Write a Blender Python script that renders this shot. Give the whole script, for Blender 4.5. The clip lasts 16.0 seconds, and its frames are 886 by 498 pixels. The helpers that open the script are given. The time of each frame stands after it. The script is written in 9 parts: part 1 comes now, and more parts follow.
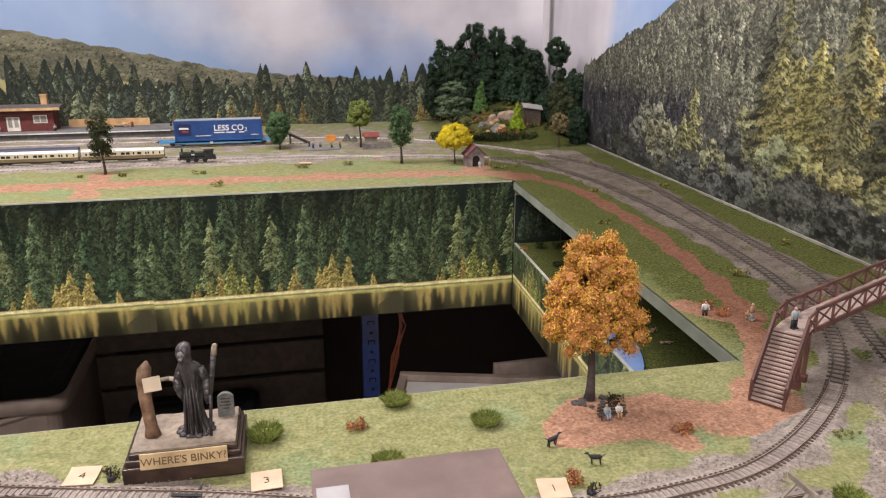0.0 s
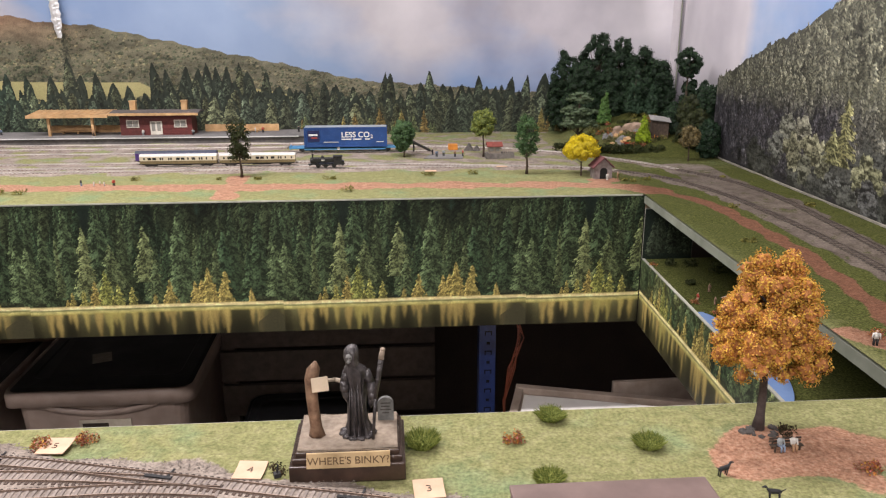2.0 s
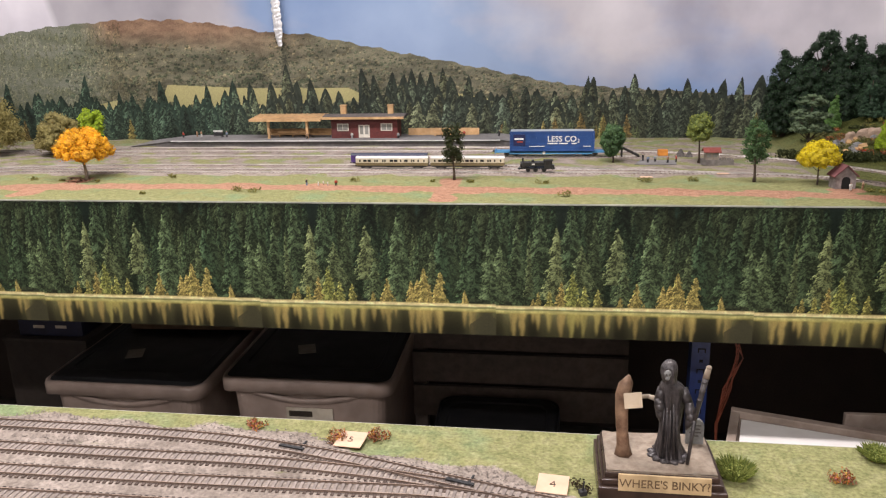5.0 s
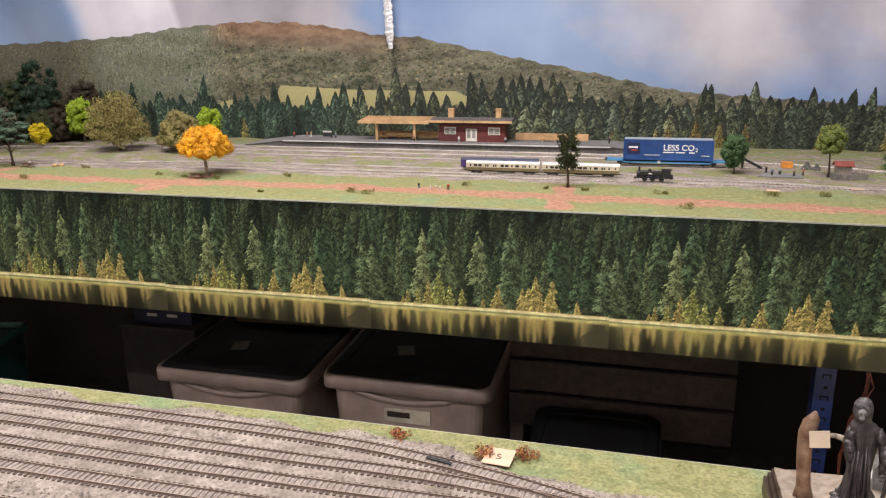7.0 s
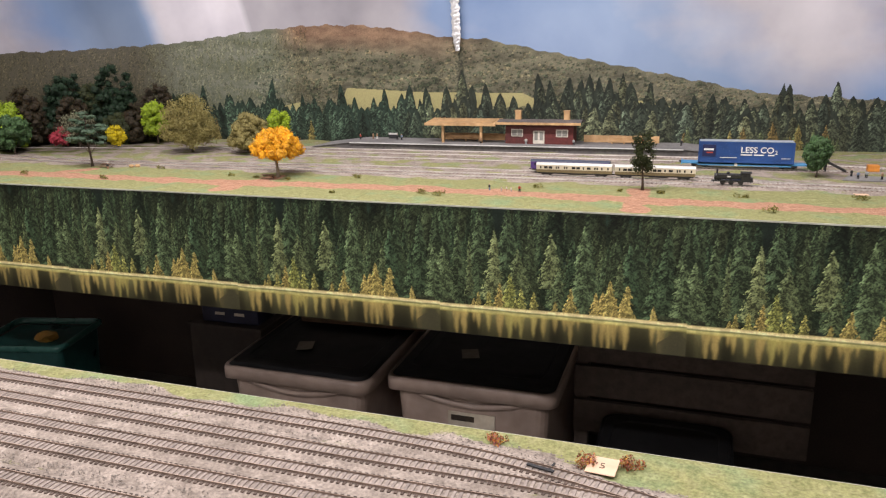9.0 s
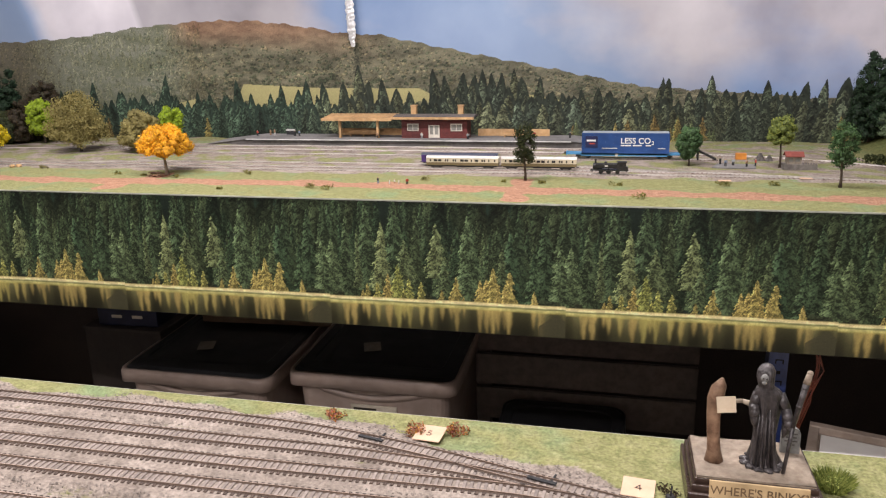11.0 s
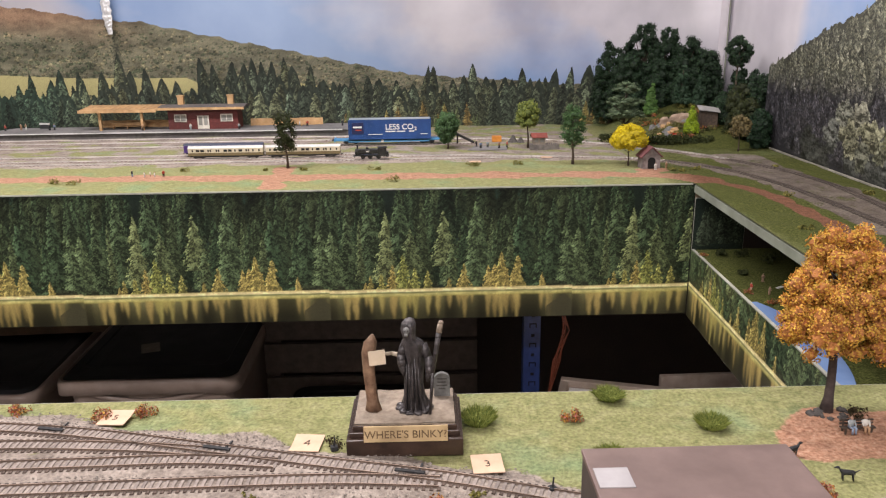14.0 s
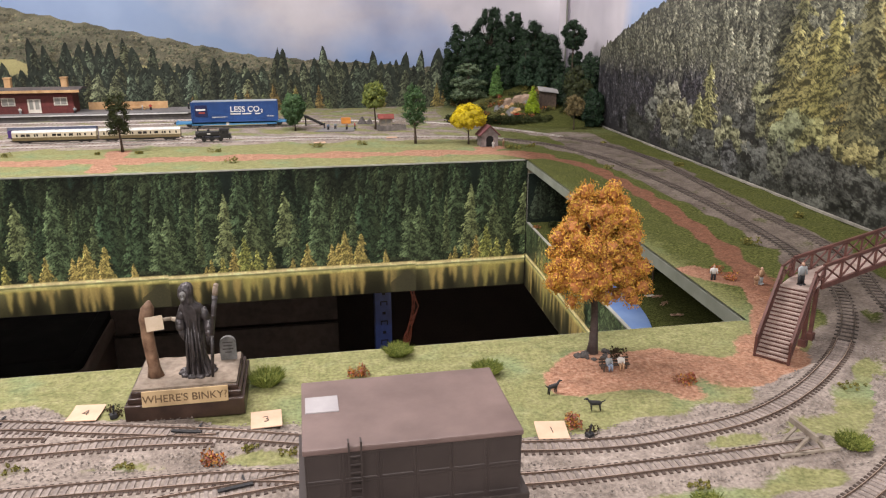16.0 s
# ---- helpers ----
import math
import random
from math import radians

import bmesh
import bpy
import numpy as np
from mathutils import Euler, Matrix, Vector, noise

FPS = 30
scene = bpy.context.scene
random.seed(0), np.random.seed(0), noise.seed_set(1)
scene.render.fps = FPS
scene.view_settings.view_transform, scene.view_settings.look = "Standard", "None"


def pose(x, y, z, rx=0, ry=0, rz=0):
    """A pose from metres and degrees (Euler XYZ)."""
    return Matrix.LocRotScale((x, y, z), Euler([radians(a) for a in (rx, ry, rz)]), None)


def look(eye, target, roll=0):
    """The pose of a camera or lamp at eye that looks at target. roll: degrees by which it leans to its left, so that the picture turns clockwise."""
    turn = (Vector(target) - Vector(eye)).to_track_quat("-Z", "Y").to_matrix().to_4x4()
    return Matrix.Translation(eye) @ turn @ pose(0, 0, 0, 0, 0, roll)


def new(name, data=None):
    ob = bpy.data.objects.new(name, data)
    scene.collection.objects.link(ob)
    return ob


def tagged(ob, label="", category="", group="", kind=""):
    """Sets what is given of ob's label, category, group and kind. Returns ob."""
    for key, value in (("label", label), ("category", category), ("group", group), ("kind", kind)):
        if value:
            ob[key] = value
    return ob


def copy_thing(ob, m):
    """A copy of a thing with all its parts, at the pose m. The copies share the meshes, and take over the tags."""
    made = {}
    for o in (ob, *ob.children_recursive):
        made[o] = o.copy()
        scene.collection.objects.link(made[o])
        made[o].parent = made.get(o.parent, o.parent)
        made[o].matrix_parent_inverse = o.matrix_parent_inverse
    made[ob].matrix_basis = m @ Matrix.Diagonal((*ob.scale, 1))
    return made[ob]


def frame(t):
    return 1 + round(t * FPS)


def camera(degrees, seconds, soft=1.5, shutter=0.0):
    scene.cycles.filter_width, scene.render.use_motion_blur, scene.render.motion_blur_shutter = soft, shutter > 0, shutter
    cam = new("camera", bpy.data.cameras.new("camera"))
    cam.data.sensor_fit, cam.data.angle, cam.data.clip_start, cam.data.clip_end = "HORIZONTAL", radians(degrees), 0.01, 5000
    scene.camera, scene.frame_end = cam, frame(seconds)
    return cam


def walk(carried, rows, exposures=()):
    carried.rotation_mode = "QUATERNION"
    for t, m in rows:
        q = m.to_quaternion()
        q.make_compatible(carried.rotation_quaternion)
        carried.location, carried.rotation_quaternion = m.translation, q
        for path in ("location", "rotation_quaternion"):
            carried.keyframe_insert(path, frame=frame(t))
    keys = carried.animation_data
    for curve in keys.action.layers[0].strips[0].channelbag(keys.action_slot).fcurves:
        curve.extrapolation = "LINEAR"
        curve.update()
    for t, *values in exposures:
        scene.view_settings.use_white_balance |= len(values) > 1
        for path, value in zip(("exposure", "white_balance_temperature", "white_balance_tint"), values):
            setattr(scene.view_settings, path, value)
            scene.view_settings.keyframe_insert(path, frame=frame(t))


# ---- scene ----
cam = camera(61.0, 16.0, soft=1.2)
PATH = [
    (0, (0.045, 0.005, 0.26), (0.442, 1.876, -0.325), -0.1),
    (0.5, (0.031, 0.012, 0.261), (0.338, 1.903, -0.314), -0.2),
    (1, (0.021, 0.014, 0.257), (0.257, 1.918, -0.31), -0.2),
    (1.5, (0.014, 0.017, 0.256), (0.199, 1.927, -0.306), -0.2),
    (2, (0.004, 0.02, 0.257), (0.143, 1.936, -0.301), -0.1),
    (2.5, (-0.008, 0.025, 0.256), (0.076, 1.946, -0.296), -0.2),
    (3, (-0.023, 0.029, 0.252), (-0.001, 1.951, -0.299), -0.2),
    (3.5, (-0.038, 0.033, 0.253), (-0.088, 1.956, -0.297), -0.3),
    (4, (-0.051, 0.036, 0.25), (-0.17, 1.955, -0.3), -0.4),
    (4.5, (-0.067, 0.04, 0.248), (-0.262, 1.954, -0.298), -0.8),
    (5, (-0.087, 0.042, 0.25), (-0.369, 1.948, -0.287), -1.3),
    (7.5, (-0.146, 0.05, 0.252), (-0.694, 1.901, -0.268), -0.7),
    (8, (-0.158, 0.05, 0.251), (-0.755, 1.888, -0.262), -0.9),
    (9.1, (-0.167, 0.051, 0.247), (-0.805, 1.876, -0.267), -1.2),
    (10.5, (-0.114, 0.048, 0.242), (-0.653, 1.904, -0.272), -1.5),
    (11, (-0.102, 0.043, 0.243), (-0.544, 1.922, -0.282), -1.2),
    (11.5, (-0.088, 0.041, 0.243), (-0.437, 1.937, -0.289), -0.9),
    (12, (-0.073, 0.038, 0.242), (-0.341, 1.946, -0.296), -0.7),
    (12.5, (-0.059, 0.036, 0.242), (-0.254, 1.951, -0.302), -0.6),
    (13, (-0.043, 0.033, 0.243), (-0.169, 1.952, -0.306), -0.7),
    (13.5, (-0.025, 0.029, 0.243), (-0.072, 1.95, -0.31), -0.8),
    (14, (-0.008, 0.022, 0.24), (0.03, 1.942, -0.318), -0.8),
    (14.5, (0.008, 0.015, 0.237), (0.13, 1.929, -0.328), -0.6),
    (15, (0.025, 0.006, 0.237), (0.228, 1.911, -0.336), -0.4),
    (15.5, (0.042, -0.002, 0.236), (0.32, 1.892, -0.345), -0.2),
    (16, (0.054, -0.007, 0.229), (0.401, 1.872, -0.362), -0.1),
]
walk(cam, [(t, look(eye, target, roll)) for t, eye, target, roll in PATH])
K = 0.7          # metres to one unit of the plan below
RNG = np.random.default_rng(7)

# ---- world and light ----
world = bpy.data.worlds.new("room_air")
scene.world = world
world.use_nodes = True
world.node_tree.nodes["Background"].inputs[0].default_value = (0.9, 0.93, 1.0, 1)
world.node_tree.nodes["Background"].inputs[1].default_value = 0.05


def ceiling_lamp(x, y, sx, sy, power):
    light = bpy.data.lights.new("tube_light", "AREA")
    light.shape, light.size, light.size_y, light.energy = "RECTANGLE", sx, sy, power
    light.color = (1.0, 0.925, 0.925)
    ob = new("tube_light", light)
    ob.location = (x, y, 1.37)
    return ob


ceiling_lamp(-1.30, 0.98, 1.2, 0.10, 26)
ceiling_lamp(-0.22, 0.98, 1.2, 0.10, 26)
ceiling_lamp(-0.80, -0.85, 1.2, 0.10, 25)
ceiling_lamp(-0.05, -0.85, 1.2, 0.10, 24)


# ---- materials ----
def nodes_of(name, rough=0.7, metal=0.0):
    m = bpy.data.materials.new(name)
    m.use_nodes = True
    nt = m.node_tree
    b = nt.nodes["Principled BSDF"]
    b.inputs["Roughness"].default_value, b.inputs["Metallic"].default_value = rough, metal
    return m, nt, b


def noise_node(nt, scale, detail=4.0, rough=0.6):
    tc = nt.nodes.new("ShaderNodeTexCoord")
    n = nt.nodes.new("ShaderNodeTexNoise")
    n.inputs["Scale"].default_value, n.inputs["Detail"].default_value, n.inputs["Roughness"].default_value = scale, detail, rough
    nt.links.new(tc.outputs["Object"], n.inputs["Vector"])
    return n


def ramp_node(nt, fac, stops):
    r = nt.nodes.new("ShaderNodeValToRGB")
    e = r.color_ramp.elements
    while len(e) < len(stops):
        e.new(0.5)
    for el, (p, c) in zip(e, stops):
        el.position, el.color = p, (*c, 1)
    nt.links.new(fac, r.inputs[0])
    return r


def blend(nt, fac, a, b, mode="MIX"):
    mx = nt.nodes.new("ShaderNodeMix")
    mx.data_type, mx.blend_type = "RGBA", mode
    for sock, v in ((mx.inputs[0], fac), (mx.inputs[6], a), (mx.inputs[7], b)):
        if isinstance(v, (int, float)):
            sock.default_value = v
        elif isinstance(v, tuple):
            sock.default_value = (*v, 1)
        else:
            nt.links.new(v, sock)
    return mx.outputs[2]


def bump_to(nt, b, height, strength, dist):
    bp = nt.nodes.new("ShaderNodeBump")
    bp.inputs["Strength"].default_value, bp.inputs["Distance"].default_value = strength, dist
    nt.links.new(height, bp.inputs["Height"])
    nt.links.new(bp.outputs[0], b.inputs["Normal"])


def mat(name, a, b, fine=60.0, coarse=8.0, rough=0.7, metal=0.0, bump=0.3, dist=0.001, wear=0.35, each=0.0):
    """Two tones mixed by fine grain, a coarse stain, and optionally a shift per object."""
    m, nt, p = nodes_of(name, rough, metal)
    n1, n2 = noise_node(nt, fine, 5), noise_node(nt, coarse, 3)
    r = ramp_node(nt, n1.outputs["Fac"], [(0.32, a), (0.68, b)])
    d = ramp_node(nt, n2.outputs["Fac"], [(0.35, (1 - wear,) * 3), (0.65, (1 + 0.0,) * 3)])
    col = blend(nt, 1.0, r.outputs[0], d.outputs[0], "MULTIPLY")
    if each:
        oi = nt.nodes.new("ShaderNodeObjectInfo")
        er = ramp_node(nt, oi.outputs["Random"], [(0.0, (1 - each,) * 3), (1.0, (1.0,) * 3)])
        col = blend(nt, 1.0, col, er.outputs[0], "MULTIPLY")
    nt.links.new(col, p.inputs["Base Color"])
    rr = ramp_node(nt, n2.outputs["Fac"], [(0.3, (max(rough - 0.12, 0.03),) * 3), (0.7, (min(rough + 0.12, 1.0),) * 3)])
    nt.links.new(rr.outputs[0], p.inputs["Roughness"])
    if bump:
        bump_to(nt, p, n1.outputs["Fac"], bump, dist)
    return m


LEAF_TONES = {}


def leaf_mat(name, cols, rough=0.85, fine=500.0):
    """Flock: each scrap of it takes its own tone."""
    LEAF_TONES[name] = cols
    m, nt, p = nodes_of(name, rough)
    g = nt.nodes.new("ShaderNodeNewGeometry")
    n = len(cols)
    r = ramp_node(nt, g.outputs["Random Per Island"], [(i / max(n - 1, 1), c) for i, c in enumerate(cols)])
    n2 = noise_node(nt, 25.0, 2)
    d = ramp_node(nt, n2.outputs["Fac"], [(0.3, (0.65,) * 3), (0.7, (1.1,) * 3)])
    nt.links.new(blend(nt, 1.0, r.outputs[0], d.outputs[0], "MULTIPLY"), p.inputs["Base Color"])
    p.inputs["Specular IOR Level"].default_value = 0.15
    return m


def ink_mat(name, rough=0.42, stain=0.16):
    """A printed sheet: its inks are in the colour attribute of the mesh."""
    m, nt, p = nodes_of(name, rough)
    at = nt.nodes.new("ShaderNodeAttribute")
    at.attribute_name = "ink"
    n = noise_node(nt, 3.0, 3)
    g = noise_node(nt, 700.0, 2)
    d = ramp_node(nt, n.outputs["Fac"], [(0.3, (1 - stain,) * 3), (0.7, (1.0,) * 3)])
    e = ramp_node(nt, g.outputs["Fac"], [(0.3, (0.8,) * 3), (0.7, (1.15,) * 3)])
    col = blend(nt, 1.0, at.outputs["Color"], d.outputs[0], "MULTIPLY")
    nt.links.new(blend(nt, 1.0, col, e.outputs[0], "MULTIPLY"), p.inputs["Base Color"])
    p.inputs["Specular IOR Level"].default_value = 0.3
    return m


M_INK = ink_mat("printed_paper")
M_INK_MATT = ink_mat("printed_card", 0.7)
M_WALL = mat("room_wall", (0.62, 0.60, 0.56), (0.70, 0.68, 0.64), 40, 2, 0.85)
M_CEIL = mat("ceiling_paint", (0.78, 0.77, 0.74), (0.82, 0.81, 0.79), 40, 2, 0.9)
M_FLOOR = mat("floor_concrete", (0.06, 0.055, 0.05), (0.10, 0.09, 0.08), 30, 3, 0.8)
M_PLY = mat("plywood", (0.36, 0.27, 0.17), (0.48, 0.37, 0.24), 50, 6, 0.7)
M_FASCIA = mat("fascia_paint", (0.22, 0.24, 0.185), (0.30, 0.32, 0.26), 40, 6, 0.6)
M_EDGE = mat("board_edge", (0.38, 0.38, 0.32), (0.50, 0.50, 0.43), 80, 8, 0.7)
M_BLACK = mat("black_cloth", (0.006, 0.006, 0.006), (0.012, 0.011, 0.010), 200, 6, 0.95)
# Dark tone of the sheets added for the shade below the boards.
M_UNDERDARK = mat("underboard_dark", (0.048, 0.034, 0.028), (0.068, 0.050, 0.042), 200, 6, 0.95)
M_SLEEPER_DARK = mat("sleeper_dark", (0.030, 0.022, 0.018), (0.075, 0.058, 0.048), 300, 20, 0.85, each=0.35)
M_SLEEPER_SIDE = mat("sleeper_side", (0.045, 0.034, 0.028), (0.105, 0.082, 0.070), 300, 20, 0.85, each=0.35)
M_SLEEPER_END = mat("sleeper_end", (0.060, 0.040, 0.031), (0.150, 0.108, 0.088), 300, 20, 0.85, each=0.35)
M_SLEEPER = mat("sleeper_brown", (0.275, 0.224, 0.198), (0.43, 0.365, 0.33), 300, 20, 0.85, each=0.35)
M_RAILSIDE = mat("rail_rust", (0.110, 0.072, 0.053), (0.21, 0.150, 0.115), 300, 20, 0.7, 0.2)
M_RAILTOP = mat("rail_steel", (0.46, 0.33, 0.26), (0.64, 0.50, 0.42), 200, 10, 0.3, 0.5, 0.1)
M_BALLAST = leaf_mat("ballast_chippings", [(0.21, 0.182, 0.160), (0.26, 0.226, 0.200), (0.32, 0.284, 0.255), (0.215, 0.185, 0.165), (0.285, 0.252, 0.225)])


def ground_mat():
    m, nt, p = nodes_of("scenic_ground", 0.92)
    p.inputs["Specular IOR Level"].default_value = 0.1
    at = nt.nodes.new("ShaderNodeAttribute")
    at.attribute_name = "cover"
    sep = nt.nodes.new("ShaderNodeSeparateColor")
    nt.links.new(at.outputs["Color"], sep.inputs[0])
    nf, nm, nl, ng = noise_node(nt, 420, 4), noise_node(nt, 95, 5, 0.7), noise_node(nt, 14, 3), noise_node(nt, 900, 2)
    grass = ramp_node(nt, nm.outputs["Fac"], [(0.28, (0.170, 0.180, 0.078)), (0.5, (0.240, 0.240, 0.108)), (0.72, (0.305, 0.295, 0.155))])
    mint = ramp_node(nt, nl.outputs["Fac"], [(0.52, (0, 0, 0)), (0.70, (0.55, 0.55, 0.55))])
    gcol = blend(nt, mint.outputs[0], grass.outputs[0], (0.17, 0.27, 0.15))
    spk = ramp_node(nt, nf.outputs["Fac"], [(0.3, (0.62,) * 3), (0.7, (1.25,) * 3)])
    gcol = blend(nt, 1.0, gcol, spk.outputs[0], "MULTIPLY")
    stone = ramp_node(nt, nf.outputs["Fac"], [(0.3, (0.215, 0.184, 0.165)), (0.5, (0.330, 0.280, 0.243)), (0.7, (0.430, 0.375, 0.330))])
    dark = ramp_node(nt, nl.outputs["Fac"], [(0.35, (0.78, 0.77, 0.76)), (0.6, (1, 1, 1))])
    scol = blend(nt, 1.0, stone.outputs[0], dark.outputs[0], "MULTIPLY")
    mott = ramp_node(nt, noise_node(nt, 48, 4, 0.65).outputs["Fac"], [(0.34, (0.56, 0.55, 0.54)), (0.56, (1.0, 1.0, 1.0))])
    scol = blend(nt, 0.8, scol, mott.outputs[0], "MULTIPLY")
    path = ramp_node(nt, nf.outputs["Fac"], [(0.3, (0.24, 0.118, 0.076)), (0.5, (0.385, 0.212, 0.138)), (0.7, (0.50, 0.318, 0.225))])
    pst = ramp_node(nt, nm.outputs["Fac"], [(0.35, (0.7,) * 3), (0.6, (1.05,) * 3)])
    pcol = blend(nt, 1.0, path.outputs[0], pst.outputs[0], "MULTIPLY")

    def edge(sock):
        add = nt.nodes.new("ShaderNodeMath")
        add.operation = "MULTIPLY_ADD"
        nt.links.new(nm.outputs["Fac"], add.inputs[0])
        add.inputs[1].default_value = 0.9
        nt.links.new(sock, add.inputs[2])
        a2 = nt.nodes.new("ShaderNodeMath")
        a2.operation = "MULTIPLY_ADD"
        nt.links.new(nf.outputs["Fac"], a2.inputs[0])
        a2.inputs[1].default_value = 0.5
        nt.links.new(add.outputs[0], a2.inputs[2])
        return ramp_node(nt, a2.outputs[0], [(0.50, (0, 0, 0)), (0.70, (1, 1, 1))])

    def halve(sock):
        h = nt.nodes.new("ShaderNodeMath")
        h.operation = "MULTIPLY_ADD"
        nt.links.new(sock, h.inputs[0])
        h.inputs[1].default_value, h.inputs[2].default_value = 1.0, -0.6
        return h.outputs[0]

    eb, ep = edge(halve(sep.outputs[0])), edge(halve(sep.outputs[1]))
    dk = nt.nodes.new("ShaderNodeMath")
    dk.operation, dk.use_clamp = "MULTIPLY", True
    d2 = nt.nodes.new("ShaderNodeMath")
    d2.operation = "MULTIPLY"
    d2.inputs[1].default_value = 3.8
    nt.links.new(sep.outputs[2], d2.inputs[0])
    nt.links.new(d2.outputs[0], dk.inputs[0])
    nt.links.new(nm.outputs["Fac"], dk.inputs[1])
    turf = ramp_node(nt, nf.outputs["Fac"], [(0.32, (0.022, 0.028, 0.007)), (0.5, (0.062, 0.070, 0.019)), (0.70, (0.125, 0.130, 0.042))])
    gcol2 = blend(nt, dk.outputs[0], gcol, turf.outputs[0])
    # the dark cover also darkens ballast and path
    stone_dark = ramp_node(nt, sep.outputs[2], [(0.0, (1, 1, 1)), (0.75, (0.45, 0.44, 0.425))])
    scol = blend(nt, 1.0, scol, stone_dark.outputs[0], "MULTIPLY")
    path_dark = ramp_node(nt, sep.outputs[2], [(0.0, (1, 1, 1)), (0.75, (0.42, 0.36, 0.34))])
    pcol = blend(nt, 1.0, pcol, path_dark.outputs[0], "MULTIPLY")
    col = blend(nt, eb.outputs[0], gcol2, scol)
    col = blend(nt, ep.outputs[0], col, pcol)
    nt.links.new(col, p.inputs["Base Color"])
    bump_to(nt, p, nf.outputs["Fac"], 0.7, 0.0012)
    return m


M_GROUND = ground_mat()


# ---- building helpers (plan units in, metres out) ----
def link_mesh(name, verts, faces, material, parent=None, at=(0, 0, 0), ink=None, cover=None, smooth=False, matidx=None):
    me = bpy.data.meshes.new(name)
    me.from_pydata((np.asarray(verts, float) * K).tolist(), [], [tuple(int(i) for i in f) for f in faces] if not isinstance(faces, np.ndarray) else faces.tolist())
    for m in material if isinstance(material, (list, tuple)) else [material]:
        me.materials.append(m)
    if matidx is not None:
        me.polygons.foreach_set("material_index", np.asarray(matidx, np.int32))
    for key, arr in (("ink", ink), ("cover", cover)):
        if arr is not None:
            at_ = me.color_attributes.new(key, "FLOAT_COLOR", "POINT")
            rgba = np.ones((len(verts), 4), np.float32)
            rgba[:, :3] = arr
            at_.data.foreach_set("color", rgba.ravel())
    if smooth:
        me.polygons.foreach_set("use_smooth", np.ones(len(me.polygons), bool))
    me.update()
    ob = new(name, me)
    if parent is not None:
        ob.parent = parent
    ob.location = Vector(at) * K
    return ob


def part(name, bm, material, parent=None, label="", smooth=False, at=(0, 0, 0), rz=0.0):
    """Links a bmesh as one mesh object, under its thing or at top level."""
    me = bpy.data.meshes.new(name)
    bmesh.ops.scale(bm, vec=(K, K, K), verts=bm.verts)
    bm.to_mesh(me)
    bm.free()
    for m in material if isinstance(material, (list, tuple)) else [material]:
        me.materials.append(m)
    if smooth:
        me.polygons.foreach_set("use_smooth", np.ones(len(me.polygons), bool))
    ob = new(name, me)
    if parent is not None:
        ob.parent = parent
    ob.location = Vector(at) * K
    ob.rotation_euler = (0, 0, radians(rz))
    if label:
        ob["label"] = label
    return ob


def thing(name, label, category, at=(0, 0, 0), rz=0.0, group="", kind=""):
    ob = new(name)
    ob.empty_display_size = 0.02
    ob.location = Vector(at) * K
    ob.rotation_euler = (0, 0, radians(rz))
    return tagged(ob, label, category, group, kind)


def spot(x, y, z=0.0, rz=0.0):
    return pose(x * K, y * K, z * K, 0, 0, rz)


def box(bm, c, s, rz=0.0, bevel=0.0, mi=0, rx=0.0, ry=0.0):
    m = Matrix.Translation(c) @ Euler((radians(rx), radians(ry), radians(rz))).to_matrix().to_4x4() @ Matrix.Diagonal((*s, 1))
    r = bmesh.ops.create_cube(bm, size=1.0, matrix=m)
    fs = {f for v in r["verts"] for f in v.link_faces}
    if bevel:
        es = list({e for v in r["verts"] for e in v.link_edges})
        rb = bmesh.ops.bevel(bm, geom=es, offset=bevel, segments=2, profile=0.6, affect="EDGES")
        fs = {f for f in fs if f.is_valid} | set(rb["faces"])
    for f in fs:
        f.material_index = mi
    return bm


def rod(bm, p, q, r1, r2=None, n=8, mi=0):
    p, q = Vector(p), Vector(q)
    d = q - p
    m = Matrix.Translation((p + q) / 2) @ d.to_track_quat("Z", "Y").to_matrix().to_4x4()
    r = bmesh.ops.create_cone(bm, cap_ends=True, segments=n, radius1=r1, radius2=r1 if r2 is None else r2, depth=d.length, matrix=m)
    for f in {f for v in r["verts"] for f in v.link_faces}:
        f.material_index = mi
    return bm


def ball(bm, c, s, sub=2, mi=0, jitter=0.0):
    m = Matrix.Translation(c) @ Matrix.Diagonal((*(s if isinstance(s, (tuple, list)) else (s, s, s)), 1))
    r = bmesh.ops.create_icosphere(bm, subdivisions=sub, radius=1.0, matrix=m)
    for v in r["verts"]:
        if jitter:
            v.co += (v.co - Vector(c)) * float(RNG.uniform(-jitter, jitter))
    for f in {f for v in r["verts"] for f in v.link_faces}:
        f.material_index = mi
    return bm


def loft(bm, rings, mi=0, cap=True):
    """Joins rings of equal count into one skin."""
    vs = [[bm.verts.new(p) for p in ring] for ring in rings]
    n = len(vs[0])
    for a, b in zip(vs, vs[1:]):
        for i in range(n):
            f = bm.faces.new((a[i], a[(i + 1) % n], b[(i + 1) % n], b[i]))
            f.material_index = mi
    if cap:
        bm.faces.new(vs[0][::-1]).material_index = mi
        bm.faces.new(vs[-1]).material_index = mi
    return bm


def ring(c, rx, ry, n=12, wob=0.0, ph=0.0):
    return [(c[0] + math.cos(2 * math.pi * i / n + ph) * rx * (1 + wob * math.sin(3.1 * i + c[2] * 90)),
             c[1] + math.sin(2 * math.pi * i / n + ph) * ry * (1 + wob * math.cos(2.3 * i + c[2] * 70)), c[2]) for i in range(n)]


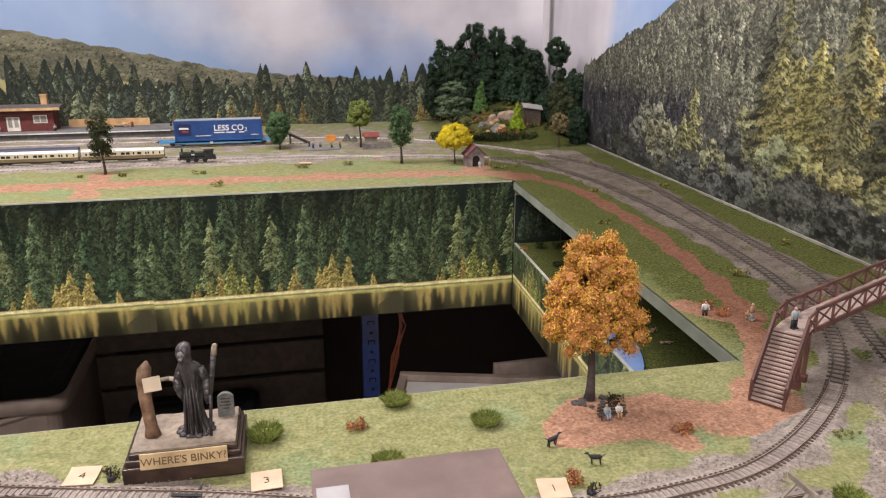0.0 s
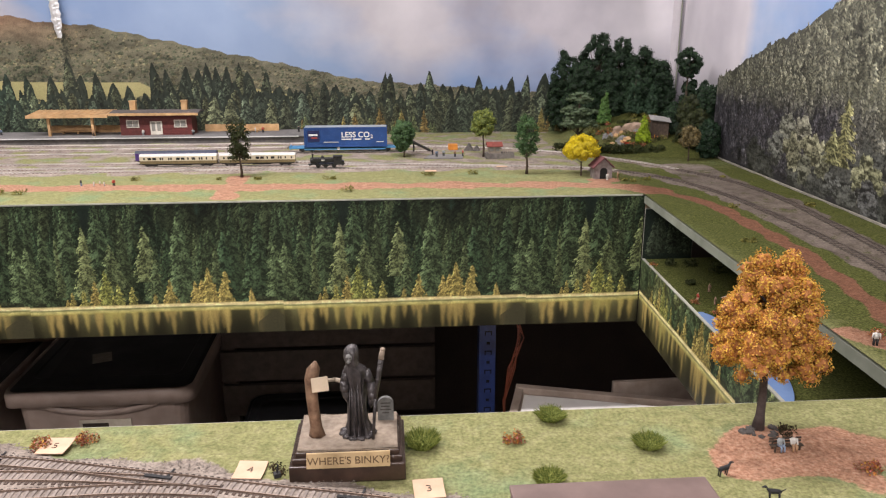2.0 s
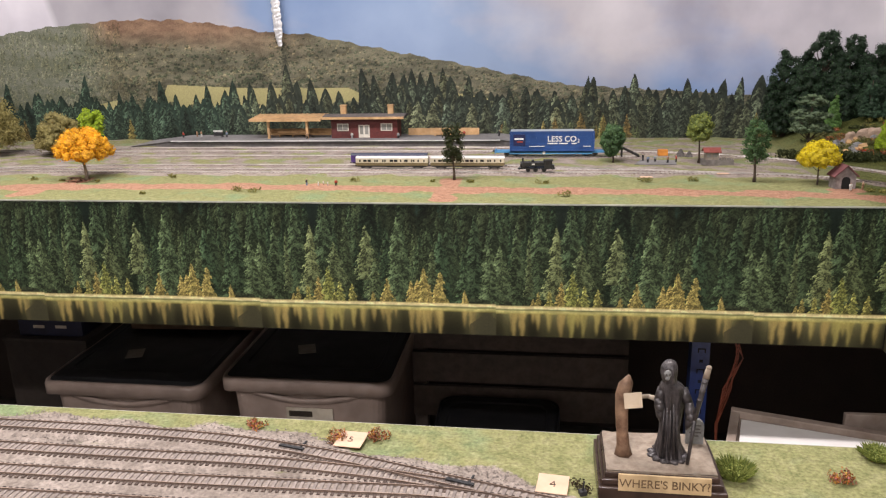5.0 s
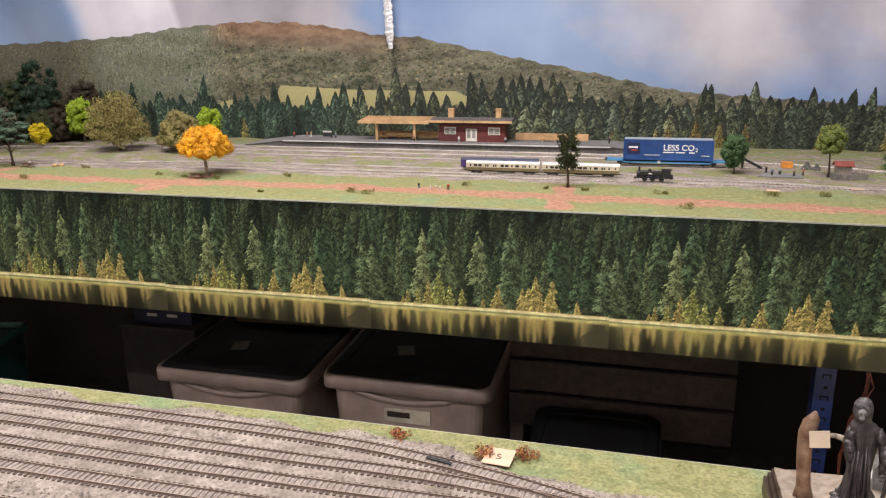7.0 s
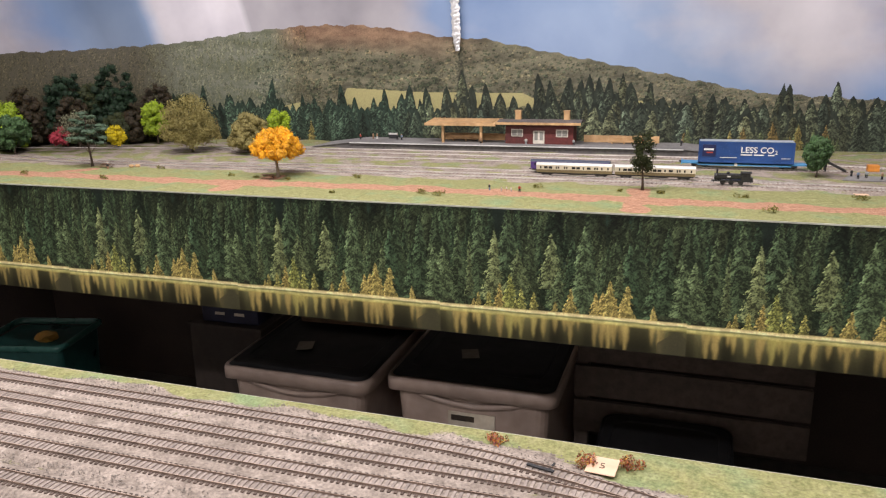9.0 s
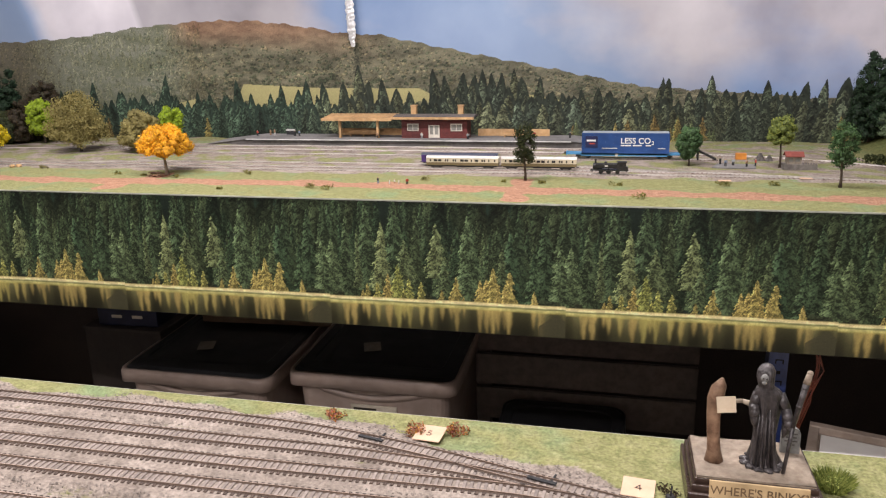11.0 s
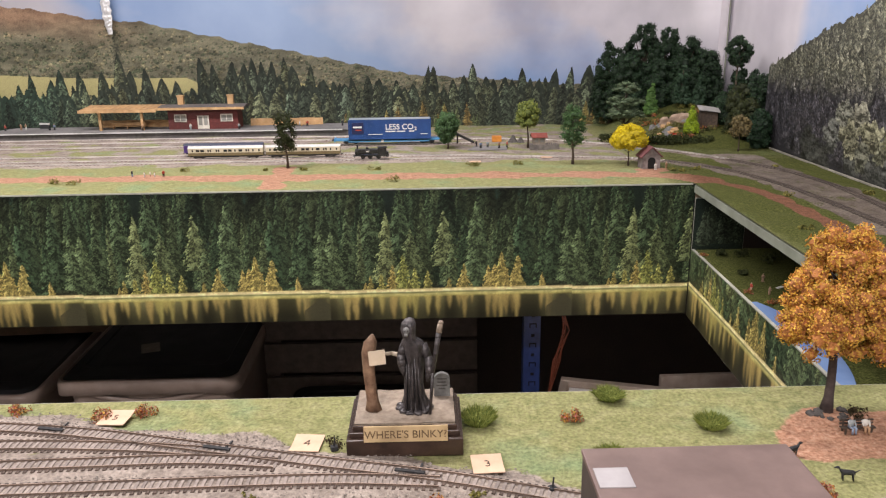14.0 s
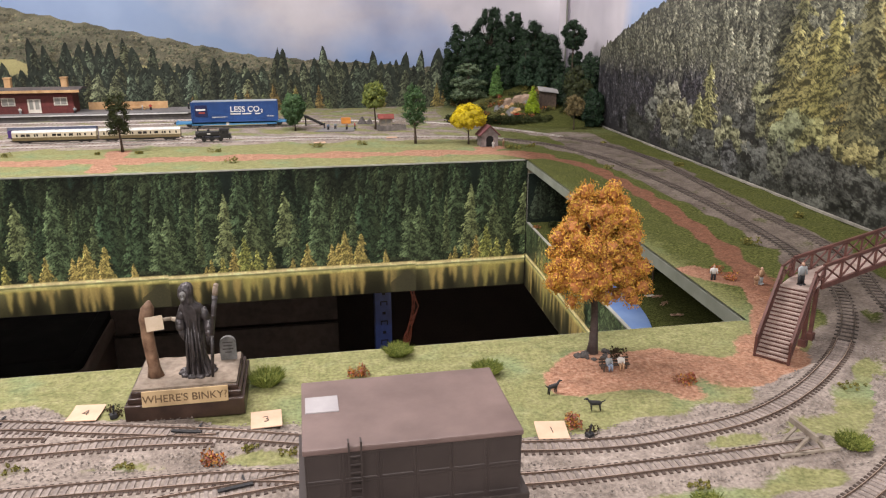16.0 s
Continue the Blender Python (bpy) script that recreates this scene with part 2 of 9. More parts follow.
def solo(name, bm, material, label, category, at=(0, 0, 0), rz=0.0, group="", kind="", smooth=False):
    return tagged(part(name, bm, material, None, "", smooth, at, rz), label, category, group, kind)
M_LIP = mat("white_lip", (0.40, 0.41, 0.34), (0.56, 0.56, 0.48), 80, 8, 0.7)


# ---- room ----
def slab(name, lo, hi, material, label, category, bevel=0.0):
    bm = bmesh.new()
    c = [(a + b) / 2 for a, b in zip(lo, hi)]
    box(bm, c, [b - a for a, b in zip(lo, hi)], bevel=bevel)
    return solo(name, bm, material, label, category, kind="structure")


slab("floor", (-4.2, -2.0, -1.36), (1.9, 3.6, -1.30), M_FLOOR, "dark concrete floor of the railway room", "floor")
slab("ceiling", (-4.2, -2.0, 2.02), (1.9, 3.6, 2.08), M_CEIL, "white painted ceiling over the layout", "ceiling")
slab("wall_north", (-4.2, 3.45, -1.30), (1.9, 3.55, 2.02), M_WALL, "plain pale wall behind the painted sky", "wall")
slab("wall_south", (-4.2, -2.0, -1.30), (1.9, -1.9, 2.02), M_WALL, "plain pale wall facing the layout", "wall")
slab("wall_west", (-4.2, -1.9, -1.30), (-4.1, 3.45, 2.02), M_WALL, "plain pale side wall", "wall")
slab("wall_east", (1.8, -1.9, -1.30), (1.9, 3.45, 2.02), M_WALL, "plain pale side wall", "wall")

def speckle_field(n=1024, cell=4):
    """Smooth random tones from 0 to 1 on a tile; one cell is one lump."""
    f = np.random.default_rng(2).normal(size=(n, n))
    for ax in (0, 1):
        f = sum(np.roll(f, i, ax) * w for i, w in ((-3, 0.35), (-2, 0.6), (-1, 0.85), (0, 1.0), (1, 0.85), (2, 0.6), (3, 0.35)))
    return (0.5 + 0.5 * np.tanh(0.85 * f / f.std())).astype(np.float32)


SPECK = speckle_field()


def speck(a, b):
    """The random tone at two coordinates, counted in lumps."""
    i, j = np.broadcast_arrays(np.asarray(a) * 4.0, np.asarray(b) * 4.0)
    return SPECK[i.astype(int) % 1024, j.astype(int) % 1024]


# ---- plan of the tracks ----
TRACKS = {
    "yard_1": [(-2.1, 0.656), (-0.94, 0.656), (-0.66, 0.657), (-0.51, 0.655), (-0.41, 0.649), (-0.31, 0.632), (-0.21, 0.606), (-0.10, 0.577), (0.0, 0.551), (0.12, 0.512), (0.235, 0.488), (0.311, 0.480), (0.362, 0.484), (0.436, 0.498), (0.508, 0.533), (0.586, 0.591), (0.622, 0.626), (0.668, 0.680), (0.718, 0.765), (0.752, 0.886), (0.776, 1.032), (0.792, 1.249), (0.793, 1.45), (0.775, 1.68), (0.73, 1.85), (0.65, 1.97), (0.55, 2.045), (0.40, 2.085), (0.2, 2.095), (-2.3, 2.095), (-2.7, 2.13), (-3.0, 2.2)],
    "yard_2": [(-2.1, 0.619), (-0.9, 0.619), (-0.5, 0.616), (-0.366, 0.616), (-0.274, 0.609), (-0.20, 0.598)],
    "yard_3": [(-2.1, 0.582), (-0.86, 0.581), (-0.44, 0.582), (-0.297, 0.585), (-0.209, 0.586), (-0.136, 0.577)],
    "yard_4": [(-2.1, 0.545), (-0.82, 0.545), (-0.35, 0.548), (-0.22, 0.551), (-0.086, 0.552), (-0.004, 0.545)],
    "yard_5": [(-2.1, 0.495), (-0.30, 0.495), (-0.148, 0.494), (-0.072, 0.492), (0.03, 0.486), (0.12, 0.462), (0.222, 0.446), (0.342, 0.445), (0.459, 0.449)],
    "yard_6": [(-0.30, 0.452), (-0.10, 0.458), (0.0, 0.470), (0.07, 0.479)],
    "outer": [(0.30, 0.33), (0.46, 0.388), (0.58, 0.47), (0.68, 0.585), (0.752, 0.736), (0.800, 0.835), (0.827, 0.93), (0.838, 1.07), (0.850, 1.22), (0.868, 1.40), (0.884, 1.60), (0.868, 1.80), (0.80, 1.98), (0.70, 2.15), (0.55, 2.31), (0.35, 2.43), (0.1, 2.49), (-0.3, 2.50), (-1.9, 2.50), (-2.4, 2.46), (-2.9, 2.38)],
    "main_2": [(0.36, 2.092), (0.24, 2.115), (0.10, 2.145), (-0.05, 2.150), (-2.3, 2.150), (-2.7, 2.19), (-3.0, 2.25)],
    "main_3": [(0.05, 2.148), (-0.1, 2.175), (-0.25, 2.208), (-1.5, 2.208), (-1.7, 2.185), (-1.85, 2.152)],
    "station_1": [(0.0, 2.57), (-0.3, 2.585), (-1.6, 2.585), (-1.9, 2.55), (-2.1, 2.51)],
    "siding": [(0.14, 2.385), (-0.3, 2.385), (-0.8, 2.40), (-1.6, 2.42), (-1.95, 2.47)],
}


def smooth_line(pts, step):
    """A rounded line through the points, resampled at even steps."""
    p = np.array(pts, float)
    q = np.vstack([2 * p[0] - p[1], p, 2 * p[-1] - p[-2]])
    out = []
    for i in range(1, len(q) - 2):
        a, b, c, d = q[i - 1 : i + 3]
        n = max(2, int(np.linalg.norm(c - b) / 0.004))
        t0, t1, t2, t3 = 0.0, *np.cumsum([max(np.linalg.norm(v), 1e-6) ** 0.5 for v in (b - a, c - b, d - c)])
        for t in np.linspace(t1, t2, n, endpoint=False):
            a1, a2, a3 = ((t1 - t) * a + t * b) / t1, ((t2 - t) * b + (t - t1) * c) / (t2 - t1), ((t3 - t) * c + (t - t2) * d) / (t3 - t2)
            b1, b2 = ((t2 - t) * a1 + t * a2) / t2, ((t3 - t) * a2 + (t - t1) * a3) / (t3 - t1)
            out.append(((t2 - t) * b1 + (t - t1) * b2) / (t2 - t1))
    out = np.vstack([out, p[-1]])
    s = np.r_[0, np.cumsum(np.linalg.norm(np.diff(out, axis=0), axis=1))]
    at = np.arange(0, s[-1], step)
    return np.stack([np.interp(at, s, out[:, 0]), np.interp(at, s, out[:, 1])], 1)


LINES = {k: smooth_line(v, 0.0058) for k, v in TRACKS.items()}
ALL_TRACK = np.vstack(list(LINES.values()))
PATHS = [
    ([(-3.0, 1.84), (-2.2, 1.87), (-1.6, 1.868), (-0.97, 1.895), (-0.37, 1.868), (0.17, 1.852), (0.53, 1.815), (0.64, 1.75)], 0.040),
    ([(0.64, 1.75), (0.70, 1.62), (0.715, 1.40), (0.70, 1.15), (0.672, 0.95), (0.63, 0.80), (0.585, 0.70), (0.545, 0.64)], 0.019),
    ([(0.545, 0.64), (0.50, 0.605), (0.45, 0.592), (0.40, 0.596)], 0.032),
    ([(0.40, 0.596), (0.355, 0.606), (0.33, 0.615)], 0.044),
    ([(-0.37, 1.76), (-0.385, 1.94), (-0.38, 2.0)], 0.032),
    ([(-1.47, 1.78), (-1.43, 1.93), (-1.42, 1.985)], 0.034),
    ([(0.53, 1.83), (0.56, 1.90)], 0.035),
    ([(0.595, 0.86), (0.64, 0.80)], 0.03),
    ([(-2.2, 1.9), (-2.1, 2.0)], 0.03),
]


def near_dist(xy, pts, block=4000):
    out = np.empty(len(xy))
    for i in range(0, len(xy), block):
        d = xy[i : i + block, None, :] - pts[None]
        out[i : i + block] = np.sqrt((d * d).sum(-1).min(1))
    return out


def hole_edge(y):
    return 0.556 + (y - 0.70) / 1.012 * 0.044


PATH_PTS = [(smooth_line(p, 0.012), w) for p, w in PATHS]


def cover_of(xy):
    """How much ballast and red path lies at each place, and how far the ground darkens."""
    x, y = xy[:, 0], xy[:, 1]
    wob = 0.010 * np.sin(31 * x + 5 * np.sin(17 * y)) + 0.007 * np.sin(73 * x + 41 * y) + 0.006 * np.sin(57 * y - 23 * x)
    dt = near_dist(xy, ALL_TRACK[::3])
    bal = np.clip(0.5 + (0.026 + wob * 0.6 - dt) / 0.016, 0, 1)
    yard = (x < -0.16 - (y - 0.56) * 1.6) & (y < 0.70)
    bal = np.where(yard, np.maximum(bal, np.clip(0.5 + (0.676 + wob * 0.4 - y) / 0.012, 0, 0.42 + 0.58 * speck(x / 0.05, y / 0.016))), bal)
    bal = np.where((y < 0.53) & (x < 0.3), np.maximum(bal, np.clip(0.5 + (0.515 - 0.10 * np.clip(x, 0, 1) + wob * 2 - y) / 0.02, 0, 0.72)), bal)
    bal = np.where((x > 0.5) & (y < 0.75) & (y < 0.43 + (x - 0.5) * 1.3), np.maximum(bal, 0.68 + wob * 16), bal)
    bal = np.where((y > 2.05) & (y < 2.68) & (x < 0.55), np.maximum(bal, np.where((y > 2.235) & (y < 2.36), 0.46, 0.57) + 18 * wob), bal)
    bal = np.where((y > 2.66) & (x > -3) & (x < 0.6), np.maximum(bal, 0.35 + 14 * wob), bal)
    bal = np.where((x > 0.755) & (x < 0.83 + 0.065 * (y - 0.9)) & (y > 0.85) & (y < 2.1), np.maximum(bal, 0.66 + 8 * wob), bal)
    path = np.zeros(len(xy))
    for pts, w in PATH_PTS:
        path = np.maximum(path, np.clip(0.5 + (w + wob * (0.7 if w > 0.02 else 0.25) - near_dist(xy, pts)) / 0.016, 0, 1))
    path = np.where(y > 1.78, path * 0.80, path)
    # darkens the side board, the right corner and the left end
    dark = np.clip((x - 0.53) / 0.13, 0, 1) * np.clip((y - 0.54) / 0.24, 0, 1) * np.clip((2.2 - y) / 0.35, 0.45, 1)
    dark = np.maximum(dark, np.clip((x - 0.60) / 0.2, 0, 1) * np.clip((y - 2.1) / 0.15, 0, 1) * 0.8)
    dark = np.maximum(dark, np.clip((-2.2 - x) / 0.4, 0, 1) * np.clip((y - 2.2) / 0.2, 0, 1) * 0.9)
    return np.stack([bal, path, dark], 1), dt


def ground_sheet(name, nx, ny, fx, fy, label):
    u, v = np.meshgrid(np.linspace(0, 1, nx), np.linspace(0, 1, ny), indexing="ij")
    y = fy(v)
    x = fx(u, y)
    xy = np.stack([x.ravel(), y.ravel()], 1)
    cov, dt = cover_of(xy)
    z = 0.0012 * np.sin(23 * xy[:, 0] + 2 * np.sin(19 * xy[:, 1])) + 0.0010 * np.sin(61 * xy[:, 1] + 37 * xy[:, 0])
    z = np.where(dt < 0.03, z * np.clip((dt - 0.015) / 0.015, 0, 1), z) + 0.0031 * np.clip((0.022 - dt) / 0.008, 0, 1)
    z = np.where((xy[:, 1] > 0.69) & (xy[:, 1] < 1.72), z * np.clip((xy[:, 0] - hole_edge(xy[:, 1])) / 0.03, 0, 1), z)
    mound = np.clip(1 - np.hypot((xy[:, 0] - 0.88) / 0.26, (xy[:, 1] - 2.62) / 0.40), 0, 1)
    z = z + 0.100 * mound ** 0.8
    faces = [(i * ny + j, (i + 1) * ny + j, (i + 1) * ny + j + 1, i * ny + j + 1) for i in range(nx - 1) for j in range(ny - 1)]
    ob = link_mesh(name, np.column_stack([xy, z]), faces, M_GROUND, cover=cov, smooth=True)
    return tagged(ob, label, "ground", kind="structure")


ground_sheet("ground_near", 420, 90, lambda u, y: -2.1 + u * 3.11, lambda v: 0.16 + v * 0.54, "model grass and grey ballast on the near board")
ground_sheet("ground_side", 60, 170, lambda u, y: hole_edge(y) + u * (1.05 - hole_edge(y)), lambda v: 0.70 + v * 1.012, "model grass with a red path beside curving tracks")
ground_sheet("ground_far", 420, 120, lambda u, y: -3.3 + u * 4.4, lambda v: 1.712 + v * 1.24, "model grass, red path and pale yard of the far board")


def prism(bm, pts, z0, z1, mi=0):
    loft(bm, [[(x, y, z0) for x, y in pts], [(x, y, z1) for x, y in pts]], mi)


bm = bmesh.new()
box(bm, (-0.545, 0.43, -0.022), (3.11, 0.54, 0.036))
solo("board_near", bm, M_EDGE, "plywood baseboard with a pale painted edge", "baseboard", kind="structure")
bm = bmesh.new()
prism(bm, [(hole_edge(0.70), 0.7005), (1.05, 0.7005), (1.05, 1.7115), (hole_edge(1.712), 1.7115)], -0.021, -0.004)
solo("board_side", bm, M_FASCIA, "baseboard with a dull green painted edge", "baseboard", kind="structure")
bm = bmesh.new()
box(bm, (-1.1, 2.335, -0.022), (4.4, 1.24, 0.036))
solo("board_far", bm, M_PLY, "plywood baseboard of the far side", "baseboard", kind="structure")
bm = bmesh.new()
box(bm, (-0.545, 0.7012, -0.0105), (2.20, 0.0024, 0.019))
solo("trim_near", bm, M_EDGE, "thin pale strip along the board's edge", "trim", kind="structure")

bm = bmesh.new()
box(bm, (-1.15, 1.7098, -0.0014), (3.49, 0.0018, 0.0034))
solo("trim_far", bm, M_LIP, "thin pale strip along the far board's edge", "trim", kind="structure")

# side backing strip along the foot of the right scene
bm = bmesh.new()
loft(bm, [[(0.935, 0.60, 0.0), (0.940, 0.60, 0.0), (0.940, 0.60, 0.004), (0.935, 0.60, 0.004)], [(0.985, 2.3, 0.0), (0.990, 2.3, 0.0), (0.990, 2.3, 0.004), (0.985, 2.3, 0.004)]])
solo("trim_side", bm, mat("strip_wood", (0.22, 0.21, 0.17), (0.34, 0.32, 0.27), 60, 10, 0.8), "dull wooden strip at the foot of the forest picture", "trim", kind="structure")
# ---- printed scenery sheets ----
class Canvas:
    """A picture painted dab by dab on a fine grid; it becomes a sheet whose grid points carry the inks."""

    def __init__(self, u0, u1, v0, v1, res, wrap=False, wide=1.0):
        self.u0, self.v0, self.res, self.wrap, self.wide = u0, v0, res, wrap, wide
        self.nu, self.nv = int(round((u1 - u0) / res)), int(round((v1 - v0) / res)) + 1
        self.ink = np.zeros((self.nv, self.nu, 3), np.float32)
        self.on = np.zeros((self.nv, self.nu), bool)

    def put(self, u, v, col):
        """Dabs in painting order: the later one covers."""
        i, j = np.rint((np.asarray(u) - self.u0) / self.res).astype(int), np.rint((np.asarray(v) - self.v0) / self.res).astype(int)
        if self.wrap:
            i = i % self.nu
        ok = (i >= 0) & (i < self.nu) & (j >= 0) & (j < self.nv)
        self.ink[j[ok], i[ok]] = np.broadcast_to(col, (len(i), 3))[ok]
        self.on[j[ok], i[ok]] = True

    def band(self, low, high, col, jitter=0.0):
        """Fills between two heights, numbers or functions of u; col is a colour or a function of u and v."""
        u = self.u0 + np.arange(self.nu) * self.res
        lo, hi = (f(u) if callable(f) else np.full(self.nu, f) for f in (low, high))
        v = self.v0 + np.arange(self.nv) * self.res
        m = (v[:, None] >= lo[None]) & (v[:, None] <= hi[None])
        j, i = np.nonzero(m)
        c = col(u[i], v[j]) if callable(col) else np.broadcast_to(np.array(col, float), (len(i), 3))
        self.ink[j, i] = c * (1 + jitter * RNG.normal(size=(len(i), 1)))
        self.on[j, i] = True

    def patch(self, u, v, x, y, inside, col):
        """Puts the inner points of a small grid of colours; x and y are offsets from (u, v)."""
        self.put(u + x[inside], v + y[inside], col[inside])

    def spruce(self, u, v, h, w, col, dark=0.2, lit=1.0, blunt=0.85, ragged=0.6, grain=1.0):
        """A spruce with drooping boughs: lit needles over dark gaps, a ragged outline, the light from one side."""
        r = self.res
        y = np.arange(0.0, h, r)[:, None]
        x = np.arange(-0.62 * w, 0.62 * w + r, r)[None, :]
        g, ax, side = y / h, np.abs(x), np.where(x < 0, 0.0, 37.0)
        o1, o2, o3 = RNG.uniform(0, 900, 3)
        q = y + 0.62 * ax / self.wide
        step = max(w / self.wide * 0.125, 2.0 * r)
        half = w / 2 * np.clip(1 - g, 0, 1) ** blunt * (1 - ragged / 2 + ragged * speck(q / step + o1, side + o2)) + 0.35 * r
        bough = 0.55 * speck(q / step + o2, ax / (step * 2.0 * self.wide) + side + o1) + 0.45 * speck(q / (step * 0.45) + o3, ax / (step * self.wide) + side + o2)
        needle = speck(q / (0.9 * r) + o3, x / (1.2 * r * self.wide) + o1)
        lump = np.clip(1.75 * (bough - 0.30) + 1.25 * grain * (needle - 0.5), 0, 1.35)
        turn = 1.0 - 0.42 * np.clip(x / np.maximum(half, r), -1, 1)
        edge = 0.6 + 0.5 * np.clip(ax / np.maximum(half, r), 0, 1)
        tone = dark * (0.7 + 0.6 * needle) + lit * lump * turn * edge * (0.72 + 0.45 * g)
        c = np.asarray(col, float) * tone[..., None] * (1 + 0.10 * (needle - 0.5)[..., None] * np.array([1.0, 0.2, -1.0]))
        xx, yy = np.broadcast_arrays(x, y)
        self.patch(u, v, xx, yy, ax < half * (0.72 + 0.5 * needle), c)

    def bush(self, u, v, ru, rv, col, lit=1.0, dark=0.3, size=0.42):
        """A broadleaf crown of rounded lumps, light above and dark between."""
        r = self.res
        y = np.arange(-1.12 * rv, 1.12 * rv + r, r)[:, None]
        x = np.arange(-1.12 * ru, 1.12 * ru + r, r)[None, :]
        o1, o2, o3 = RNG.uniform(0, 900, 3)
        k = max(size * min(ru, rv), 2.0 * r)
        xw = x / self.wide
        big = speck(y / k + o1, xw / k + o2)
        up = big - speck((y + 0.45 * k) / k + o1, xw / k + o2)
        leaf = 0.5 * speck(y / (0.9 * r) + o3, xw / (0.9 * r) + o1) + 0.5 * speck(y / (2.2 * r) + o3, xw / (2.2 * r) + o2)
        d = np.sqrt((x / ru) ** 2 + (y / rv) ** 2)
        edge = 0.62 + 0.55 * speck(np.arctan2(y, x) * 2.2 + o3, d * 0 + o2) + 0.20 * (leaf - 0.5)
        tone = dark * (0.65 + 0.7 * leaf) + lit * np.clip(0.35 * big + 1.0 * up + 1.2 * (leaf - 0.5) + 0.24 * (y / rv) + 0.12, 0, 1.2)
        c = np.asarray(col, float) * tone[..., None]
        xx, yy = np.broadcast_arrays(x, y)
        self.patch(u, v, xx, yy, d < edge, c)

    def poly(self, pts, col):
        p = np.array(pts, float)
        u = self.u0 + np.arange(self.nu) * self.res
        v = self.v0 + np.arange(self.nv) * self.res
        uu, vv = np.meshgrid(u, v)
        inside = np.zeros(uu.shape, bool)
        for (x0, y0), (x1, y1) in zip(p, np.roll(p, -1, 0)):
            if y0 != y1:
                inside ^= ((y0 > vv) != (y1 > vv)) & (uu < (x1 - x0) * (vv - y0) / (y1 - y0) + x0)
        self.ink[inside] = np.array(col) * RNG.uniform(0.88, 1.08, (int(inside.sum()), 1))
        self.on |= inside

    def link(self, name, to_xyz, material, parent=None, span=None):
        """The painted cells as a sheet; span: for a wrapped picture, the stretch of u it is laid along."""
        ink, on, u0 = self.ink, self.on, self.u0
        if span is not None:
            a, b = int(round((span[0] - u0) / self.res)), int(round((span[1] - u0) / self.res))
            idx = np.arange(a, b + 1) % self.nu
            ink, on, u0 = ink[:, idx], on[:, idx], u0 + a * self.res
        nv, nu = on.shape
        cell = on[:-1, :-1] & on[1:, :-1] & on[:-1, 1:] & on[1:, 1:]
        ident = np.arange(nv * nu).reshape(nv, nu)
        quad = np.stack([ident[:-1, :-1][cell], ident[:-1, 1:][cell], ident[1:, 1:][cell], ident[1:, :-1][cell]], 1)
        used, inv = np.unique(quad, return_inverse=True)
        j, i = np.divmod(used, nu)
        co = to_xyz(u0 + i * self.res, self.v0 + j * self.res) * K
        nf = len(quad)
        me = bpy.data.meshes.new(name)
        me.vertices.add(len(used))
        me.vertices.foreach_set("co", co.astype(np.float32).ravel())
        me.loops.add(nf * 4)
        me.loops.foreach_set("vertex_index", inv.reshape(-1).astype(np.int32))
        me.polygons.add(nf)
        me.polygons.foreach_set("loop_start", np.arange(0, nf * 4, 4, dtype=np.int32))
        me.materials.append(material)
        at_ = me.color_attributes.new("ink", "FLOAT_COLOR", "POINT")
        rgba = np.ones((len(used), 4), np.float32)
        rgba[:, :3] = np.clip(ink.reshape(-1, 3)[used], 0.002, 1)
        at_.data.foreach_set("color", rgba.ravel())
        me.update(calc_edges=True)
        ob = new(name, me)
        if parent is not None:
            ob.parent = parent
        return ob


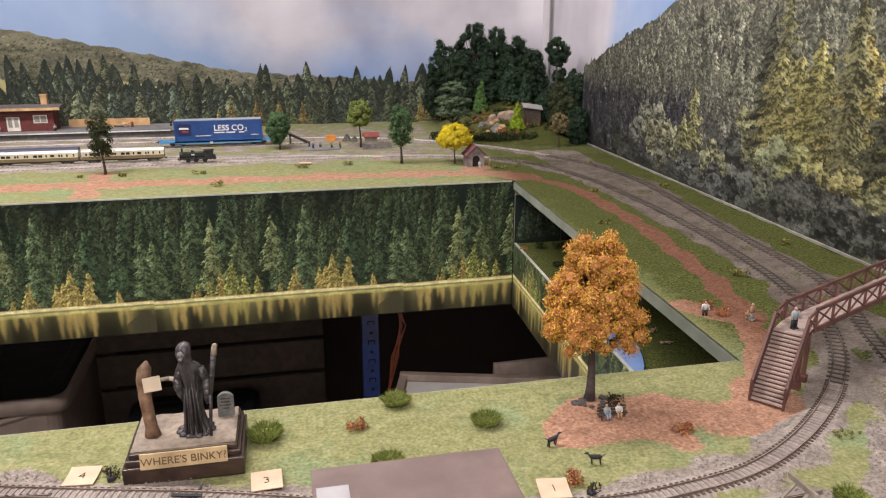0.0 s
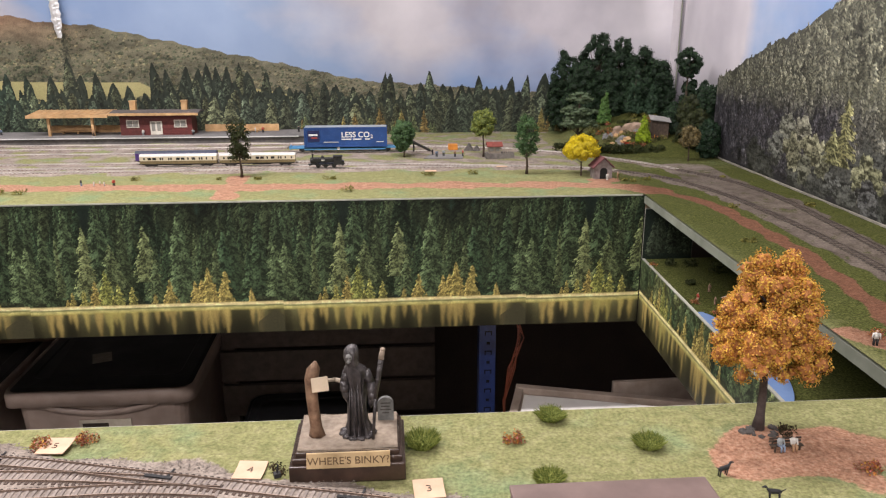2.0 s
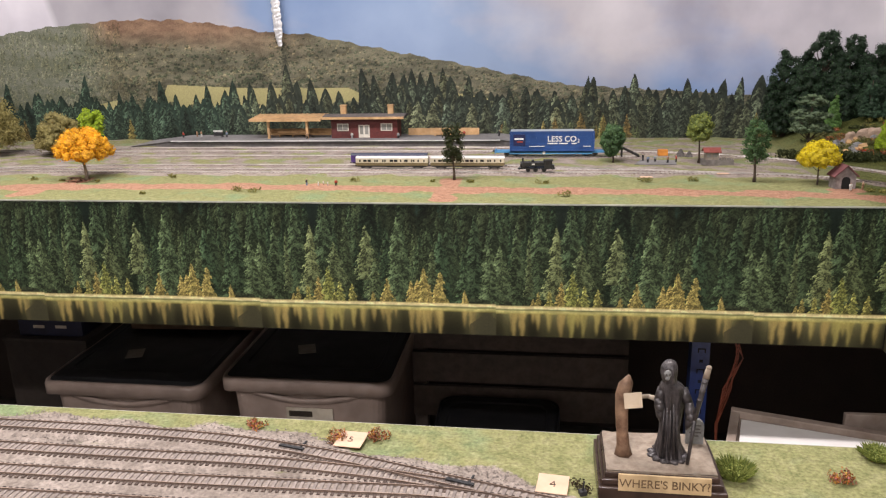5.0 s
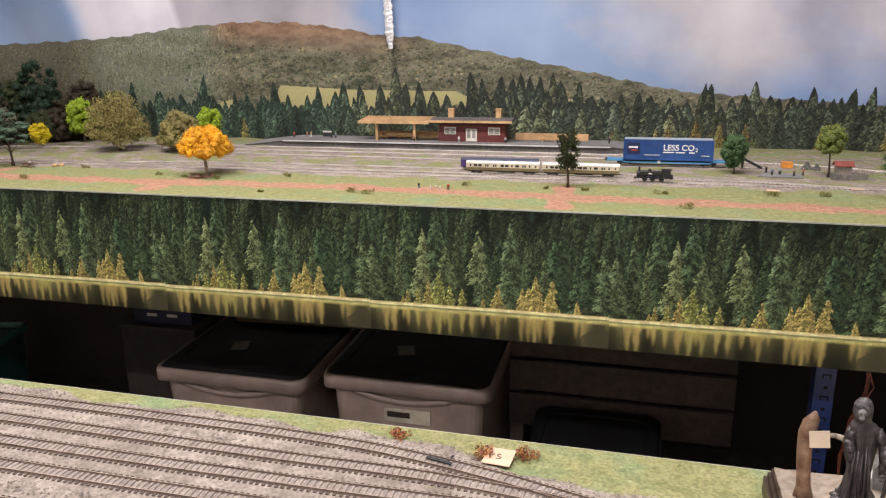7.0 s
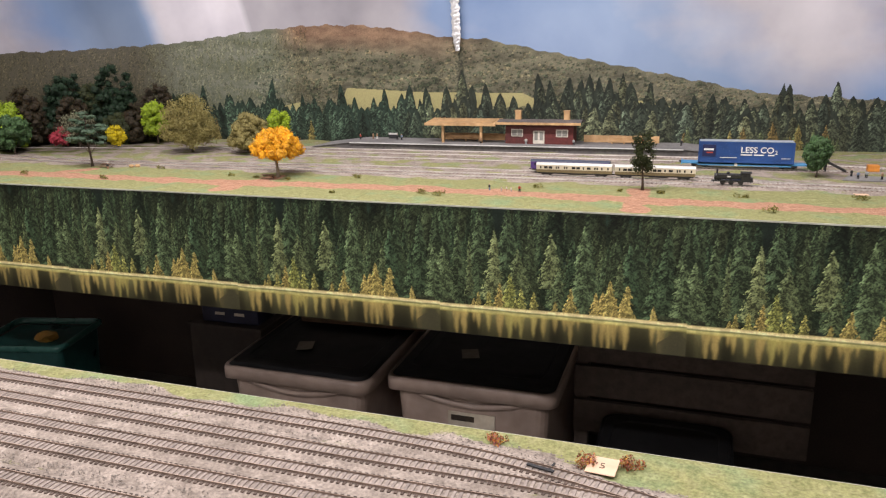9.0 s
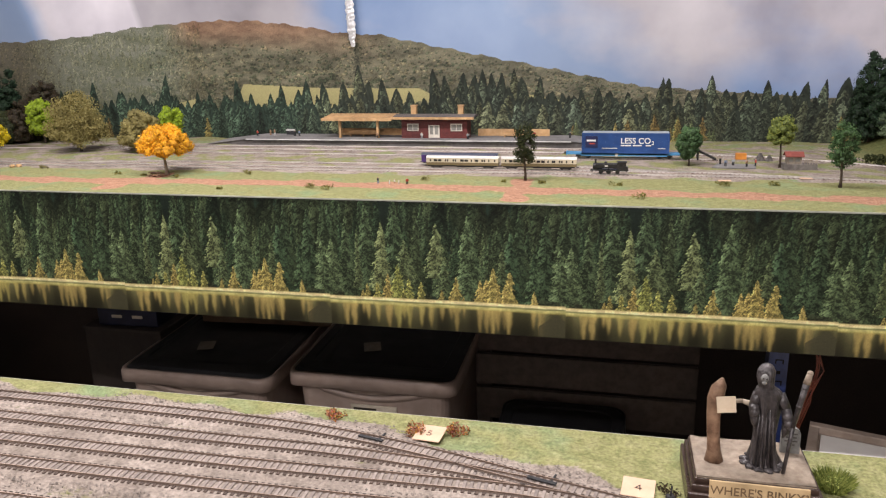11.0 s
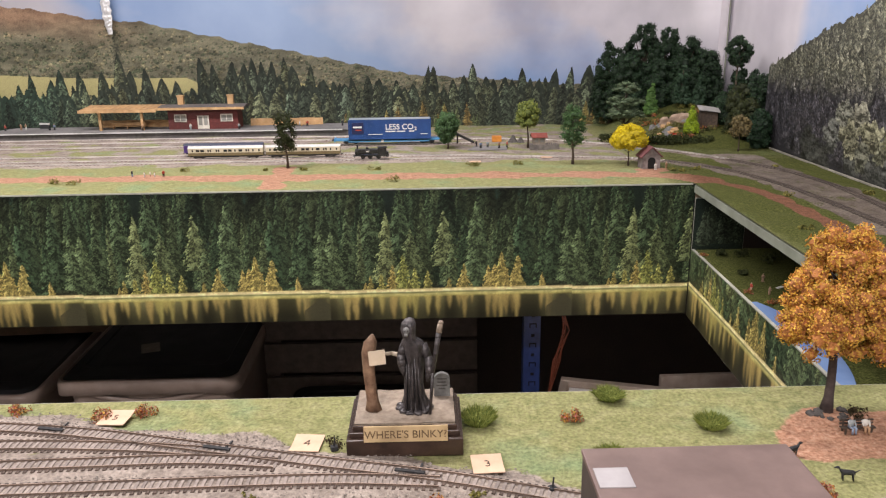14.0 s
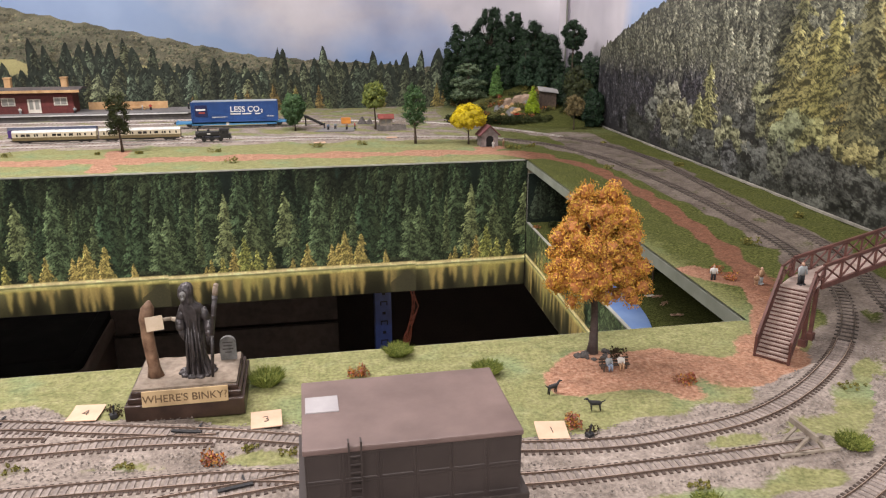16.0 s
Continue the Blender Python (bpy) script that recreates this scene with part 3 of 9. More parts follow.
def lake_print(top, lake, bottom, seed, shift=0.0, period=0.575, res=0.0016):
    """The lakeside wood: dark spruces, gold larches on the shore, their reflection. One sheet of it repeats along the wall."""
    global RNG
    RNG = np.random.default_rng(seed)
    k = Canvas(0.0, period, bottom, top, res, True)
    hgt = top - lake

    def deep(u, v):
        f = (v - lake) / hgt
        mist = np.clip(1 - np.hypot((u - 0.435) / 0.075, (f - 0.86) / 0.26), 0, 1)[:, None]
        c = np.array([0.017, 0.030, 0.021]) * (0.45 + 1.1 * speck(u / 0.03, v / 0.05))[:, None]
        return c + mist ** 0.7 * np.array([0.014, 0.036, 0.022])

    k.band(lake - 0.003, top, deep, 0.18)
    cold, warm = np.array([0.064, 0.115, 0.060]), np.array([0.168, 0.196, 0.086])
    # the wood behind, from the top down: narrow, dim, half lost in one another
    for f in np.sort(RNG.uniform(0.24, 1.15, 190))[::-1]:
        u = RNG.uniform(0, period)
        dim = 0.55 if 0.37 < u < 0.49 and f > 0.62 else 1.0
        h = RNG.uniform(0.30, 0.70) * hgt
        k.spruce(u, lake + (f - 0.30) * hgt, h, h * RNG.uniform(0.20, 0.28) + 0.006, (cold + (warm - cold) * RNG.uniform(0, 0.45)) * np.exp(RNG.normal(-0.34, 0.35)) * dim * (1.22 - 0.45 * f), 0.17, 1.0)
    for _ in range(24):
        h = RNG.uniform(0.40, 0.90) * hgt
        k.spruce(RNG.uniform(0, period), lake + RNG.uniform(0.0, 0.16) * hgt, h, h * 0.20 + 0.010, (cold + (warm - cold) * RNG.uniform(0, 0.5)) * RNG.uniform(0.50, 1.0), 0.18, 0.95)
    # the big trees: place, tip, foot, width, warmth, strength
    for u, tip, foot, w, hue, lum in ((0.098, 0.98, 0.08, 0.070, 0.25, 0.9), (0.168, 1.05, 0.05, 0.072, 0.20, 0.9), (0.048, 0.84, 0.0, 0.056, 0.30, 0.85), (0.318, 0.80, 0.10, 0.046, 0.10, 0.6), (0.445, 0.74, 0.02, 0.055, 0.05, 0.75), (0.395, 0.62, 0.05, 0.050, 0.30, 0.7), (0.525, 0.90, 0.05, 0.060, 0.15, 0.7),
                                      (0.008, 0.60, 0.0, 0.060, 0.40, 1.25), (0.075, 0.70, 0.10, 0.020, 0.60, 0.9), (0.136, 0.79, 0.08, 0.056, 0.85, 1.35), (0.192, 0.62, 0.10, 0.066, 0.60, 1.10), (0.269, 0.79, 0.24, 0.050, 0.75, 1.30), (0.288, 0.44, 0.03, 0.044, 0.45, 1.05), (0.345, 0.88, 0.02, 0.066, 0.30, 1.20), (0.425, 0.60, 0.15, 0.030, 0.50, 0.9), (0.500, 0.40, 0.02, 0.046, 0.15, 0.85), (0.560, 0.62, 0.0, 0.050, 0.35, 1.15)):
        k.spruce(u, lake + foot * hgt, (min(tip, 1.15) - foot) * hgt, w, (cold + (warm - cold) * hue) * lum * 1.45, 0.12, 1.05, 0.8)
    for _ in range(10):
        k.bush(RNG.uniform(0, period), lake + 0.006, RNG.uniform(0.010, 0.020), 0.010, np.array([0.05, 0.062, 0.032]))
    # young larches along the shore: place, height, gold or green
    small = ((0.097, 0.15, 0.8), (0.122, 0.17, 0.5), (0.149, 0.25, 1), (0.174, 0.35, 0.2), (0.201, 0.22, 0.3), (0.188, 0.12, 0.4), (0.231, 0.19, 0.5), (0.282, 0.12, 0.9), (0.317, 0.25, 0.9), (0.305, 0.10, 1), (0.374, 0.23, 1), (0.390, 0.25, 1), (0.404, 0.36, 0.9), (0.417, 0.20, 1), (0.443, 0.33, 0.9), (0.432, 0.18, 1), (0.500, 0.15, 1), (0.085, 0.08, 1), (0.335, 0.06, 1))
    for u, f, gold in small:
        tone = np.array((0.42, 0.50, 0.14)) * (1 - gold) + np.array((0.60, 0.49, 0.16)) * gold
        h = f * hgt
        k.spruce(u, lake - 0.002, h * 1.05, 0.005 + 0.36 * h, tone * RNG.uniform(0.75, 1.1), 0.24, 0.95, 0.75, 0.8)

    def shore(u):
        f = (u % period) / period
        return lake - 0.001 + 0.0025 * f

    # the reflection: dark wood below, gold spikes hanging from the shore
    refl = Canvas(0.0, period, bottom, lake, res, True)
    refl.band(bottom, lake, lambda u, v: np.array([0.105, 0.098, 0.042]) * (0.30 + 0.9 * speck(u / 0.020, v * 0 + 3.0))[:, None] * (0.45 + 2.4 * np.clip((v - bottom) / (lake - bottom), 0, 1) ** 2)[:, None], 0.04)
    for u, f, gold in small + ((0.52, 0.5, 1), (0.04, 0.25, 0.9), (0.06, 0.4, 1), (0.255, 0.2, 0.7)):
        h = min(f * hgt * 0.95 + 0.012, lake - bottom)
        y = np.arange(0.0, h, res)[:, None]
        x = np.arange(-0.02, 0.02, res)[None, :]
        hw = (0.0024 + 0.095 * h) * (1 - y / h) ** 0.7 * (0.7 + 0.6 * speck(y / 0.012 + 40 * u, x * 0 + np.sign(x) * 3))
        c = (np.array((0.44, 0.40, 0.12)) * (1 - gold) + np.array((0.54, 0.41, 0.14)) * gold) * (0.65 + 0.55 * speck(x / 0.004 + 90 * u, y / 0.05))[..., None] * (1.05 - 0.55 * y / h)[..., None]
        xx, yy = np.broadcast_arrays(x, -y)
        refl.patch(u, lake - 0.012, xx, yy, np.abs(x) < hw, c)
    src = refl.ink
    for _ in range(2):
        src = (src + np.roll(src, 1, 1) + np.roll(src, -1, 1)) / 3
    for _ in range(10):
        p = np.pad(src, ((1, 1), (0, 0), (0, 0)), "edge")
        src = (p[:-2] + p[1:-1] + p[2:]) / 3

    def water(u, v):
        i, j = np.rint(u / res).astype(int) % k.nu, np.clip(np.rint((v - bottom) / res).astype(int), 0, refl.nv - 1)
        hill = (np.abs((u % period) - 0.553) * 0.75 + 0.012 < lake - 0.006 - v)[:, None] & (np.abs((u % period) - 0.553) < 0.04)[:, None]
        return np.where(hill, np.array([0.060, 0.056, 0.030]) + 0.15 * src[j, i], src[j, i])

    k.band(bottom, lambda u: shore(u) + 0.001, water, 0.03)
    # pale sand, a line of reeds and the bright water under them, each fading into the next
    gu, gv = np.meshgrid(np.arange(k.ink.shape[1]) * res, bottom + np.arange(k.ink.shape[0]) * res)
    d = gv - shore(gu) + 0.0012 * (speck(gu / 0.05, gu * 0 + 5.0) - 0.5)
    at_ = (-0.0200, -0.0145, -0.0105, -0.0090, -0.0065, -0.0050, 0.0005, 0.0030)
    tint = np.stack([np.interp(d, at_, q) for q in ((0.46, 0.66, 0.62, 0.26, 0.28, 0.98, 0.92, 0.66), (0.41, 0.60, 0.57, 0.28, 0.30, 0.86, 0.78, 0.54), (0.10, 0.20, 0.24, 0.10, 0.12, 0.46, 0.38, 0.20))], 2)
    hold = np.interp(d, at_, (0.0, 0.75, 0.9, 0.95, 0.95, 1.0, 0.9, 0.0))[..., None]
    fleck = 0.82 + 0.40 * speck(gu / 0.012, gv / 0.004) * (0.5 + speck(gu / 0.003, gv / 0.03))
    k.ink[:] = k.ink * (1 - hold) + tint * fleck[..., None] * hold
    if shift:
        n = int(round(shift / res))
        k.ink, k.on = np.roll(k.ink, n, 1), np.roll(k.on, n, 1)
    return k


def card(name, label, pts, thick, material, axis, back):
    """A board of the picture's outline standing behind its print."""
    bm = bmesh.new()
    (u0, v0), (u1, v1) = pts
    if axis == "y":
        box(bm, ((u0 + u1) / 2, back + thick / 2, (v0 + v1) / 2), (u1 - u0, thick, v1 - v0))
    return tagged(part(name, bm, material), label, "picture board", kind="structure")


E_Y = 1.7115
pan = card("lake_panel", "printed lakeside forest panel below the far board", ((-2.9, -0.318), (0.6035, -0.003)), 0.006, M_BLACK, "y", E_Y)
lake_print(-0.004, -0.243, -0.317, 3, -0.247).link("lake_print", lambda u, v: np.stack([u, np.full(len(u), E_Y - 0.0006), v], 1), M_INK, pan, (-2.65, 0.602))


def side_x(y):
    return hole_edge(y) + 0.004


bm = bmesh.new()
loft(bm, [[(side_x(y), y, -0.322), (side_x(y) + 0.006, y, -0.322), (side_x(y) + 0.006, y, -0.156), (side_x(y), y, -0.156)] for y in (0.60, 1.708)])
pan = tagged(part("side_panel", bm, M_EDGE), "low printed lakeside panel under the side board", "picture board", kind="structure")
side = lake_print(-0.004, -0.236, -0.321, 5)
side.on[side.v0 + np.arange(side.nv) * side.res > -0.157] = False
side.link("lake_print", lambda u, v: np.stack([side_x(1.708 - u) - 0.0006, 1.708 - u, v], 1), M_INK, pan, (0.0, 1.106))

# ---- the far sky sheet with its hill, bent round both corners ----
SKY = [(1.05, 0.50), (1.05, 2.62), (1.06, 2.76), (1.0, 2.86), (0.86, 2.90), (-2.15, 2.90), (-2.45, 2.87), (-2.68, 2.78), (-2.84, 2.62), (-2.92, 2.40), (-2.94, 1.4)]


def sky_mat():
    m, nt, p = nodes_of("printed_sky", 0.5)
    tc = nt.nodes.new("ShaderNodeTexCoord")
    mp = nt.nodes.new("ShaderNodeMapping")
    mp.inputs["Scale"].default_value = (1.0, 1.0, 1.7)
    nt.links.new(tc.outputs["Object"], mp.inputs[0])
    n = nt.nodes.new("ShaderNodeTexNoise")
    n.inputs["Scale"].default_value, n.inputs["Detail"].default_value, n.inputs["Roughness"].default_value = 2.2, 6.0, 0.52
    nt.links.new(mp.outputs[0], n.inputs["Vector"])
    n2 = noise_node(nt, 3.2, 5, 0.5)
    sx = nt.nodes.new("ShaderNodeSeparateXYZ")
    nt.links.new(tc.outputs["Object"], sx.inputs[0])
    mr = nt.nodes.new("ShaderNodeMapRange")
    mr.inputs["From Min"].default_value, mr.inputs["From Max"].default_value = (-3.0 + 0.125) * K, (1.06 + 0.125) * K
    tilt = nt.nodes.new("ShaderNodeMath")
    tilt.operation = "MULTIPLY_ADD"
    tilt.inputs[1].default_value = 0.28
    nt.links.new(sx.outputs[2], tilt.inputs[0])
    nt.links.new(sx.outputs[0], tilt.inputs[2])
    nt.links.new(tilt.outputs[0], mr.inputs[0])
    # cloud cover along the sheet: (x, cover, brightness)
    # the brightness also paints in the shade and glare of the bent sheet
    stops = [(-2.95, 0.75, 1.0), (-2.86, 0.45, 0.85), (-2.77, 0.20, 0.62), (-2.70, 0.20, 0.48), (-2.55, 0.30, 0.60), (-2.49, 0.60, 1.05), (-2.40, 0.85, 1.25), (-2.22, 0.70, 1.40), (-2.068, 0.62, 1.30), (-2.060, 0.98, 0.80), (-1.50, 0.95, 0.70), (-1.20, 0.30, 0.88), (-0.60, 0.18, 0.90), (-0.38, 0.34, 0.82), (0.02, 0.66, 0.90), (0.25, 0.55, 1.10), (0.58, 0.62, 1.28), (0.75, 0.95, 1.16), (0.95, 0.95, 1.0), (1.02, 0.95, 1.35)]
    cover = ramp_node(nt, mr.outputs[0], [((x + 3) / 4.06, (c, c, c)) for x, c, b in stops])
    level = ramp_node(nt, mr.outputs[0], [((x + 3) / 4.06, (b, b, b)) for x, c, b in stops])
    low = nt.nodes.new("ShaderNodeMapRange")
    low.inputs["From Min"].default_value, low.inputs["From Max"].default_value = 0.16 * K, 0.42 * K
    low.inputs["To Min"].default_value, low.inputs["To Max"].default_value = -0.30, 0.0
    nt.links.new(sx.outputs[2], low.inputs[0])
    lift = nt.nodes.new("ShaderNodeMath")
    nt.links.new(cover.outputs[0], lift.inputs[0])
    nt.links.new(low.outputs[0], lift.inputs[1])
    # the clouds part above the wooded hillside
    part_y, part_x, gap, ad0 = nt.nodes.new("ShaderNodeMapRange"), nt.nodes.new("ShaderNodeMapRange"), nt.nodes.new("ShaderNodeMath"), nt.nodes.new("ShaderNodeMath")
    part_y.inputs["From Min"].default_value, part_y.inputs["From Max"].default_value, part_y.inputs["To Max"].default_value = 2.32 * K, 2.16 * K, -0.62
    part_x.inputs["From Min"].default_value, part_x.inputs["From Max"].default_value = 0.90 * K, 1.0 * K
    nt.links.new(sx.outputs[1], part_y.inputs[0])
    nt.links.new(sx.outputs[0], part_x.inputs[0])
    gap.operation = "MULTIPLY"
    nt.links.new(part_y.outputs[0], gap.inputs[0])
    nt.links.new(part_x.outputs[0], gap.inputs[1])
    nt.links.new(lift.outputs[0], ad0.inputs[0])
    nt.links.new(gap.outputs[0], ad0.inputs[1])
    ad = nt.nodes.new("ShaderNodeMath")
    ad.operation = "ADD"
    nt.links.new(ad0.outputs[0], ad.inputs[0])
    nt.links.new(n.outputs["Fac"], ad.inputs[1])
    f = ramp_node(nt, ad.outputs[0], [(0.66, (0, 0, 0)), (0.98, (1, 1, 1))])
    hv = nt.nodes.new("ShaderNodeMath")
    hv.operation = "MULTIPLY_ADD"
    hv.inputs[1].default_value, hv.inputs[2].default_value = 1.0, -0.10
    nt.links.new(ad.outputs[0], hv.inputs[0])
    nt.links.new(hv.outputs[0], f.inputs[0])
    blue = ramp_node(nt, n2.outputs["Fac"], [(0.3, (0.13, 0.205, 0.37)), (0.7, (0.24, 0.325, 0.48))])
    cloud = ramp_node(nt, n2.outputs["Fac"], [(0.32, (0.24, 0.23, 0.265)), (0.48, (0.35, 0.335, 0.37)), (0.68, (0.48, 0.46, 0.49))])
    p.inputs["Specular IOR Level"].default_value = 0.3
    col = blend(nt, f.outputs[0], blue.outputs[0], cloud.outputs[0])
    nt.links.new(blend(nt, 1.0, col, level.outputs[0], "MULTIPLY"), p.inputs["Base Color"])
    return m


def sheet_line(pts):
    p = smooth_line(pts, 0.03)
    s = np.r_[0, np.cumsum(np.linalg.norm(np.diff(p, axis=0), axis=1))]
    return p, s


SKY_P, SKY_S = sheet_line(SKY)
nrm = np.stack([np.gradient(SKY_P[:, 1]), -np.gradient(SKY_P[:, 0])], 1)
nrm /= np.linalg.norm(nrm, axis=1, keepdims=True)
ins, out = SKY_P, SKY_P + nrm * 0.006
n = len(SKY_P)
vs = [(*q, z) for z in (-0.003, 0.78) for pts in (ins, out) for q in pts]
fs = [(i, i + 1, 2 * n + i + 1, 2 * n + i) for i in range(n - 1)] + [(n + i + 1, n + i, 3 * n + i, 3 * n + i + 1) for i in range(n - 1)] + [(2 * n + i, 2 * n + i + 1, 3 * n + i + 1, 3 * n + i) for i in range(n - 1)]
sky = tagged(link_mesh("backdrop_sky", vs, fs, sky_mat(), smooth=True), "glossy printed sheet of cloudy sky behind the layout", "backdrop", kind="structure")

# the part of the sheet that runs along the far side, counted along x
far = (SKY_P[:, 1] > 2.30) | (SKY_P[:, 0] < -2.2)
FX, FS = SKY_P[far], SKY_S[far]
S0 = float(SKY_S[np.argmin(np.abs(SKY_P[:, 0]) + 9 * (SKY_P[:, 1] < 2.5))])


def on_sky(u, v, off=0.0012):
    """u runs as x does along the far side and round the bends."""
    s = S0 - u
    x, y = np.interp(s, SKY_S, SKY_P[:, 0]), np.interp(s, SKY_S, SKY_P[:, 1])
    nx, ny = np.interp(s, SKY_S, nrm[:, 0]), np.interp(s, SKY_S, nrm[:, 1])
    return np.stack([x - nx * off, y - ny * off, v], 1)


# white strip added for the bright band where two lengths of sheet meet
bm = bmesh.new()
loft(bm, [[(x - 0.006, y, -0.002), (x - 0.010, y, -0.002), (x - 0.010, y, 0.77), (x - 0.006, y, 0.77)] for x, y in ((1.054, 2.735), (1.058, 2.765), (1.050, 2.80))])
solo("trim_corner", bm, mat("band_white", (0.66, 0.62, 0.66), (0.74, 0.70, 0.74), 30, 3, 0.6, wear=0.1), "white upright strip added for the bright band in the sky's corner", "trim", kind="structure")
bm = bmesh.new()
loft(bm, [[(x - 0.006, y, -0.002), (x - 0.011, y, -0.002), (x - 0.011, y, 0.77), (x - 0.006, y, 0.77)] for x, y in ((1.0535, 2.7325), (1.054, 2.7345))])
solo("trim_joint", bm, M_FASCIA, "narrow dark gap between two sheets of sky", "trim", kind="structure")

RNG = np.random.default_rng(11)
RIDGE = np.array([(-3.9, 0.36), (-3.3, 0.371), (-2.82, 0.382), (-2.36, 0.406), (-2.08, 0.44), (-1.81, 0.457), (-1.70, 0.457), (-1.56, 0.453), (-1.36, 0.427), (-1.21, 0.40), (-1.05, 0.389), (-0.706, 0.317), (-0.39, 0.254), (-0.08, 0.189), (0.22, 0.169), (0.57, 0.141), (0.9, 0.12)])


def ridge(u):
    return np.interp(u, RIDGE[:, 0], RIDGE[:, 1]) + 0.003 * np.sin(u * 47) + 0.002 * np.sin(u * 113)


hill = Canvas(-3.7, 0.86, -0.002, 0.47, 0.0026)


def heath_tone(u, v):
    top = ridge(u)
    d = np.clip((top - v) / 0.14, 0, 1)
    red = np.clip(1.25 - np.abs(u + 1.62) / 0.5, 0, 1) * np.clip(1 - d * 1.25, 0, 1)
    patch = 0.55 * speck(u / 0.09, v / 0.022 + 0.3 * u) + 0.45 * speck(u / 0.022, v / 0.009)
    base = np.array([0.072, 0.072, 0.050]) + np.array([0.150, 0.136, 0.092]) * patch[:, None]
    heath = np.array([0.165, 0.100, 0.068]) + np.array([0.150, 0.105, 0.065]) * patch[:, None]
    fir = np.array([0.125, 0.135, 0.088]) + 0.09 * patch[:, None]
    c = base * (1 - np.clip(red * 1.5, 0, 1))[:, None] + heath * np.clip(red * 1.5, 0, 1)[:, None]
    f = np.clip((-1.85 - u) / 0.12, 0, 1)[:, None]
    # left bend: the shade of the curving sheet is painted into the hill
    bend_shade = np.clip((-2.38 - u) / 0.22, 0, 1)[:, None]
    return (c * (1 - f) + fir * f) * (1 - bend_shade) + np.array([0.085, 0.078, 0.055]) * bend_shade


hill.band(-0.002, ridge, lambda u, v: heath_tone(u, v), 0.12)
todo = []
for _ in range(7500):
    uu = RNG.uniform(-2.05, 0.8)
    t = RNG.uniform(0.04, 1.0)
    if ridge(uu) * (1 - t) > 0.03 and not (abs(uu + 1.62) < 0.42 and t < 0.2):
        todo.append((ridge(uu) * (1 - t), uu, t, 0))
for _ in range(2600):
    uu = RNG.uniform(-3.65, -1.80)
    todo.append((RNG.uniform(0.02, ridge(uu) - 0.022), uu, 0, 1))
todo.sort(key=lambda r: -r[0])
for v, uu, t, kind in todo:
    if kind == 0:
        r_ = (0.0035 + 0.007 * t) * RNG.uniform(0.6, 1.4)
        c = heath_tone(np.array([uu]), np.array([v]))[0] * ((0.75, 0.88, 0.78), (1.30, 1.25, 1.10), (0.50, 0.62, 0.56), (1.0, 1.0, 0.95))[int(RNG.integers(0, 4))]
        hill.bush(uu, v, r_ * 1.25, r_ * 0.80, c * RNG.uniform(0.8, 1.2), 0.95, 0.46, 0.6)
    else:
        tone = heath_tone(np.array([uu]), np.array([v]))[0] * (1.25, 1.25, 1.15)
        hill.spruce(uu, v, RNG.uniform(0.014, 0.028), 0.013, tone * RNG.uniform(0.8, 1.12), 0.62, 0.55)
for fu in [[(-1.66, 0.150), (-1.63, 0.208), (-1.30, 0.190), (-0.90, 0.186), (-0.82, 0.150), (-0.95, 0.090), (-1.55, 0.090)], [(-0.66, 0.168), (-0.55, 0.172), (-0.43, 0.152), (-0.30, 0.126), (-0.55, 0.110)], [(-2.0, 0.12), (-1.85, 0.15), (-1.75, 0.10)]]:
    hill.poly(fu, (0.44, 0.40, 0.19))
for _ in range(260):
    uu = RNG.uniform(-2.0, 0.6)
    hill.bush(uu, min(RNG.uniform(0.06, 0.13), ridge(uu) - 0.03), RNG.uniform(0.012, 0.028), RNG.uniform(0.007, 0.014), np.array([0.16, 0.16, 0.095]) * RNG.uniform(0.6, 1.3), 1.0, 0.4)
hill.spruce(-1.145, 0.10, 0.262, 0.040, np.array([0.13, 0.13, 0.09]), 0.4, 0.7, blunt=0.25)
hill.link("hill_print", on_sky, M_INK, sky)

# ---- cut-out spruces along the foot of the sky ----
RNG = np.random.default_rng(21)


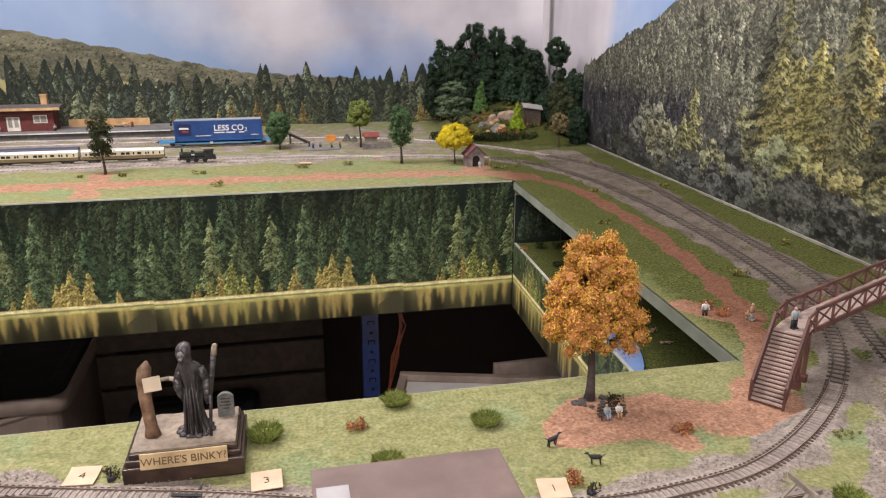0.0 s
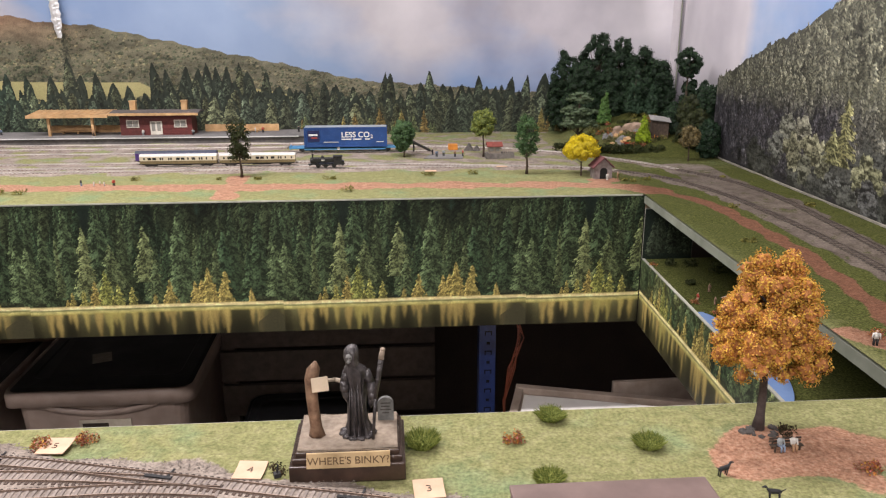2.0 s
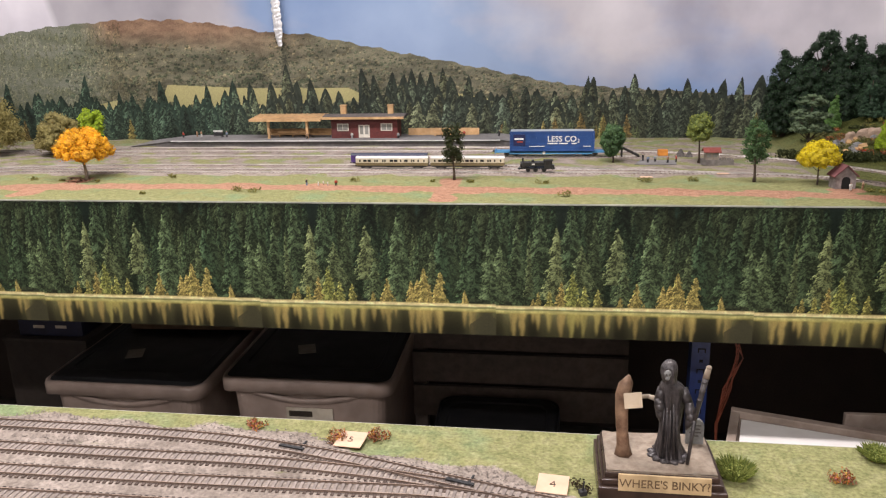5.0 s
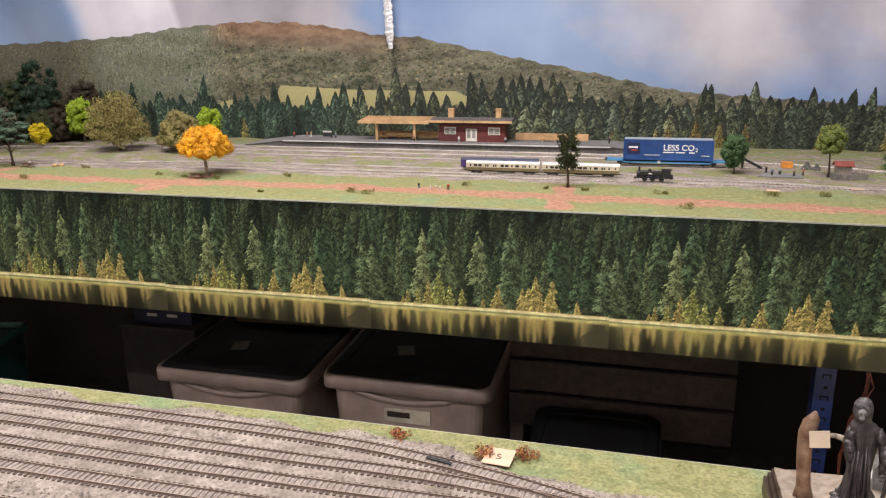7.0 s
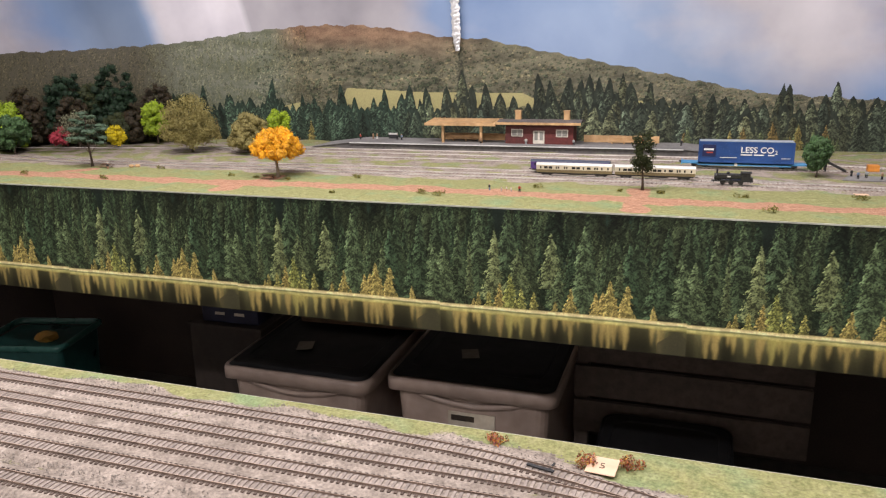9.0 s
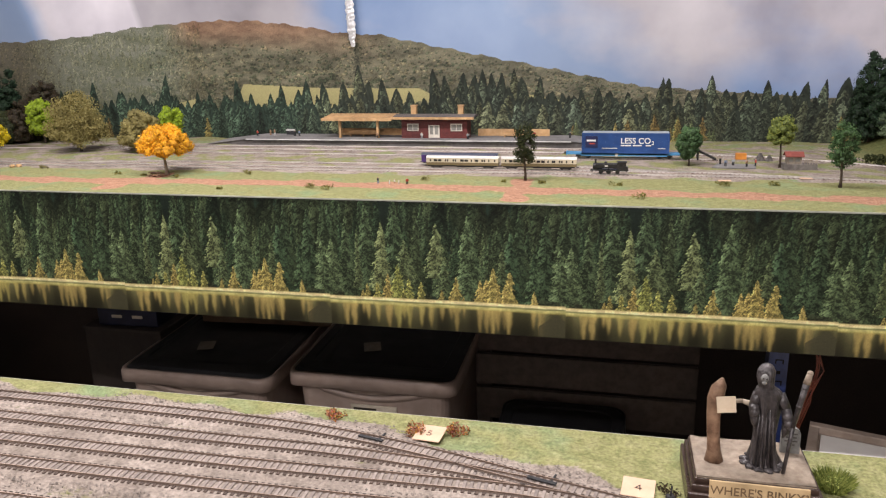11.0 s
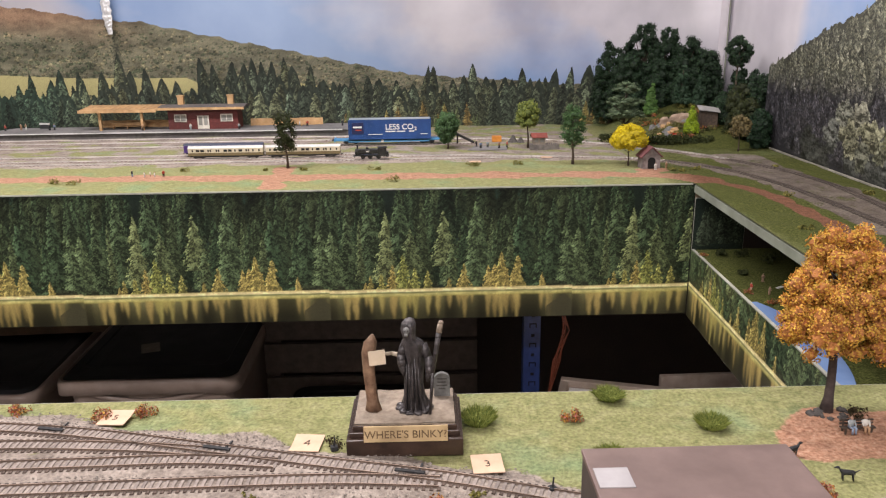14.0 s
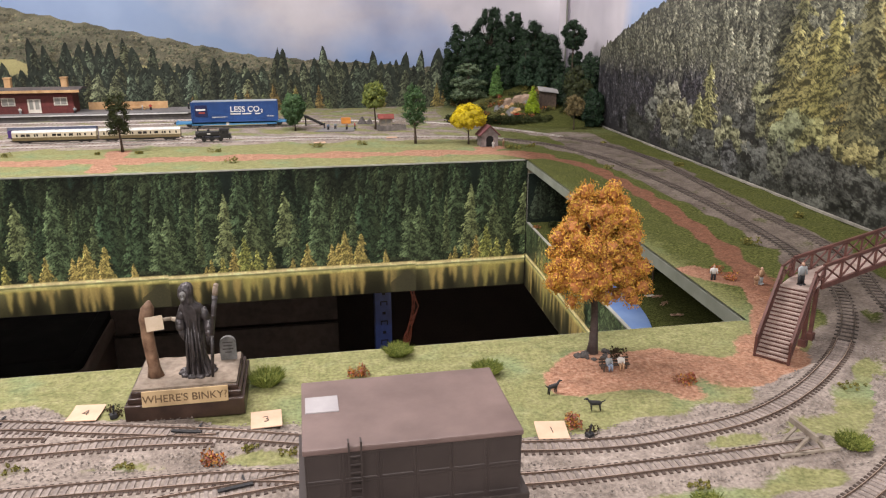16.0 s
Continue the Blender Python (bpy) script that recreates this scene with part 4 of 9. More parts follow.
def cutouts(name, u0, u1, special, label, y0=2.84):
    """Paper spruces cut out with scissors: each has a smooth dark margin round its printed tree."""
    k = Canvas(u0, u1, -0.002, 0.30, 0.0020)
    k.band(-0.002, lambda u: 0.085 + 0.03 * speck(u / 0.03, u * 0), (0.018, 0.026, 0.019), 0.25)
    rows = []
    u = u0 + 0.03
    while u < u1 - 0.03:
        rows.append((u, RNG.uniform(0.130, 0.188) * (0.98 if u > -0.2 else 1.06), RNG.uniform(0.046, 0.068), RNG.uniform(-0.006, 0.006)))
        u += RNG.uniform(0.016, 0.036)
    rows += [(a, b, RNG.uniform(0.052, 0.068), RNG.uniform(-0.012, 0.012)) for a, b in special]
    rows.sort(key=lambda q: -q[1])
    for u, h, w, lean in rows:
        green = np.clip((-1.15 - u) / 0.25, 0, 1)
        y = np.arange(0.0, h, k.res * 0.9)[:, None]
        x = np.arange(-0.05, 0.05, k.res * 0.9)[None, :]
        g = y / h
        half = w / 2 * np.clip(1 - g ** RNG.uniform(2.2, 4.0), 0, 1) ** RNG.uniform(0.7, 1.0)
        off = lean * np.clip(g - 0.6, 0, 1) * 2.5
        xx, yy = np.broadcast_arrays(x, y)
        margin = np.array([0.022, 0.029, 0.021]) * (1 - green) + np.array([0.020, 0.036, 0.025]) * green
        c = margin * (0.6 + 0.8 * speck(y / 0.012 + 9 * u, x / 0.006 + 70 * u))[..., None]
        k.patch(u, -0.002, xx, yy, np.abs(x - off) < half, c)
        hue = RNG.uniform() ** 1.5
        tone = (np.array([0.150, 0.165, 0.092]) * hue + np.array([0.078, 0.105, 0.074]) * (1 - hue)) * (1 - green) + np.array([0.064, 0.104, 0.070]) * green
        k.spruce(u + RNG.uniform(-0.003, 0.003), -0.002, h * RNG.uniform(0.80, 0.93), w * 1.02, tone * np.exp(RNG.normal(-0.05, 0.38)), 0.14, 1.0, 0.55)
    for _ in range(30):
        c = np.array([(0.30, 0.22, 0.08), (0.17, 0.21, 0.10), (0.36, 0.30, 0.10)][int(RNG.integers(0, 3))])
        h = RNG.uniform(0.04, 0.10)
        u = RNG.uniform(-0.35, u1 - 0.02) if RNG.uniform() < 0.75 else RNG.uniform(u0 + 0.02, u1 - 0.02)
        k.spruce(u, -0.002, h, h * 0.42, c * RNG.uniform(0.6, 1.0), 0.25, 0.9)
    bm_ = bmesh.new()
    box(bm_, ((u0 + u1) / 2, y0 + 0.018, 0.022), (u1 - u0 - 0.02, 0.003, 0.044))
    holder = tagged(part(name, bm_, M_BLACK), label, "cut-out trees", kind="structure")
    k.link("spruce_print", lambda u, v: np.stack([u, y0 + 0.012 * np.sin(u * 6), v], 1), M_INK_MATT, holder)
    return holder


TALL = [(-2.272, 0.232), (-1.95, 0.26), (-1.623, 0.234), (-1.43, 0.222), (-1.324, 0.232), (-1.25, 0.222), (-1.175, 0.221), (-1.113, 0.289), (-1.084, 0.224), (-1.021, 0.232), (-0.818, 0.265), (-0.774, 0.240), (-0.718, 0.252), (-0.678, 0.245), (-0.638, 0.262), (-0.602, 0.256), (-0.570, 0.249), (-0.519, 0.265), (-0.486, 0.233), (-0.430, 0.236), (-0.372, 0.184), (-0.183, 0.184), (-0.113, 0.178),
        (-0.009, 0.226), (0.014, 0.222), (0.133, 0.190), (0.162, 0.231), (0.205, 0.178), (0.229, 0.174), (0.282, 0.162), (0.346, 0.214), (0.397, 0.168), (0.456, 0.208), (0.515, 0.217), (0.580, 0.220), (0.66, 0.205)]
cutouts("trim_spruces", -2.45, 0.80, TALL, "row of cut-out printed spruces before the hill")

# ---- right-hand forest picture, standing proud of the sky ----
RNG = np.random.default_rng(31)
wood = Canvas(0.70, 2.27, 0.0, 0.74, 0.0019, wide=1.9)


def side_wall_x(y):
    return 0.948 + (y - 0.9) * 0.034


RR = np.array([(0.5, 0.78), (1.2, 0.66), (1.45, 0.53), (1.70, 0.404), (1.76, 0.378), (1.83, 0.358), (1.95, 0.334), (2.07, 0.292), (2.22, 0.243), (2.35, 0.20), (2.6, 0.17)])


def rridge(y):
    return np.interp(y, RR[:, 0], RR[:, 1]) + 0.010 * speck(y / 0.012, y * 0) - 0.004



def slope_tone(y, v):
    """Pale spires high on the slope, slate shade in the hollow towards the corner."""
    shade = np.clip((y - 1.25) / 0.35, 0, 1) * np.clip((0.235 - v) / 0.07, 0, 1) * 0.95
    band_ = speck(v / 0.09 + 0.5 * y, y / 0.20)
    c = np.array([0.250, 0.256, 0.188]) * (0.66 + 0.5 * band_)[:, None]
    return c * (1 - shade)[:, None] + np.array([0.066, 0.064, 0.076]) * shade[:, None]


wood.band(0.0, rridge, lambda y, v: slope_tone(y, v) * 0.40, 0.2)
for v in np.sort(RNG.uniform(0.03, 0.76, 5200))[::-1]:
    y = RNG.uniform(0.70, 2.27)
    if v > rridge(y) - 0.008:
        continue
    h = RNG.uniform(0.034, 0.062) * (0.70 if y > 1.7 else 1.0)
    tone = slope_tone(np.array([y]), np.array([v]))[0]
    wood.spruce(y, v - 0.02, min(h, max(float(rridge(y)) + 0.012 - v + 0.02, 0.02)), h * RNG.uniform(0.70, 1.0), tone * np.exp(RNG.normal(0.05, 0.30)), 0.26, 1.15, 0.85, 0.7, 0.45)
# slate-dark round trees along the foot, and paler crowns that catch the sun
for v in np.sort(RNG.uniform(0.0, 0.135, 95))[::-1]:
    y = RNG.uniform(0.72, 2.10)
    if v > 0.06 + 0.085 * np.clip((1.75 - y) / 0.5, 0, 1):
        continue
    r = RNG.uniform(0.030, 0.055)
    wood.bush(y, v, r * 1.1, r * RNG.uniform(0.8, 1.1), np.array([0.120, 0.126, 0.112]) * RNG.uniform(0.50, 1.05), 1.05, 0.24)
for y, v, r, c in ((1.80, 0.128, 0.040, (0.33, 0.34, 0.27)), (1.73, 0.135, 0.036, (0.38, 0.38, 0.29)), (1.86, 0.085, 0.040, (0.22, 0.23, 0.20)), (1.77, 0.085, 0.042, (0.42, 0.42, 0.28)), (1.68, 0.095, 0.042, (0.46, 0.46, 0.30)), (1.62, 0.080, 0.038, (0.36, 0.37, 0.25)), (1.72, 0.045, 0.036, (0.30, 0.31, 0.23)), (1.48, 0.090, 0.032, (0.40, 0.41, 0.25)), (1.44, 0.075, 0.030, (0.36, 0.37, 0.22)), (1.35, 0.165, 0.040, (0.40, 0.41, 0.22)), (1.33, 0.135, 0.042, (0.30, 0.31, 0.18)), (1.60, 0.030, 0.036, (0.20, 0.21, 0.19)), (1.45, 0.035, 0.042, (0.16, 0.165, 0.16))):
    for _ in range(3):
        wood.bush(y + RNG.uniform(-0.02, 0.02), v + RNG.uniform(-0.015, 0.015), r * RNG.uniform(0.6, 1.0), r * RNG.uniform(0.6, 1.0), np.array(c) * RNG.uniform(0.65, 0.95), 1.15, 0.18)
for y, v, h, w, c in ((1.56, 0.085, 0.145, 0.062, (0.50, 0.50, 0.27)), (1.60, 0.085, 0.075, 0.050, (0.44, 0.45, 0.25)), (1.29, 0.10, 0.28, 0.085, (0.16, 0.165, 0.12)), (1.245, 0.13, 0.30, 0.080, (0.34, 0.34, 0.19)), (1.255, 0.12, 0.20, 0.085, (0.48, 0.45, 0.22)), (1.20, 0.12, 0.19, 0.095, (0.52, 0.48, 0.22)), (1.15, 0.12, 0.22, 0.085, (0.50, 0.47, 0.20)), (1.12, 0.12, 0.20, 0.075, (0.46, 0.44, 0.20)), (1.085, 0.11, 0.17, 0.080, (0.20, 0.20, 0.13)), (1.04, 0.11, 0.24, 0.110, (0.56, 0.47, 0.20)), (1.01, 0.11, 0.20, 0.090, (0.50, 0.44, 0.19)), (1.06, 0.10, 0.30, 0.090, (0.36, 0.35, 0.20)), (0.96, 0.10, 0.22, 0.10, (0.17, 0.175, 0.12)), (0.90, 0.10, 0.27, 0.11, (0.42, 0.40, 0.20)), (0.82, 0.08, 0.25, 0.11, (0.34, 0.34, 0.18))):
    wood.spruce(y, v, h, w * 1.35, np.array(c) * np.array([0.84, 0.84, 0.76]), 0.14, 0.95, 0.62, 1.1)
for y, v, r, c in ((1.21, 0.135, 0.045, (0.34, 0.36, 0.18)), (1.24, 0.105, 0.045, (0.30, 0.33, 0.19)), (1.18, 0.115, 0.040, (0.40, 0.40, 0.18)), (1.27, 0.075, 0.040, (0.19, 0.20, 0.15)), (1.13, 0.105, 0.036, (0.42, 0.40, 0.18)), (1.05, 0.105, 0.042, (0.46, 0.42, 0.19)), (0.98, 0.10, 0.042, (0.36, 0.36, 0.19)), (0.88, 0.09, 0.05, (0.26, 0.27, 0.16))):
    for _ in range(3):
        wood.bush(y + RNG.uniform(-0.02, 0.02), v + RNG.uniform(-0.02, 0.012), r * RNG.uniform(0.6, 1.0), r * RNG.uniform(0.6, 1.0), np.array(c) * RNG.uniform(0.65, 0.95), 1.1, 0.18)
for _ in range(46):
    y = RNG.uniform(0.72, 1.22)
    r = RNG.uniform(0.022, 0.042)
    wood.bush(y, RNG.uniform(0.0, 0.075), r * 1.1, r, np.array([0.125, 0.130, 0.112]) * RNG.uniform(0.5, 1.1), 1.05, 0.22)
bm = bmesh.new()
loft(bm, [[(side_wall_x(y) + 0.001, y, 0.0), (side_wall_x(y) + 0.007, y, 0.0), (side_wall_x(y) + 0.007, y, float(np.interp(y, RR[:, 0], RR[:, 1])) - 0.004), (side_wall_x(y) + 0.001, y, float(np.interp(y, RR[:, 0], RR[:, 1])) - 0.004)] for y in np.linspace(0.70, 2.268, 30)])
wd = tagged(part("backdrop_forest", bm, M_EDGE), "printed picture of a wooded hillside standing beside the track", "backdrop", kind="structure")
wood.link("forest_print", lambda u, v: np.stack([side_wall_x(u), u, v], 1), M_INK, wd)

# crinkled strip of tape on the sky sheet
RNG = np.random.default_rng(41)
bm = bmesh.new()
rings = []
for i in range(44):
    z = 0.345 + i * 0.0075
    w = 0.0165 * min(1.0, 0.45 + i / 14) + 0.0022 * math.sin(i * 1.9) + 0.0015 * math.sin(i * 4.3)
    x = -1.150 - 0.0003 * i + 0.0012 * math.sin(i * 1.3)
    rings.append([(x - w, 2.894, z), (x - 0.4 * w, 2.8925 - 0.0014 * math.sin(i * 2.1) ** 2, z), (x + 0.3 * w, 2.8925 - 0.0014 * math.sin(i * 1.7 + 1) ** 2, z), (x + w, 2.894, z), (x, 2.8955, z)])
loft(bm, rings)
solo("silver_tape", bm, mat("silver_foil", (0.62, 0.63, 0.66), (0.86, 0.86, 0.88), 90, 9, 0.34, 0.6, 0.6, 0.003), "crinkled silver tape hanging on the sky sheet", "tape")
# ---- materials of the things ----
M_STATUE = mat("statue_pewter", (0.018, 0.015, 0.016), (0.095, 0.084, 0.086), 260, 40, 0.40, 0.15, 0.6)
M_PLINTH = mat("plinth_stain", (0.030, 0.017, 0.012), (0.060, 0.034, 0.024), 120, 20, 0.35)
M_SAND = mat("plinth_sand", (0.26, 0.20, 0.15), (0.40, 0.33, 0.26), 260, 25, 0.9)
M_PLAQUE = mat("plaque_card", (0.46, 0.33, 0.17), (0.56, 0.41, 0.23), 120, 30, 0.7)
M_INKED = mat("pen_ink", (0.02, 0.014, 0.01), (0.05, 0.035, 0.02), 200, 40, 0.6)
M_PENINK = mat("brown_pen", (0.11, 0.065, 0.03), (0.19, 0.12, 0.06), 300, 60, 0.7)
M_POSTWOOD = mat("carved_post", (0.11, 0.055, 0.03), (0.34, 0.21, 0.13), 140, 40, 0.7, bump=0.8, wear=0.5)
M_CARD = mat("card_cream", (0.60, 0.40, 0.275), (0.68, 0.475, 0.34), 90, 20, 0.8, wear=0.12)
M_STONE = mat("grey_stone", (0.16, 0.16, 0.155), (0.30, 0.30, 0.29), 200, 30, 0.85)
M_BARK = mat("bark", (0.045, 0.030, 0.022), (0.11, 0.078, 0.055), 220, 30, 0.9)
M_BARKPALE = mat("pale_bark", (0.22, 0.17, 0.12), (0.34, 0.28, 0.21), 220, 30, 0.9)
M_ROCK = mat("dark_rock", (0.05, 0.045, 0.042), (0.15, 0.135, 0.125), 200, 40, 0.9)
M_BRIDGE = mat("footbridge_paint", (0.090, 0.035, 0.028), (0.145, 0.060, 0.048), 150, 30, 0.6)
M_TREAD = mat("stair_tread", (0.36, 0.27, 0.23), (0.50, 0.40, 0.35), 150, 30, 0.7)
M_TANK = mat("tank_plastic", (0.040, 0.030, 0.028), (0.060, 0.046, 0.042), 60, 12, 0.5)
# Roof is the tank's brown made lighter: light from above is in the colour.
M_TANKTOP_LIT = mat("tank_roof_lit", (0.145, 0.098, 0.088), (0.205, 0.142, 0.128), 60, 10, 0.5)
M_PLANK = mat("buffer_timber", (0.22, 0.18, 0.14), (0.38, 0.33, 0.27), 120, 30, 0.8)
M_FIG_SKIN = mat("figure_skin", (0.50, 0.31, 0.22), (0.56, 0.36, 0.26), 90, 20, 0.7)
M_FIG_DARK = mat("figure_dark", (0.012, 0.012, 0.014), (0.03, 0.03, 0.034), 90, 20, 0.7)
M_FIG_GREY = mat("figure_grey", (0.30, 0.33, 0.34), (0.42, 0.45, 0.46), 90, 20, 0.7)
M_FIG_WHITE = mat("figure_white", (0.66, 0.64, 0.60), (0.76, 0.74, 0.70), 90, 20, 0.7)
M_FIG_BLUE = mat("figure_blue", (0.16, 0.21, 0.30), (0.24, 0.30, 0.40), 90, 20, 0.7)
M_FIG_RED = mat("figure_red", (0.42, 0.05, 0.03), (0.5, 0.08, 0.05), 90, 20, 0.7)
M_FIG_TAN = mat("figure_tan", (0.34, 0.20, 0.11), (0.42, 0.26, 0.15), 90, 20, 0.7)
M_LEAF_AUTUMN = leaf_mat("autumn_flock", [(0.44, 0.17, 0.04), (0.56, 0.26, 0.045), (0.64, 0.38, 0.06), (0.68, 0.45, 0.08), (0.60, 0.25, 0.09), (0.70, 0.47, 0.09), (0.56, 0.22, 0.06)])
M_LEAF_ORANGE = leaf_mat("orange_flock", [(0.66, 0.28, 0.01), (0.82, 0.42, 0.02), (0.78, 0.35, 0.015), (0.86, 0.52, 0.04)])
M_LEAF_YELLOW = leaf_mat("yellow_flock", [(0.62, 0.48, 0.01), (0.78, 0.62, 0.02), (0.55, 0.44, 0.015)])
M_LEAF_GREEN = leaf_mat("green_flock", [(0.04, 0.085, 0.032), (0.07, 0.135, 0.05), (0.11, 0.19, 0.08), (0.05, 0.105, 0.04)])
M_LEAF_DARK = leaf_mat("dark_flock", [(0.022, 0.032, 0.012), (0.045, 0.055, 0.02), (0.065, 0.07, 0.028), (0.03, 0.045, 0.018)])
M_LEAF_PINE = leaf_mat("pine_flock", [(0.010, 0.026, 0.013), (0.020, 0.045, 0.022), (0.032, 0.062, 0.03), (0.014, 0.034, 0.018)])
M_LEAF_WOOD = leaf_mat("wood_flock", [(0.008, 0.018, 0.009), (0.020, 0.042, 0.020), (0.036, 0.068, 0.034), (0.055, 0.095, 0.050), (0.014, 0.030, 0.015)])
M_LEAF_OLIVE = leaf_mat("olive_flock", [(0.09, 0.09, 0.035), (0.15, 0.15, 0.06), (0.20, 0.19, 0.08), (0.11, 0.10, 0.04)])
M_LEAF_OAK = leaf_mat("oak_flock", [(0.19, 0.16, 0.055), (0.29, 0.25, 0.09), (0.35, 0.31, 0.13), (0.23, 0.19, 0.07)])
M_LEAF_LIME = leaf_mat("lime_flock", [(0.24, 0.34, 0.02), (0.34, 0.46, 0.03), (0.28, 0.40, 0.03)])
M_LEAF_BROWN = leaf_mat("brown_flock", [(0.030, 0.019, 0.011), (0.070, 0.046, 0.024), (0.045, 0.036, 0.018), (0.028, 0.032, 0.014)])
M_LEAF_PINK = leaf_mat("pink_flock", [(0.42, 0.04, 0.07), (0.55, 0.09, 0.12), (0.35, 0.03, 0.05)])
M_LEAF_BUSH = leaf_mat("bush_flock", [(0.10, 0.140, 0.030), (0.22, 0.260, 0.06), (0.36, 0.39, 0.11), (0.15, 0.20, 0.045)])
M_LEAF_FLOWER = leaf_mat("flower_flock", [(0.13, 0.06, 0.03), (0.40, 0.10, 0.04), (0.55, 0.30, 0.06), (0.22, 0.09, 0.06), (0.45, 0.16, 0.14), (0.16, 0.14, 0.05)])
M_LEAF_TUFT = leaf_mat("tuft_flock", [(0.12, 0.11, 0.03), (0.20, 0.19, 0.05), (0.26, 0.23, 0.07), (0.09, 0.10, 0.03)])


def unit_ball():
    bm_ = bmesh.new()
    bmesh.ops.create_icosphere(bm_, subdivisions=2, radius=1.0)
    bm_.verts.ensure_lookup_table()
    v = np.array([q.co[:] for q in bm_.verts])
    f = np.array([[q.index for q in g.verts] for g in bm_.faces])
    bm_.free()
    return v, f


BALL_V, BALL_F = unit_ball()


CORES = {}


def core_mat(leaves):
    """The dense inside of a crown: darkened leaf tones that paint in its inner shade."""
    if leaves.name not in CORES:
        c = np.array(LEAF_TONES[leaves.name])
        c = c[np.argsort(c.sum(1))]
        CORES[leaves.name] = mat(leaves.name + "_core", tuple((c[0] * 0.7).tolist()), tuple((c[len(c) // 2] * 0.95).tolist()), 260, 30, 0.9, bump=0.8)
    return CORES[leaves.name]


def flock(centres, radii, per, leaf, squash=1.0, hollow=0.35):
    """Scraps of flock round clump centres: arrays of corners and faces."""
    c = np.repeat(np.asarray(centres, float), per, 0)
    r = np.repeat(np.asarray(radii, float), per)
    n = len(c)
    d = RNG.normal(size=(n, 3))
    d /= np.linalg.norm(d, axis=1, keepdims=True)
    p = c + d * (r * RNG.uniform(hollow, 1.0, n) ** 0.5)[:, None] * np.array([1, 1, squash])
    a = RNG.normal(size=(n, 3))
    a /= np.linalg.norm(a, axis=1, keepdims=True)
    b = np.cross(a, d + 1e-3)
    b /= np.linalg.norm(b, axis=1, keepdims=True)
    s = (leaf * RNG.uniform(0.55, 1.25, n))[:, None]
    v = np.stack([p - a * s, p + b * s * 0.7, p + a * s, p - b * s * 0.7], 1).reshape(-1, 3)
    return v, (np.arange(n)[:, None] * 4 + np.arange(4)).astype(int)


def crown_points(shape, h0, h1, rad, n):
    """Clump centres filling a crown between two heights."""
    out = []
    while len(out) < n:
        x, y, f = RNG.uniform(-1, 1), RNG.uniform(-1, 1), RNG.uniform(0, 1)
        if shape == "round":
            w = math.sqrt(max(1 - (2 * f - 1) ** 2, 0))
        elif shape == "egg":
            w = min(1, 1.15 * math.sqrt(max(1 - (1.9 * f - 0.72) ** 2, 0))) * (1.0 if f < 0.85 else 0.8)
        elif shape == "oval":
            w = float(np.interp(f, (0.0, 0.12, 0.35, 0.6, 0.82, 1.0), (0.62, 0.92, 1.0, 0.86, 0.64, 0.36)))
        elif shape == "maple":
            w = float(np.interp(f, (0.0, 0.08, 0.25, 0.45, 0.65, 0.85, 1.0), (0.70, 1.0, 0.98, 0.92, 0.76, 0.52, 0.22)))
        elif shape == "cone":
            w = (1 - f) * 0.97 + 0.05
        elif shape == "column":
            w = 0.9 * math.sqrt(max(1 - (2 * f - 1) ** 4, 0))
        elif shape == "dome":
            w = math.sqrt(max(1 - f ** 2, 0)) * (1 if f > 0.12 else 0.8)
        else:
            w = 1.0 if int(f * 6) % 2 == 0 else 0.45
            w *= 1 - 0.55 * f
        r = math.hypot(x, y)
        if r > w or (shape == "maple" and f < 0.16 and r < 0.55) or (r < w * 0.45 and RNG.uniform() < 0.6):
            continue
        out.append((x * rad, y * rad, h0 + f * (h1 - h0)))
    return np.array(out)


